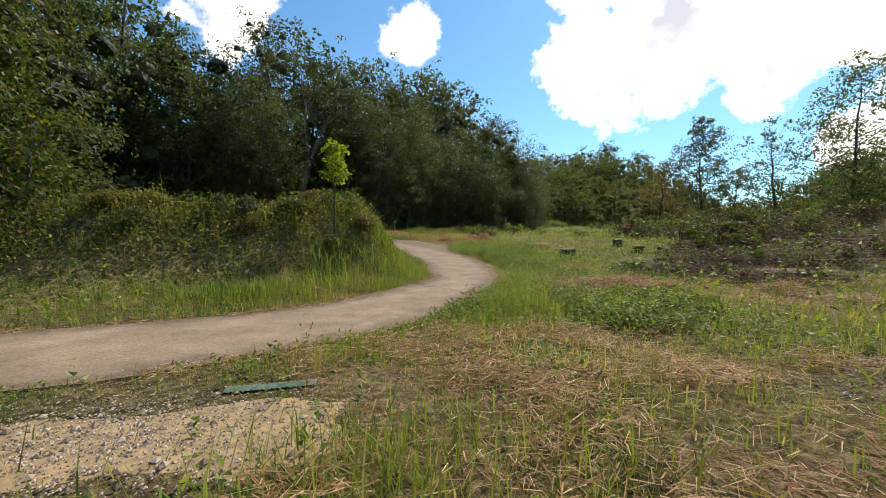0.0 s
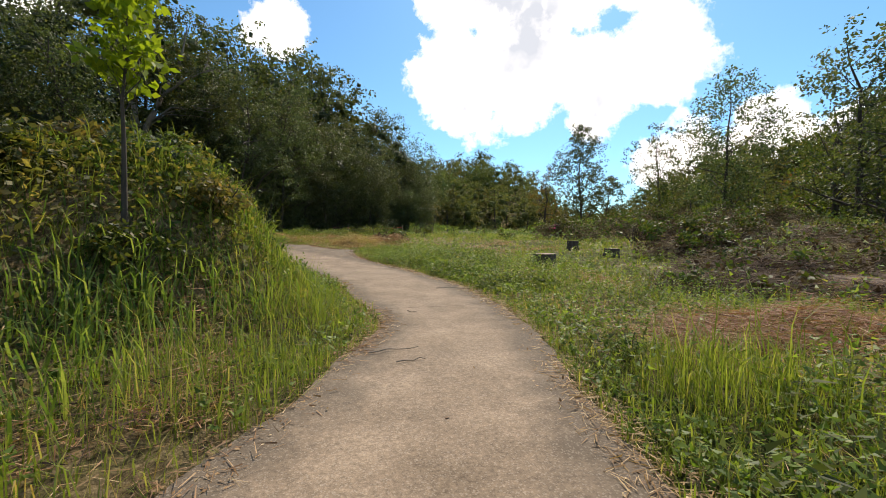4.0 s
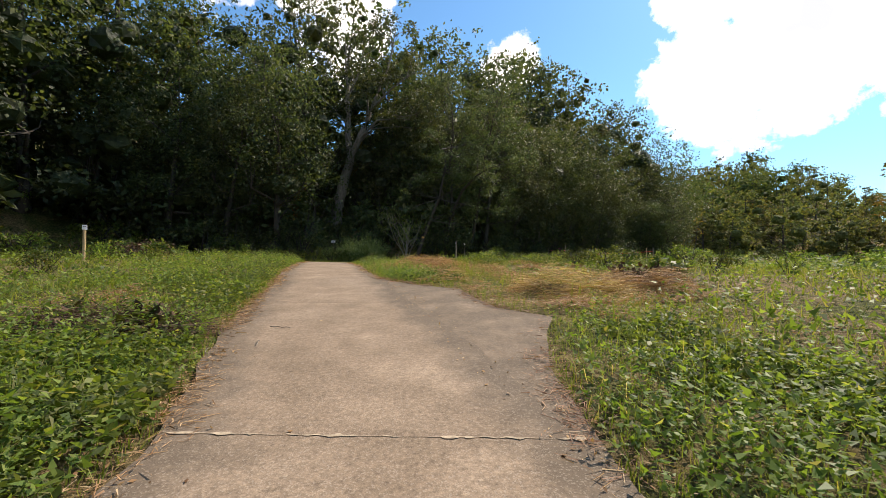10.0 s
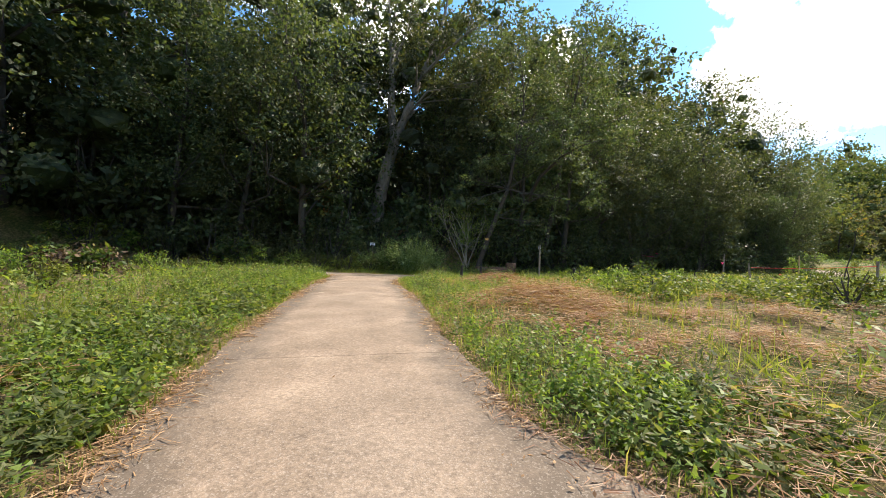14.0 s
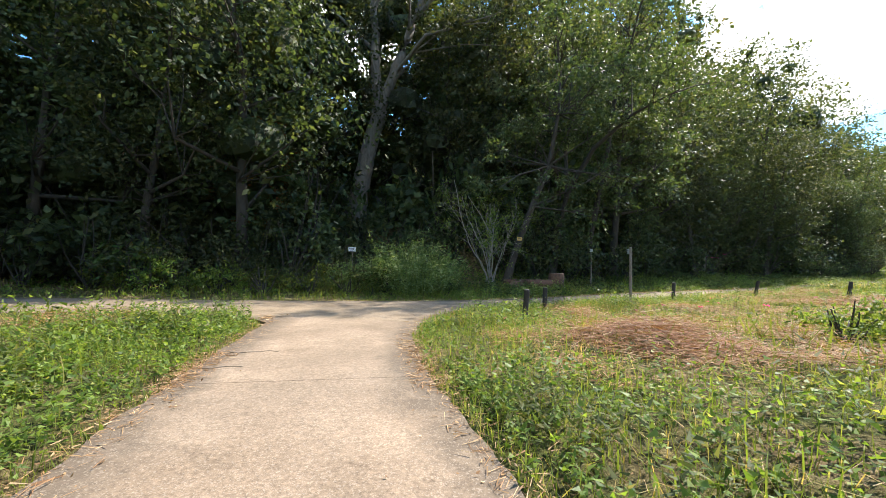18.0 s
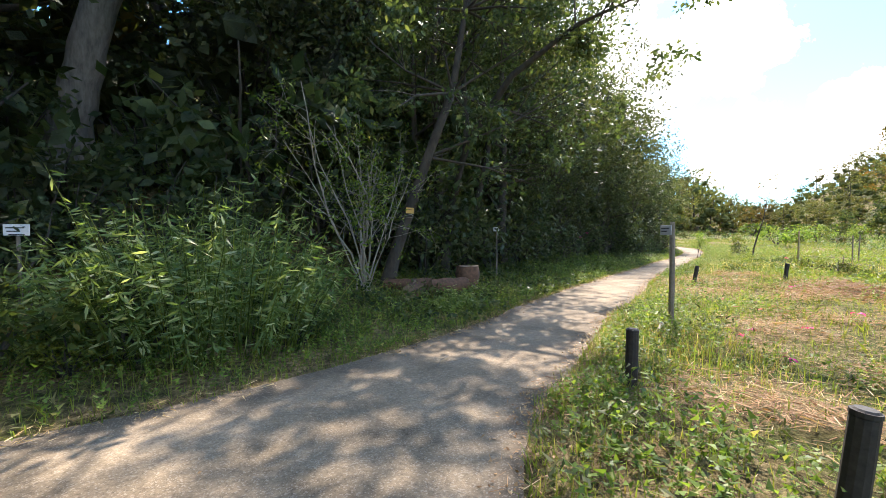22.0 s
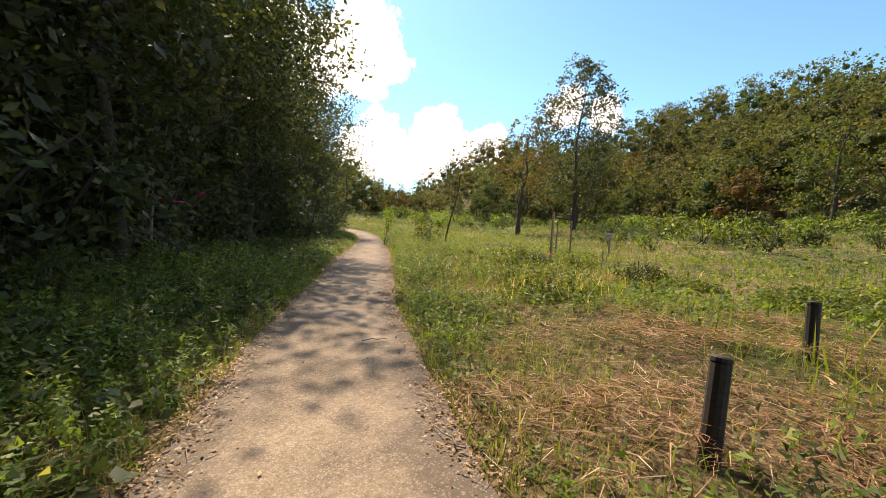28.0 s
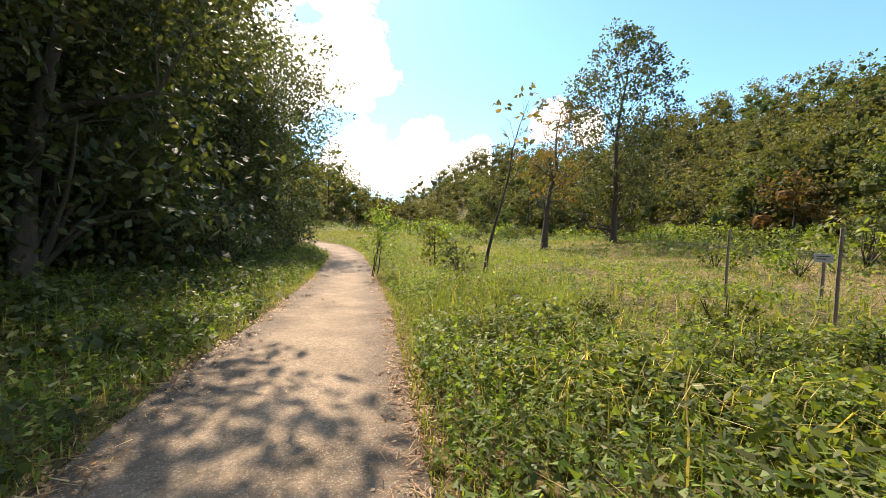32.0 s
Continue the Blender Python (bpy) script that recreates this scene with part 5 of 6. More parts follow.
def build_bank_vines():
    rng = np.random.default_rng(44)
    n = 150000
    x, y = rng.uniform(-20, 0, n), rng.uniform(7.5, 19, n)
    w = np.zeros(n)
    for cx, cy, rx, ry, h, turn in BANKS:
        c, s = math.cos(turn), math.sin(turn)
        u, v = ((x - cx) * c + (y - cy) * s) / rx, (-(x - cx) * s + (y - cy) * c) / ry
        w = np.maximum(w, np.exp(-(u * u + v * v)))
    keep = (rng.uniform(size=n) < w * 1.2) & (off_road(x, y) > 0.7)
    x, y, w = x[keep], y[keep], w[keep]
    z = land(x, y) + np.abs(rng.normal(size=len(x))) * 0.22 * w + 0.5 * w * np.maximum(0, waves(x, y, 0.7, 2.0)) * rng.uniform(0.6, 1, len(x))
    lit = rng.uniform(size=len(x)) < 0.36 + 0.4 * waves(x, y, 1.2, 5.0)
    for part_of, mat, name, label in ((lit, HILL_LEAF, "creeper", "green creeper covering the bank"), (~lit, BRAMBLE, "bramble", "dull green and brown bramble on the bank")):
        v, f = leaves(rng, np.stack([x, y, z], 1)[part_of], 0.1, 0.06, 0.5, 0.15)
        stuff(name, label, v, f, mat, "creeper")
    k = rng.uniform(size=len(x)) < 0.16
    v, f = blades(rng, np.stack([x, y, z - 0.25], 1)[k], 0.55, 0.014, 0.8)
    stuff("reed_grass", "long arching grass on the bank", v, f, REED, "grass")


def build_bank_grass():
    """Tall leafy grass at the end and the foot of the bank, and cut stubble below it."""
    rng = np.random.default_rng(49)
    x, y = rng.uniform(-11, -0.4, 60000), rng.uniform(8.0, 15.5, 60000)
    d = off_road(x, y)
    chance = smooth(d, 1.0, 1.5) * smooth(3.4 - d, 0, 1.2) * np.clip(0.35 + 0.6 * waves(x, y, 0.8, 5.5), 0.05, 1)
    keep = rng.uniform(size=len(x)) < chance * 0.4
    x, y = x[keep], y[keep]
    v, f = blades(rng, np.stack([x, y, land(x, y) - 0.02], 1), 0.5, 0.02, 0.8)
    stuff("bank_grass", "tall leafy bright green grass at the foot of the bank", v, f, REED, "grass")
    x, y = rng.uniform(-11, -0.6, 30000), rng.uniform(7.0, 13.5, 30000)
    d = off_road(x, y)
    keep = (d > 0.5) & (d < 1.5) & (rng.uniform(size=len(x)) < 0.5 + 0.5 * waves(x, y, 0.6, 1.0))
    x, y = x[keep], y[keep]
    v, f = strips(rng, x, y, land(x, y) + 0.03, 0.16, 0.007, 0.1)
    stuff("stubble", "brown cut stubble below the bank", v, f, BRUSH, "hay")


def build_bank_bushes():
    kinds = [bush_mesh(330 + k, 0.8, 0.8, 1300, 0.1, (BRAMBLE, FOREST_LEAF, HILL_LEAF)[k]) for k in range(3)]
    for k, (x, y, s) in enumerate([(-2.6, 13.6, 0.8), (-3.6, 14.2, 1.0), (-4.6, 13.0, 0.9), (-5.4, 14.0, 1.1), (-6.6, 13.2, 0.9), (-7.6, 12.6, 1.1), (-8.8, 12.2, 1.0), (-10.0, 11.8, 1.1), (-11.4, 11.0, 1.0), (-12.8, 10.9, 1.2), (-14.4, 10.6, 1.1), (-16.0, 10.2, 1.2), (-5.6, 11.8, 0.7), (-8.2, 10.8, 0.7), (-3.2, 12.4, 0.7), (-4.4, 14.6, 1.3), (-6.2, 12.4, 1.2), (-7.4, 13.6, 1.4), (-9.4, 12.9, 1.4), (-10.8, 12.4, 1.5), (-12.2, 11.9, 1.5), (-13.6, 11.6, 1.6), (-15.2, 11.4, 1.6), (-17.4, 10.8, 1.7), (-9.0, 11.2, 0.9), (-11.0, 10.4, 0.9), (-13.0, 9.8, 0.9)]):
        bush("bank_bramble", "bramble bush grown over the bank", kinds[k % 3], stand(x, y, k * 83 % 360, s, 0.15), "shrub", "brambles of the bank")


build_bank_vines()
build_bank_grass()
build_bank_bushes()
build_heaps()
build_straw()
build_weeds()
build_tall_weeds()
build_grass()

# ---- single trees, shrubs and made things ----
WOOD_DARK = plain_material("tarred_wood", (0.028, 0.024, 0.02), 0.75, 0.4, 30)
WOOD_GREY = plain_material("weathered_wood", (0.2, 0.165, 0.125), 0.85, 0.35, 26)
WOOD_TAN = plain_material("tan_stake", (0.42, 0.3, 0.15), 0.8, 0.25, 26)
WOOD_CUT = plain_material("sawn_wood", (0.27, 0.19, 0.125), 0.9, 0.3, 18)
WOOD_LOG = plain_material("rotten_log", (0.13, 0.07, 0.042), 0.95, 0.45, 12)
PLATE = plain_material("white_plate", (0.78, 0.78, 0.76), 0.5, 0.06, 20)
PLATE_GREY = plain_material("grey_plate", (0.5, 0.51, 0.52), 0.5, 0.1, 20)
PLATE_OCHRE = plain_material("ochre_plate", (0.6, 0.34, 0.08), 0.6, 0.12, 20)
INK = plain_material("black_print", (0.03, 0.03, 0.03), 0.6, 0.1)
TAPE = leaf_material("pink_tape", [(0, (0.72, 0.04, 0.24)), (1, (0.85, 0.08, 0.34))], 0.25)
RED_ROPE = plain_material("red_rope", (0.6, 0.04, 0.03), 0.7, 0.2)
NET = plain_material("green_net", (0.1, 0.15, 0.11), 0.7, 0.35, 60)
STONE = leaf_material("pebble", [(0, (0.17, 0.13, 0.09)), (0.5, (0.34, 0.28, 0.2)), (1, (0.58, 0.52, 0.42))], 0.0, 0.9, 0.2)
EARTH_DARK = plain_material("dark_earth", (0.125, 0.085, 0.056), 0.97, 0.55, 5)
EARTH = plain_material("yellow_earth", (0.27, 0.19, 0.095), 0.97, 0.45, 7)


def level(x, y):
    return float(land(x, y))


def rounded_stick(name, pts, radii, mat, sides=12, worn=0.0, seed=0):
    """A stick with capped, slightly chamfered ends."""
    pts, radii = np.array(pts, float), np.array(radii, float)
    t0, t1 = unit(pts[0] - pts[1]), unit(pts[-1] - pts[-2])
    c = radii[-1] * 0.18
    pts = np.concatenate([[pts[0]], pts[:-1], [pts[-1] - t1 * c], [pts[-1]], [pts[-1]]])
    radii = np.concatenate([[radii[0] * 0.02], radii, [radii[-1] - c], [radii[-1] * 0.02]])
    v, f = tube(pts, radii, sides)
    if worn:
        rng = np.random.default_rng(seed)
        v = v + rng.normal(size=v.shape) * worn
    me = np_mesh(name, v, f, mat, False)
    return me


def box_mesh(name, sx, sy, sz, mat, bevel=0.004):
    bm = bmesh.new()
    bmesh.ops.create_cube(bm, size=1)
    bmesh.ops.scale(bm, vec=(sx, sy, sz), verts=bm.verts)
    bmesh.ops.bevel(bm, geom=bm.edges[:], offset=bevel, segments=1, affect="EDGES")
    me = bpy.data.meshes.new(name)
    bm.to_mesh(me)
    bm.free()
    me.materials.append(mat)
    return me


def short_post(x, y, h, lean=(0, 0), rz=0):
    ob = tagged(new("short_post"), "short round tarred wooden post in the grass beside the path", "post", "posts beside the path")
    ob.matrix_world = pose(x, y, level(x, y), lean[0], lean[1], rz)
    part("shaft", rounded_stick("shaft", [(0, 0, -0.15), (0.004, 0, h * 0.5), (0, 0, h - 0.03)], [0.062, 0.06, 0.058], WOOD_DARK, 12, 0.0012, int(x * 10) % 7), ob)
    part("cap", rounded_stick("cap", [(0, 0, h - 0.034), (0, 0, h - 0.01), (0, 0, h)], [0.061, 0.061, 0.055], WOOD_DARK, 12), ob, "worn rounded post top")
    return ob


for x, y, h, lean in [(-8.3, 42.44, 0.66, (3, 5)), (-7.96, 44.52, 0.56, (0, 2)), (-3.92, 48.82, 0.64, (0, 2)), (-0.25, 52.25, 0.62, (2, 11)), (2.3, 51.45, 0.58, (0, 8))]:
    short_post(x, y, h, lean)


def sign_post(x, y, top, rz, label, plate_label, r=0.045, plate=(0.14, 0.1), side=0.0, mat=WOOD_GREY, pmat=PLATE, lines=2, drop=0.1, tilt=0.0):
    """A stake with a small plate near its top; the plate faces the lane."""
    h = top - level(x, y)
    ob = tagged(new("sign_post"), label, "sign")
    ob.matrix_world = pose(x, y, level(x, y), 0, tilt, rz)
    part("stake", rounded_stick("stake", [(0, 0, -0.2), (0.008, 0, h * 0.55), (0, 0, h)], [r * 1.05, r, r * 0.95], mat, 10, 0.0012, 3), ob)
    board = part("plate", box_mesh("plate", plate[0], 0.012, plate[1], pmat, 0.003), ob, plate_label)
    board.location = (side, -r - 0.008, h - drop)
    for k in range(lines):
        bar = part("print_line", box_mesh("print_line", plate[0] * (0.7, 0.5, 0.6)[k % 3], 0.002, plate[1] * 0.1, INK, 0.0004), board)
        bar.location = (-plate[0] * (0.05, 0.12, 0.0)[k % 3], -0.0085, plate[1] * (0.18 - 0.3 * k))
    return ob


# white plate given the grey material, so its shade sits in the colour
sign_post(-5.52, 46.9, 2.6, -82, "tall grey wooden post with a small shade-greyed plate in the grass", "small white notice plate, coloured grey for shade", 0.042, (0.22, 0.16), -0.08, drop=0.13, pmat=PLATE_GREY)
sign_post(-6.2, 54.0, 2.6, -25, "thin stake with a white notice plate before the dark wood", "white notice plate", 0.024, (0.19, 0.13), 0.0, drop=0.0)
sign_post(-15.6, 48.2, 2.5, 15, "thin stake with a white printed plate among bamboo grass", "white plate with dark print", 0.026, (0.3, 0.17), 0.0, drop=0.0, lines=3)
sign_post(-16.0, 30.24, 2.36, 60, "tan stake with a white plate in the weeds", "white plate", 0.05, (0.15, 0.17), 0.0, WOOD_TAN, PLATE, 1, 0.06)
sign_post(16.9, 56.3, 1.85, -95, "low stake with a grey tilted plate in the meadow", "grey plate", 0.04, (0.34, 0.2), 0.0, WOOD_GREY, PLATE_GREY, 2, 0.05)


def stake(x, y, h, r, mat, label, lean=(0, 0), name="stake"):
    me = rounded_stick(name, [(0, 0, -0.2), (0.01, 0.006, h * 0.5), (0, 0, h)], [r, r * 0.95, r * 0.85], mat, 9, 0.001, 5)
    ob = tagged(new(name, me), label, "stake")
    ob.matrix_world = pose(x, y, level(x, y), lean[0], lean[1], 0)
    return ob


stake(8.9, 56.3, 1.75, 0.04, WOOD_TAN, "tan bamboo pole standing in tall weeds", (0, 1))
stake(3.2, 46.25, 1.15, 0.04, WOOD_GREY, "leaning grey stake in the meadow", (0, -4))
stake(6.6, 44.9, 1.15, 0.035, WOOD_GREY, "thin grey stake in the meadow", (0, 2))
stake(1.6, 44.2, 1.35, 0.03, WOOD_GREY, "thin stake with pink tape among weeds", (0, 3))
stake(9.6, 55.0, 0.7, 0.02, WOOD_GREY, "thin stake among the weeds", (0, 3))
stake(13.6, 30.55, 1.0, 0.02, WOOD_GREY, "thin stake with pink tape in the field", (3, -6))
stake(12.9, 56.9, 1.6, 0.03, WOOD_GREY, "dark thin stake in the far meadow", (0, 0))
stake(15.2, 58.2, 1.5, 0.03, WOOD_GREY, "dark thin stake in the far meadow", (0, 3))


def rope(a, b, sag, mat, r, label, name="rope"):
    k = np.linspace(0, 1, 14)[:, None]
    p = np.array(a) * (1 - k) + np.array(b) * k
    p[:, 2] -= sag * 4 * (k * (1 - k))[:, 0]
    v, f = tube(p, np.full(14, r), 5)
    return tagged(new(name, np_mesh(name, v, f, mat, True)), label, "rope")


rope((3.2, 46.25, level(3.2, 46.25) + 0.95), (6.6, 44.9, level(6.6, 44.9) + 0.98), 0.05, RED_ROPE, 0.012, "red rope strung between two stakes")
stake(1.05, 62.7, 1.85, 0.03, WOOD_GREY, "thin grey stake with red tape before the dark wood", (0, 2))
rope((1.05, 62.68, 2.42), (1.95, 63.05, 2.3), 0.04, TAPE, 0.014, "red tape strung between forest trees", "tape")


def ribbon(x, y, z, size, seed, label="pink marking tape tied in a bow in the weeds"):
    """A knotted scrap of tape: a few curling strips."""
    rng = np.random.default_rng(seed)
    pieces = []
    for k in range(4):
        a = rng.uniform(0, 6.28)
        t = np.linspace(0, 1, 5)[:, None]
        d = np.array([math.cos(a), math.sin(a), rng.uniform(-0.2, 0.5)])
        c = d * t * size + np.array([0, 0, 1.0]) * (np.sin(t * 3.0) * 0.3 - t * 0.2) * size
        s = np.array([-math.sin(a), math.cos(a), 0.5]) * size * 0.16
        v = np.concatenate([c - s, c + s])
        f = np.array([[i, i + 1, i + 6, i + 5] for i in range(4)])
        pieces.append((v, f))
    v, f = joined(pieces)
    ob = tagged(new("marking_tape", np_mesh("marking_tape", v, f, TAPE)), label, "tape", "scraps of marking tape")
    ob.location = (x, y, z)


for k, (x, y, up, size) in enumerate([(-4.8, 46.1, 0.12, 0.14), (-5.2, 45.9, 0.1, 0.1), (-3.9, 46.0, 0.14, 0.12), (-5.7, 44.8, 0.1, 0.12), (-2.9, 48.5, 0.16, 0.1), (-3.2, 47.9, 0.12, 0.1), (-3.0, 47.6, 0.1, 0.1),
                                      (-2.2, 46.5, 0.2, 0.16), (0.5, 49.8, 0.2, 0.14), (1.62, 44.2, 1.0, 0.16), (13.6, 30.5, 0.75, 0.4), (13.7, 30.4, 0.95, 0.3), (2.2, 62.8, 1.75, 0.2), (7.9, 56.0, 0.5, 0.12), (-8.6, 41.4, 0.1, 0.1)]):
    ribbon(x, y, level(x, y) + up, size * 0.62, 200 + k)


def stump(x, y, r, h, seed):
    rng = np.random.default_rng(seed)
    n = 26
    a = np.linspace(0, 2 * math.pi, n, endpoint=False)
    wave = 1 + 0.07 * np.sin(3 * a + seed) + 0.05 * np.sin(7 * a + 2) + rng.normal(size=n) * 0.02
    rows = [(-0.15, 1.3), (0.02, 1.18), (0.12, 1.03), (h * 0.6, 0.97), (h - 0.02, 1.0), (h, 0.97)]
    v = np.concatenate([np.stack([np.cos(a) * r * wave * k, np.sin(a) * r * wave * k, np.full(n, z)], 1) for z, k in rows])
    f = [[i * n + j, i * n + (j + 1) % n, (i + 1) * n + (j + 1) % n, (i + 1) * n + j] for i in range(len(rows) - 1) for j in range(n)]
    ob = tagged(new("tree_stump"), "grey weathered tree stump sawn flat in the field", "stump", "stumps in the field")
    ob.matrix_world = pose(x, y, level(x, y), rng.uniform(-3, 3), rng.uniform(-3, 3), 0)
    part("bark", np_mesh("bark", v, f, BARK, True), ob)
    rings = []
    for k in range(7):
        q = r * 0.955 * (1 - k / 7)
        rings.append(np.stack([np.cos(a) * q * wave, np.sin(a) * q * wave, np.full(n, h + 0.004 + 0.004 * (k % 2))], 1))
    rings.append(np.tile([[0, 0, h + 0.004]], (n, 1)))
    v = np.concatenate(rings)
    f = [[i * n + j, i * n + (j + 1) % n, (i + 1) * n + (j + 1) % n, (i + 1) * n + j] for i in range(7) for j in range(n)]
    part("sawn_top", np_mesh("sawn_top", v, f, WOOD_CUT, True), ob, "pale sawn top with rings")


stump(5.45, 18.0, 0.33, 0.42, 1)
stump(9.45, 22.4, 0.24, 0.4, 2)
stump(9.4, 19.9, 0.28, 0.3, 3)


def log_piece(x, y, length, r, rz, upright, seed, label):
    rng = np.random.default_rng(seed)
    n, m = 18, 9
    a = np.linspace(0, 2 * math.pi, n, endpoint=False)
    wave = 1 + 0.1 * np.sin(2 * a + seed) + 0.06 * np.sin(5 * a)
    rows = []
    for i in range(m):
        k = 1 + 0.05 * math.sin(i * 1.3 + seed)
        rows.append(np.stack([np.full(n, (i / (m - 1) - 0.5) * length), np.cos(a) * r * wave * k, np.sin(a) * r * wave * k], 1) + rng.normal(size=(n, 3)) * 0.008)
    v = np.concatenate(rows)
    f = [[i * n + j, i * n + (j + 1) % n, (i + 1) * n + (j + 1) % n, (i + 1) * n + j] for i in range(m - 1) for j in range(n)]
    ob = tagged(new("log"), label, "log", "logs under the leaning tree")
    ob.matrix_world = pose(x, y, level(x, y) + (length * 0.5 - 0.05 if upright else r * 0.85), 0, 90 if upright else 0, rz)
    part("bark", np_mesh("bark", v, f, WOOD_LOG, True), ob)
    for e in (0, m - 1):
        c = rows[e]
        mid = c.mean(0)
        ring = mid + (c - mid) * 0.5
        vv = np.concatenate([c, ring, mid[None]])
        off = np.array([0.004 if e else -0.004, 0, 0])
        ff = [[j, (j + 1) % n, n + (j + 1) % n, n + j] for j in range(n)] + [[n + j, n + (j + 1) % n, 2 * n, 2 * n] for j in range(n)]
        tri = [q[:3] for q in ff[n:]]
        quads = [[q[0], q[1], q[2]] for q in ff[:n]] + [[q[0], q[2], q[3]] for q in ff[:n]] + tri
        part("sawn_end", np_mesh("sawn_end", vv + off, quads, WOOD_CUT, False), ob, "weathered sawn end")


log_piece(-8.4, 51.2, 1.0, 0.22, 12, False, 4, "thick brown rotting log lying in the leaf litter")
log_piece(-7.75, 51.75, 0.75, 0.3, 20, True, 5, "short upright brown log in the leaf litter")
log_piece(-9.3, 50.9, 0.7, 0.16, 60, False, 6, "broken reddish log piece in the leaf litter")
log_piece(-9.6, 51.5, 0.8, 0.14, -30, False, 7, "broken reddish log piece in the leaf litter")
log_piece(-9.0, 51.6, 0.6, 0.17, 10, False, 8, "broken reddish log piece in the leaf litter")


def big_oak():
    """The great leaning tree with a forked trunk on the wooded slope."""
    rng = np.random.default_rng(77)
    x, y = -19.3, 55.2
    ob = tagged(new("great_tree"), "great leaning forked tree with grey bark and open crown", "tree")
    ob.location = (x, y, level(x, y))
    runs = [([(0, 0, -0.5), (0.35, -0.1, 1.5), (0.9, -0.2, 3.6), (1.7, -0.3, 6.2)], [0.75, 0.54, 0.47, 0.42]),
            ([(1.7, -0.3, 6.2), (1.5, -0.4, 8.5), (1.3, -0.2, 11), (1.0, 0, 14), (0.6, 0.2, 18)], [0.34, 0.28, 0.22, 0.14, 0.05]),
            ([(1.7, -0.3, 6.2), (2.9, -0.7, 8.4), (4.2, -1.0, 11), (5.6, -1.2, 14), (6.4, -1.4, 17.5)], [0.32, 0.26, 0.2, 0.12, 0.04]),
            ([(4.0, -1.0, 10.6), (6.4, -1.8, 12.2), (8.6, -2.3, 13.2)], [0.13, 0.09, 0.03]),
            ([(1.4, -0.3, 9.6), (-0.6, -0.6, 11.6), (-2.4, -0.9, 13.4)], [0.13, 0.09, 0.03]),
            ([(2.7, -0.6, 8.0), (5.0, -1.8, 9.2), (7.6, -2.6, 9.3)], [0.11, 0.08, 0.03]),
            ([(1.2, -0.2, 12), (2.6, -0.8, 14.2), (3.2, -0.9, 16.8)], [0.1, 0.07, 0.03])]
    wood, c, r = [], [], []
    for p, q in runs:
        p = np.array(p, float)
        k = np.linspace(0, len(p) - 1, len(p) * 4 - 3)
        fine = np.stack([np.interp(k, np.arange(len(p)), p[:, i]) for i in range(3)], 1)
        fine[1:-1] += rng.normal(size=(len(fine) - 2, 3)) * 0.04
        wood.append(tube(fine, np.interp(k, np.arange(len(p)), q), 10))
    for p, q in runs[1:]:
        p = np.array(p, float)
        for i in range(1, len(p)):
            for _ in range(3):
                e = p[i] + rng.normal(size=3) * np.array([1.5, 1.5, 0.9])
                wood.append(tube([p[i - 1] * 0.4 + p[i] * 0.6, (p[i] + e) / 2 + rng.normal(size=3) * 0.2, e], [q[i] * 0.5 + 0.02, 0.03, 0.01], 4))
                c.append(e)
                r.append(rng.uniform(0.7, 1.25))
    v, f = joined(wood)
    part("trunk", np_mesh("trunk", v, f, bark_material("grey_mottled_bark", (0.09, 0.08, 0.065), (0.24, 0.215, 0.18)), True), ob)
    part("crown", lobes(rng, np.array(c), np.array(r), 9000, 0.24, 0.6, FOREST_LEAF, "crown", 0.8), ob)


def slender(x, y, height, crown_r, low, count, leaf, mat, seed, label, lean=(0, 0), name="young_tree", trunk=0.12, boughs=20, bough=0.26):
    tree(name, label, tree_mesh(seed, height, trunk, low, crown_r, count, leaf, mat, BARK, lean, 12, boughs, 7, bough), stand(x, y, seed * 37 % 360))


def stems(x, y, seed, count, height, spread, r, mat, label, leaf_count, leaf, leaf_mat, name="bare_shrub"):
    """A shrub of many thin stems with a few leaves."""
    rng = np.random.default_rng(seed)
    ob = tagged(new(name), label, "shrub")
    ob.location = (x, y, level(x, y))
    tips = []
    for k in range(count):
        a = rng.uniform(0, 6.28)
        pts, rr = limb(rng, (rng.normal() * 0.1, rng.normal() * 0.1, -0.1), (math.cos(a) * spread, math.sin(a) * spread, 1), height * rng.uniform(0.6, 1.05), r * rng.uniform(0.7, 1.2), 0.22, 9)
        wood = [tube(pts, rr, 6)]
        for q in range(3, 9):
            w = unit(pts[q] - pts[q - 1]) + rng.normal(size=3) * 0.7
            p2, r2 = limb(rng, pts[q], w, height * rng.uniform(0.15, 0.32), rr[q] * 0.5, 0.3, 5)
            wood.append(tube(p2, r2, 4))
            tips += [p2[3], p2[5]]
            for _ in range(2):
                p3, r3 = limb(rng, p2[rng.integers(2, 5)], unit(p2[5] - p2[2]) + rng.normal(size=3) * 0.8, height * 0.12, 0.005, 0.3, 3)
                wood.append(tube(p3, r3, 3))
                tips.append(p3[3])
        v, f = joined(wood)
        part("stem", np_mesh("stem", v, f, mat, True), ob)
    t = np.array(tips)
    at = t[rng.integers(0, len(t), leaf_count)] + rng.normal(size=(leaf_count, 3)) * 0.07
    v, f = leaves(rng, at, leaf, leaf * 0.35, 0.3, 0.4)
    part("foliage", np_mesh("foliage", v, f, leaf_mat), ob)
    return ob


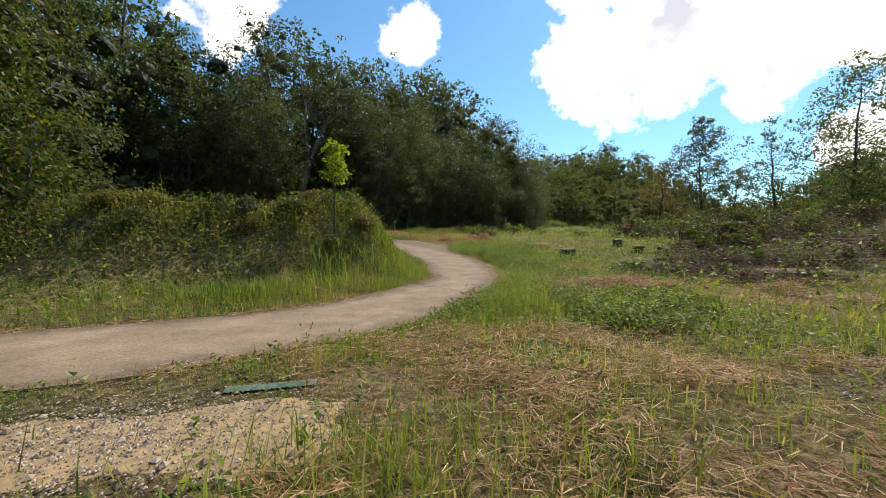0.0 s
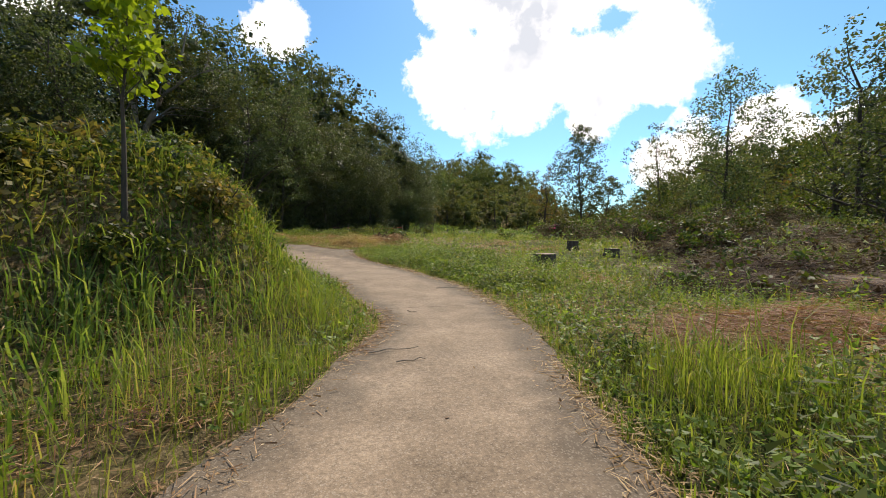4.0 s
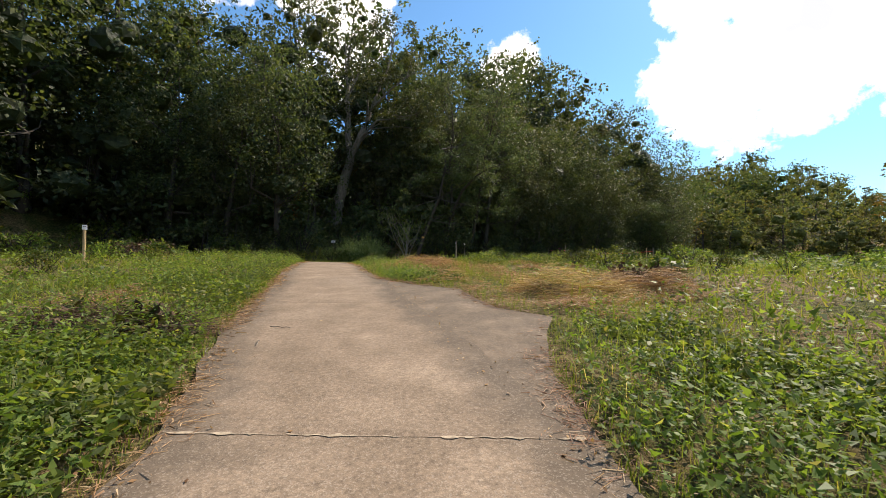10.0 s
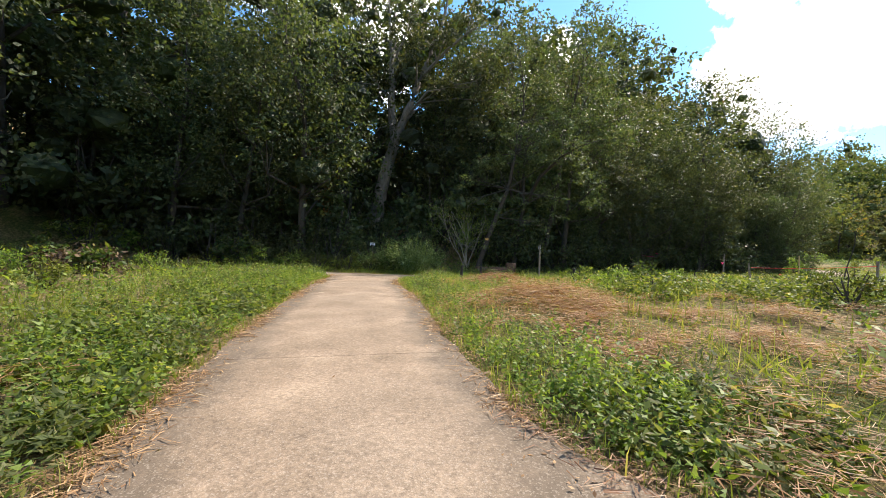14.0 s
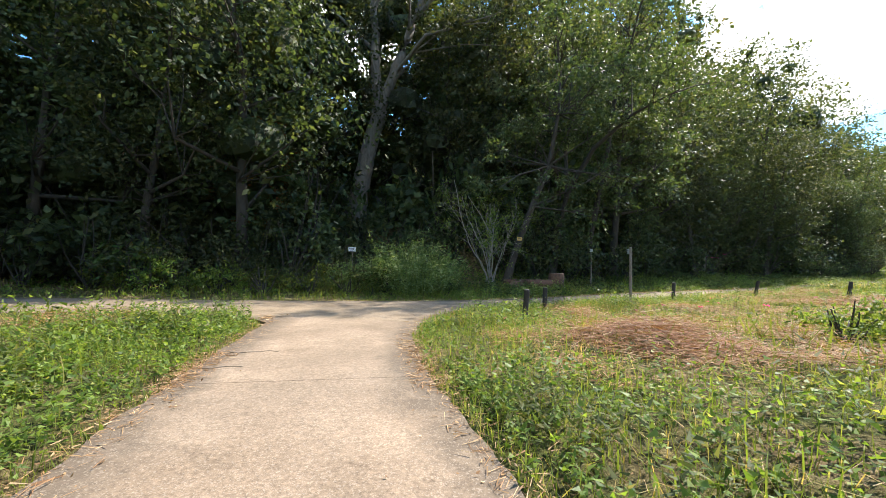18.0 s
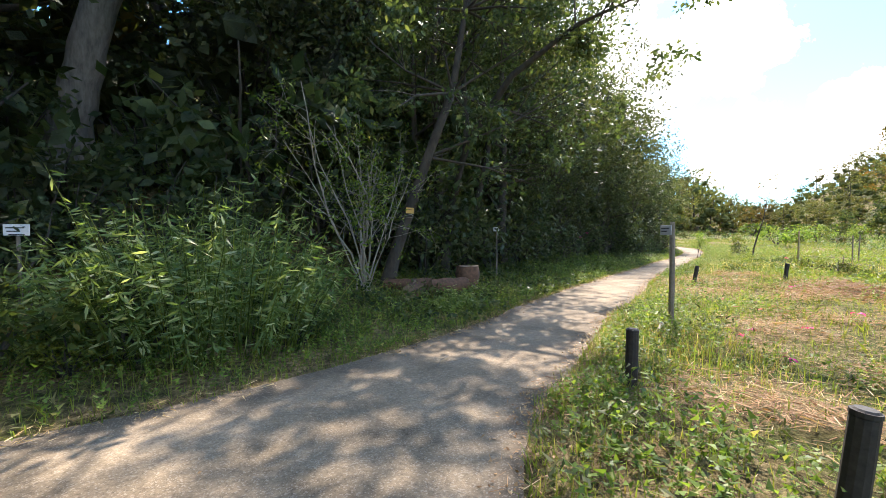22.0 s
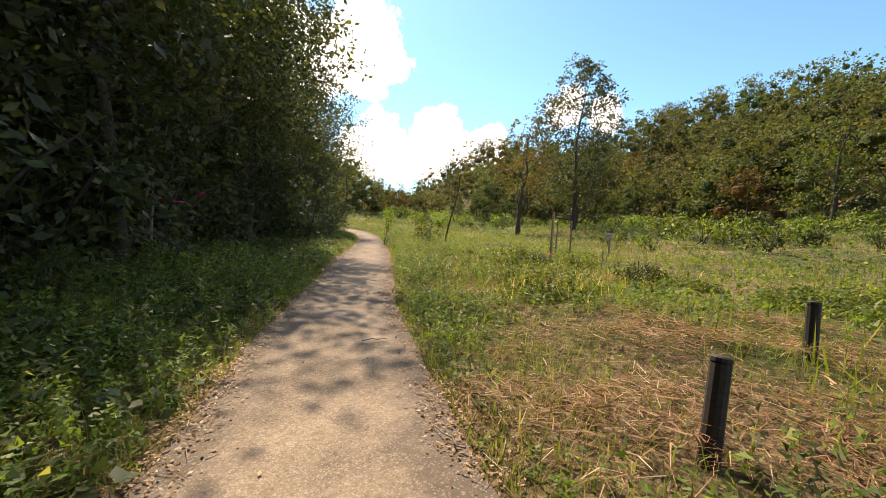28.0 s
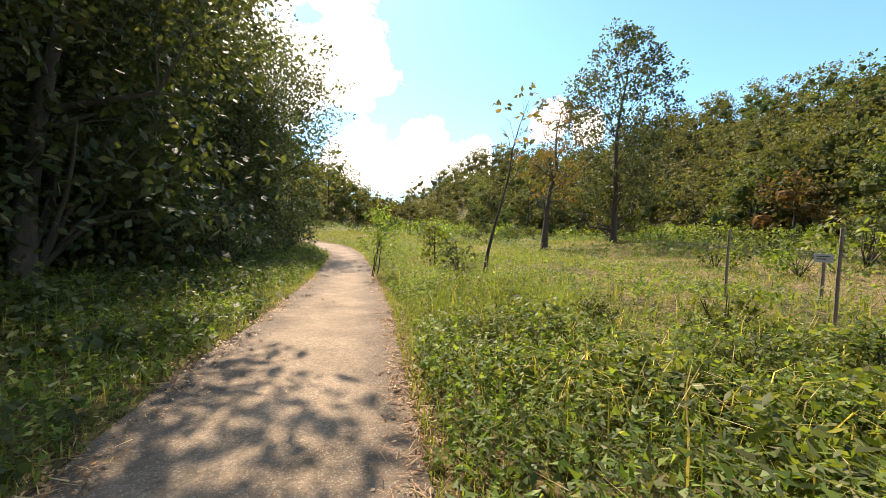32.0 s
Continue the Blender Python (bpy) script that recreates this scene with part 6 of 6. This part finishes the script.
def leaning_tree():
    rng = np.random.default_rng(78)
    x, y = -10.0, 51.9
    ob = tagged(new("leaning_tree"), "leaning grey-brown tree with a small ochre plate on its trunk", "tree")
    ob.location = (x, y, level(x, y))
    p = np.array([(0, 0, -0.3), (0.3, 0, 0.8), (0.7, 0, 2.0), (1.2, 0.1, 3.4), (1.9, 0.2, 5.2), (2.3, 0.3, 7.5), (2.4, 0.4, 9.5)])
    wood, c = [tube(p, [0.24, 0.16, 0.145, 0.13, 0.11, 0.07, 0.03], 10)], []
    for k in range(26):
        i = rng.integers(3, 7)
        e = p[i] + rng.normal(size=3) * np.array([1.8, 1.6, 1.3]) + [0.3, 0, 0.4]
        mid = (p[i] + e) / 2 + rng.normal(size=3) * 0.25
        wood.append(tube([p[i], mid, e], [0.045, 0.028, 0.008], 5))
        for _ in range(3):
            e2 = e + rng.normal(size=3) * 0.7
            wood.append(tube([mid, (mid + e2) / 2 + rng.normal(size=3) * 0.12, e2], [0.015, 0.01, 0.004], 3))
            c.append(e2)
    v, f = joined(wood)
    part("trunk", np_mesh("trunk", v, f, BARK, True), ob)
    c = np.array(c)
    part("crown", lobes(rng, c[c[:, 2] > 3.2], np.full((c[:, 2] > 3.2).sum(), 0.5), 8000, 0.16, 0.5, FOREST_LEAF, "crown", 0.7), ob)
    board = part("plate", box_mesh("plate", 0.22, 0.012, 0.15, PLATE_OCHRE), ob, "small ochre notice plate")
    board.location, board.rotation_euler = (0.68, -0.16, 1.95), (0.0, 0.05, 0.25)
    bar = part("print_line", box_mesh("print_line", 0.13, 0.002, 0.014, INK, 0.0004), board)
    bar.location = (0, -0.0085, 0.02)


def overhanging_tree():
    """A tree of the wood's edge whose long bough reaches out over the path."""
    rng = np.random.default_rng(79)
    x, y = -8.0, 54.2
    ob = tagged(new("overhanging_tree"), "dark tree whose long leafy bough hangs over the path", "tree")
    ob.location = (x, y, level(x, y))
    spine = np.array([(0, 0, -0.3), (0.2, -0.2, 2.2), (0.7, -0.6, 4.4), (1.8, -1.6, 6.2), (3.2, -2.8, 7.2), (4.6, -4.0, 7.6)])
    wood, c = [tube(spine, [0.2, 0.16, 0.13, 0.1, 0.06, 0.02], 8), tube([(0.7, -0.6, 4.4), (0.6, -0.4, 7.0), (0.9, -0.2, 10.0)], [0.11, 0.08, 0.03], 7)], []
    for k in range(13):
        f = rng.uniform(3.4, 5.0)
        p = np.array([np.interp(f, np.arange(6), spine[:, i]) for i in range(3)])
        e = p + rng.normal(size=3) * np.array([1.0, 1.0, 0.7]) + [0.1, -0.1, 0.2]
        wood.append(tube([p, (p + e) / 2 + rng.normal(size=3) * 0.12, e], [0.03, 0.018, 0.006], 4))
        c.append(e)
    for k in range(12):
        e = np.array([0.8, -0.3, 8.6]) + rng.normal(size=3) * np.array([1.3, 1.3, 1.2])
        wood.append(tube([(0.65, -0.35, 7.4), (np.array([0.65, -0.35, 7.4]) + e) / 2 + rng.normal(size=3) * 0.15, e], [0.05, 0.03, 0.01], 4))
        c.append(e)
    v, f = joined(wood)
    part("trunk", np_mesh("trunk", v, f, BARK, True), ob)
    part("crown", lobes(rng, np.array(c), rng.uniform(0.45, 0.75, len(c)), 4200, 0.15, 0.55, FOREST_LEAF, "crown", 0.7), ob)


def bamboo_clump(x, y, seed, r, h, count, label):
    """Long narrow arching leaves on thin canes."""
    rng = np.random.default_rng(seed)
    ob = tagged(new("bamboo_grass"), label, "bamboo")
    ob.location = (x, y, level(x, y))
    canes, at, way = [], [], []
    for k in range(count):
        a, q = rng.uniform(0, 6.28), r * math.sqrt(rng.uniform(0, 1))
        hh = h * rng.uniform(0.55, 1.0) * (1.1 - 0.5 * (q / r) ** 2)
        base = np.array([math.cos(a) * q * 0.8, math.sin(a) * q * 0.8, -0.05])
        d = np.array([math.cos(a) * q / r * 0.45, math.sin(a) * q / r * 0.45, 1]) + rng.normal(size=3) * 0.08
        pts = np.array([base + d * hh * t + np.array([0, 0, -0.12 * hh * t * t]) for t in np.linspace(0, 1, 5)])
        canes.append(tube(pts, np.linspace(0.008, 0.003, 5), 4))
        m = 34
        s = rng.uniform(0.2, 1.0, m)
        p = np.stack([np.interp(s, np.linspace(0, 1, 5), pts[:, i]) for i in range(3)], 1)
        at.append(p)
        w = rng.normal(size=(m, 3))
        w[:, 2] = rng.uniform(-0.4, 0.5, m)
        way.append(unit(w))
    v, f = joined(canes)
    part("cane", np_mesh("cane", v, f, WEED_LEAF, True), ob)
    at = np.concatenate(at)
    v, f = leaves(rng, at, 0.15, 0.027, 0.35, 0.3, np.concatenate(way))
    part("foliage", np_mesh("foliage", v, f, BAMBOO_LEAF), ob)


BAMBOO_LEAF = leaf_material("bamboo_leaf", [(0, (0.09, 0.14, 0.045)), (0.7, (0.19, 0.26, 0.09)), (1, (0.4, 0.43, 0.25))], 0.5, 0.42, 0.4)
big_oak()
leaning_tree()
overhanging_tree()
stems(-10.5, 51.0, 91, 12, 5.0, 0.34, 0.028, BARK_PALE, "pale many-stemmed shrub with few leaves before the wood", 2600, 0.12, WEED_LEAF)
stems(12.5, 66.0, 92, 3, 2.2, 0.3, 0.02, BARK, "thin shrub at the path's end", 700, 0.12, WEED_LEAF, "thin_shrub")
bamboo_clump(-12.6, 47.1, 93, 1.7, 2.5, 330, "tall pale green bamboo grass clump beside the path")
bamboo_clump(-14.8, 47.0, 94, 1.3, 1.3, 90, "low bamboo grass beside the path")
bamboo_clump(-8.6, 49.6, 95, 0.6, 0.6, 30, "low bamboo grass beside the logs")
slender(40.2, 64.6, 17.0, 5.0, 0.2, 11000, 0.27, FOREST_LEAF, 101, "tall airy tree standing alone in the meadow", name="meadow_tree", trunk=0.2, boughs=52, bough=0.27)
slender(36.2, 69.0, 12.0, 3.6, 0.35, 2200, 0.22, RUST_LEAF, 102, "half-bare tree with rusty leaves in the meadow", name="meadow_tree", trunk=0.2, boughs=24, bough=0.3)
slender(33.0, 41.0, 10.5, 3.8, 0.25, 3600, 0.2, HILL_LEAF, 103, "thin half-bare tree at the foot of the hill", name="meadow_tree", boughs=24)
slender(36.5, 37.0, 14.0, 4.8, 0.15, 9000, 0.23, FOREST_LEAF, 104, "tall tree at the foot of the hill", name="meadow_tree", trunk=0.16, boughs=38, bough=0.32)
slender(46.0, 66.0, 9.0, 4.0, 0.1, 4500, 0.26, HILL_LEAF, 105, "broad tree at the foot of the hill", name="meadow_tree", trunk=0.16)
slender(14.6, 63.8, 5.6, 0.8, 0.6, 60, 0.2, RUST_LEAF, 106, "thin bare sapling leaning over the meadow", (0.14, 0.03), "bare_sapling", 0.045, 10, 0.4)
slender(16.8, 66.8, 1.7, 0.7, 0.1, 500, 0.13, WEED_LEAF, 107, "bright green sapling in the meadow", name="sapling", trunk=0.025, boughs=12, bough=0.4)
slender(14.6, 64.6, 1.2, 0.6, 0.1, 300, 0.13, FOREST_LEAF, 108, "dark green sapling in the meadow", name="sapling", trunk=0.025, boughs=12, bough=0.4)
slender(-3.3, 12.55, 3.0, 0.4, 0.62, 700, 0.13, LIME_LEAF, 109, "slim lime green sapling on the overgrown bank", name="sapling", trunk=0.03, boughs=14, bough=0.42)
slender(-12.6, 12.6, 4.6, 2.2, 0.2, 3000, 0.17, HILL_LEAF, 110, "small tree with drooping branches beside the bank", trunk=0.09, boughs=20, bough=0.36)
slender(-20.6, 48.8, 7.0, 2.4, 0.3, 2400, 0.17, RUST_LEAF, 111, "young tree with yellowing leaves at the wood's edge", trunk=0.09, boughs=22, bough=0.3)
slender(-11.5, 58.5, 12.0, 3.2, 0.35, 4200, 0.2, FOREST_LEAF, 112, "dark tree behind the leaning tree", trunk=0.18, boughs=26, bough=0.32)

# added tree: its high crown is there to throw shade on the junction
slender(-7.6, 56.4, 18.0, 2.9, 0.52, 3800, 0.18, FOREST_LEAF, 113, "tall slim tree added at the wood's edge to shade the junction", trunk=0.16, boughs=22, bough=0.36)

slender(34.5, 24.0, 13.5, 4.6, 0.06, 3000, 0.28, FOREST_LEAF, 114, "broad dark tree at the foot of the hill", name="meadow_tree", trunk=0.18, boughs=26, bough=0.34)
slender(38.0, 27.5, 15.0, 4.8, 0.08, 3000, 0.28, FOREST_LEAF, 115, "tall dark tree at the foot of the hill", name="meadow_tree", trunk=0.2, boughs=26, bough=0.34)

# second added tree, leaned so that its crown's shadow falls on the junction
slender(-6.4, 57.6, 18.0, 3.0, 0.56, 4400, 0.18, FOREST_LEAF, 116, "tall slim leaning tree added to cast shade on the junction", (0.185, -0.02), trunk=0.15, boughs=20, bough=0.38)


def build_scrub():
    """Rolling scrub between the meadow and the hill, and clumps in the field."""
    rng = np.random.default_rng(15)
    kinds = [bush_mesh(300 + k, 2.0, 1.5, 330, 0.22, (HILL_LEAF, WEED_LEAF, WEED_LEAF, HILL_LEAF)[k]) for k in range(4)]
    n, tries = 0, 0
    while n < 190 and tries < 6000:
        tries += 1
        x, y = rng.uniform(12, 95), rng.uniform(8, 125)
        far = float(away(LANE, x, y))
        if far < 11 or (inside(HILL, x, y) and float(away(HILL_EDGE, x, y)) > 7) or waves(x, y, 9.0, 3.3) < 0.15 - 0.012 * (far - 11):
            continue
        n += 1
        s = rng.uniform(0.6, 1.4) * (0.8 + 0.012 * far)
        bush("scrub_bush", "rounded green scrub bush in the meadow", kinds[rng.integers(0, 4)], stand(x, y, rng.uniform(0, 360), s), "shrub", "scrub of the meadow")
    clumps = [bush_mesh(320 + k, 0.75, 0.85, 700, 0.09, (WEED_LEAF, HILL_LEAF)[k % 2], narrow=0.35) for k in range(4)]
    for k, (x, y, s) in enumerate([(-2.6, 39.6, 1.1), (-1.6, 38.6, 1.2), (-3.6, 40.6, 0.9), (1.6, 36.2, 1.1), (2.6, 35.2, 1.2), (3.4, 36.4, 1.1), (1.9, 30.5, 0.6), (5.5, 33.0, 1.0), (-0.2, 42.5, 0.9), (3.2, 41.5, 1.2), (6.5, 38.5, 1.3),
                                   (1.7, 10.3, 0.45), (5.6, 56.9, 0.5), (6.6, 57.9, 0.5), (7.9, 58.6, 0.55), (9.2, 60.0, 0.55), (7.4, 57.2, 0.6), (9.0, 58.4, 0.6), (4.6, 55.4, 0.5), (3.4, 54.4, 0.4), (11.0, 61.6, 0.6), (10.6, 60.0, 0.7), (6.0, 55.8, 0.55), (7.4, 56.2, 0.8), (8.4, 55.4, 0.9), (9.6, 57.2, 0.8), (11.4, 58.4, 0.9), (7.5, 53.8, 0.9), (-3.2, 58.2, 0.9), (-1.4, 59.6, 1.0), (0.8, 61.2, 0.9), (-4.8, 56.2, 0.9), (2.6, 62.0, 0.9),
                                   (-14.4, 45.7, 1.3), (-15.6, 45.3, 1.4), (-17.0, 44.8, 1.4), (-18.6, 44.4, 1.5), (-13.2, 46.3, 1.4), (-20.5, 43.7, 1.5), (-11.4, 47.1, 0.9), (-13.6, 45.9, 0.7), (-16.2, 45.6, 0.8), (-17.8, 44.9, 0.8), (-19.6, 44.2, 0.9), (-21.5, 43.4, 0.9), (-15.0, 45.2, 0.5), (-4.2, 20.4, 0.5), (-3.7, 17.2, 1.7), (-4.7, 18.0, 1.8), (-3.0, 17.8, 1.1), (-3.4, 19.2, 0.9), (-16.5, 29.5, 1.0), (-14.5, 31.5, 0.9), (-13.0, 27.0, 0.9),
                                   (-17.0, 25.0, 1.2), (-12.0, 22.5, 0.9), (-18.5, 33.0, 1.2), (-9.5, 19.5, 1.0), (-5.5, 18.4, 0.9), (-16.0, 36.0, 0.9), (-19.0, 37.2, 1.1), (10.0, 30.0, 0.9), (8.2, 34.5, 1.0), (-22.0, 30.0, 1.6), (-21.0, 26.0, 1.7), (-24.5, 36.0, 1.6)]):
        bush("weed_clump", "clump of tall leafy weeds", clumps[k % 4], stand(x, y, k * 71 % 360, s), "weeds", "clumps of tall weeds")


build_scrub()


def build_gravel():
    rng = np.random.default_rng(46)
    n = 5600
    x = np.concatenate([rng.normal(-2.3, 1.0, n), rng.normal(4.0, 0.6, n // 5)])
    y = np.concatenate([rng.normal(2.5, 0.55, n), rng.normal(3.2, 0.5, n // 5)])
    keep = off_road(x, y) > 0.15
    x, y = x[keep], y[keep]
    n = len(x)
    r = rng.uniform(0.005, 0.015, n) * np.where(rng.uniform(size=n) < 0.04, 2.2, 1)
    shape = unit(np.array([(1, 0, 0), (0, 1, 0), (-1, 0, 0), (0, -1, 0), (0, 0, 1), (0, 0, -1)], float))
    v = shape[None] * r[:, None, None] * rng.uniform(0.6, 1.3, (n, 6, 3)) * np.array([1, 1, 0.7])
    a = rng.uniform(0, 6.28, n)
    c, s = np.cos(a)[:, None], np.sin(a)[:, None]
    v = np.stack([v[..., 0] * c - v[..., 1] * s, v[..., 0] * s + v[..., 1] * c, v[..., 2]], -1) + np.stack([x, y, land(x, y) + r * 0.3 + 0.012], 1)[:, None]
    i = np.arange(n)[:, None] * 6
    f = np.concatenate([i + [q] for q in ((0, 1, 4), (1, 2, 4), (2, 3, 4), (3, 0, 4), (1, 0, 5), (2, 1, 5), (3, 2, 5), (0, 3, 5))])
    stuff("gravel", "grey and white gravel on yellow earth", v.reshape(-1, 3), f, STONE, "gravel")
    gx, gy = np.meshgrid(np.linspace(-1, 1, 25), np.linspace(-1, 1, 13))
    px, py = -1.9 + gx * 1.9 + 0.25 * gy, 2.55 + gy * 0.75 + gx * 0.3
    edge = np.maximum(np.abs(gx), np.abs(gy))
    pz = land(px, py) + 0.014 - 0.06 * smooth(edge + 0.25 * waves(px, py, 0.5), 0.62, 1.0)
    i, j = np.meshgrid(np.arange(12), np.arange(24), indexing="ij")
    q = np.stack([i * 25 + j, i * 25 + j + 1, (i + 1) * 25 + j + 1, (i + 1) * 25 + j], -1).reshape(-1, 4)
    tagged(new("bare_earth", np_mesh("bare_earth", np.stack([px, py, pz], -1).reshape(-1, 3), q, EARTH, True)), "patch of bare yellow earth", "ground", kind="structure")
    # a scrap of ribbed netting half buried beside the lane
    n, m = 40, 5
    u, w = np.meshgrid(np.linspace(0, 0.75, n), np.linspace(0, 0.11, m), indexing="ij")
    px, py = -1.85 + u * 0.98 - w * 0.2, 3.42 + u * 0.2 + w
    pz = land(px, py) + 0.022 + 0.008 * np.sin(u * 150) + 0.02 * np.sin(w * 18)
    i, j = np.meshgrid(np.arange(n - 1), np.arange(m - 1), indexing="ij")
    q = np.stack([i * m + j, i * m + j + 1, (i + 1) * m + j + 1, (i + 1) * m + j], -1).reshape(-1, 4)
    tagged(new("netting", np_mesh("netting", np.stack([px, py, pz], -1).reshape(-1, 3), q, NET, True)), "scrap of ribbed green netting half buried in gravel", "netting")


build_gravel()


def build_bare_slope():
    """Dark turned earth below the brushwood heaps."""
    for cx, cy, rx, ry in ((21.0, 21.5, 9.0, 3.6), (29.0, 28.0, 7.0, 4.0), (12.5, 14.2, 4.5, 1.8)):
        gx, gy = np.meshgrid(np.linspace(-1, 1, 41), np.linspace(-1, 1, 25))
        px, py = cx + gx * rx + 0.4 * gy, cy + gy * ry + gx * 0.3 * rx
        edge = np.hypot(gx, gy)
        pz = land(px, py) + 0.07 - 0.3 * smooth(edge + 0.22 * waves(px, py, 1.1), 0.6, 1.0) + 0.05 * waves(px, py, 0.7, 4.0)
        i, j = np.meshgrid(np.arange(24), np.arange(40), indexing="ij")
        q = np.stack([i * 41 + j, i * 41 + j + 1, (i + 1) * 41 + j + 1, (i + 1) * 41 + j], -1).reshape(-1, 4)
        tagged(new("bare_earth", np_mesh("bare_earth", np.stack([px, py, pz], -1).reshape(-1, 3), q, EARTH_DARK, True)), "slope of dark brown turned earth", "ground", kind="structure")


build_bare_slope()


def twig(x, y, length, rz, r, seed, lift=0.03):
    rng = np.random.default_rng(seed)
    t = np.linspace(-0.5, 0.5, 6)
    p = np.stack([t * length, rng.normal(size=6) * 0.03 * length, np.abs(rng.normal(size=6)) * 0.012], 1)
    v, f = tube(p, np.linspace(r, r * 0.5, 6), 5)
    ob = tagged(new("twig", np_mesh("twig", v, f, WOOD_GREY, True)), "dry grey twig lying on the paving", "twig", "twigs on the paving")
    ob.matrix_world = pose(x, y, float(np.interp(y, HEIGHTS[:, 0], HEIGHTS[:, 1])) + lift, 0, 0, rz)


for k, (x, y, l, rz) in enumerate([(-0.45, 11.3, 0.55, 5), (-0.35, 10.9, 0.3, 10), (1.45, 15.3, 0.5, -10), (0.95, 19.6, 0.3, 80), (-2.9, 22.6, 0.25, -60), (-3.1, 23.3, 0.28, 10), (-3.2, 22.2, 0.3, -50), (1.0, 19.1, 0.3, 10),
                                   (-11.2, 37.6, 0.6, 20), (-11.0, 36.9, 0.4, 30), (-8.4, 37.9, 0.1, 60), (-9.6, 45.7, 0.5, 60), (-5.6, 49.6, 0.25, 10), (2.6, 57.6, 0.4, 40), (0.4, 55.4, 0.3, -30), (-0.9, 53.6, 0.35, 70), (0.6, 20.0, 0.2, 45), (0.2, 13.2, 0.15, 0)]):
    twig(x, y, l, rz, 0.007, 400 + k)


def branch(x0, y0, x1, y1, r):
    p = np.array([(x0, y0, level(x0, y0) + 0.1), ((x0 + x1) / 2 + 0.03, (y0 + y1) / 2, level((x0 + x1) / 2, (y0 + y1) / 2) + 0.13), (x1, y1, level(x1, y1) + 0.08)])
    tagged(new("branch", rounded_stick("branch", p, [r, r * 0.85, r * 0.6], BARK_PALE, 9, 0.002, 8)), "pale fallen branch lying in the grass", "branch")


branch(-5.72, 46.85, -6.15, 46.42, 0.035)


def fallen_leaves():
    rng = np.random.default_rng(47)
    c = resample(LANE, 0.3)
    n = 2600
    k = rng.integers(0, len(c), n)
    x, y = c[k, 0] + rng.normal(size=n) * 1.1, c[k, 1] + rng.normal(size=n) * 1.1
    d = off_road(x, y)
    keep = (d < -0.03) & (rng.uniform(size=n) < 0.06 + 0.9 * np.exp(d / 0.2) + 0.05 * (y > 42))
    x, y = x[keep], y[keep]
    v, f = leaves(rng, np.stack([x, y, np.interp(y, HEIGHTS[:, 0], HEIGHTS[:, 1]) + 0.026], 1), 0.038, 0.024, 0.9)
    stuff("fallen_leaves", "brown fallen leaves scattered on the paving", v, f, STRAW, "leaves")
    xs, ys = [], []
    for line, n, wide in ((CROSS_NEAR[8:21], 10000, 0.13), (CROSS_FAR[6:17], 8500, 0.13), (ROAD_LEFT[4:], 2600, 0.15), (ROAD_RIGHT[4:], 2600, 0.15)):
        c = resample(line, 0.2)
        k = rng.integers(0, len(c), n)
        xs.append(c[k, 0] + rng.normal(size=n) * wide)
        ys.append(c[k, 1] + rng.normal(size=n) * wide)
    x, y = np.concatenate(xs), np.concatenate(ys)
    keep = rng.uniform(size=len(x)) < 0.35 + 0.65 * (waves(x, y, 0.8, 3.0) > 0)
    x, y = x[keep], y[keep]
    z = np.maximum(np.interp(y, HEIGHTS[:, 0], HEIGHTS[:, 1]) + 0.012, np.where(off_road(x, y) > 0, land(x, y), -9)) + rng.uniform(0.004, 0.02, len(x))
    v, f = leaves(rng, np.stack([x, y, z], 1), 0.036, 0.02, 0.85)
    stuff("leaf_litter", "reddish brown leaf litter along the edges of the path", v, f, STRAW, "leaves")


fallen_leaves()
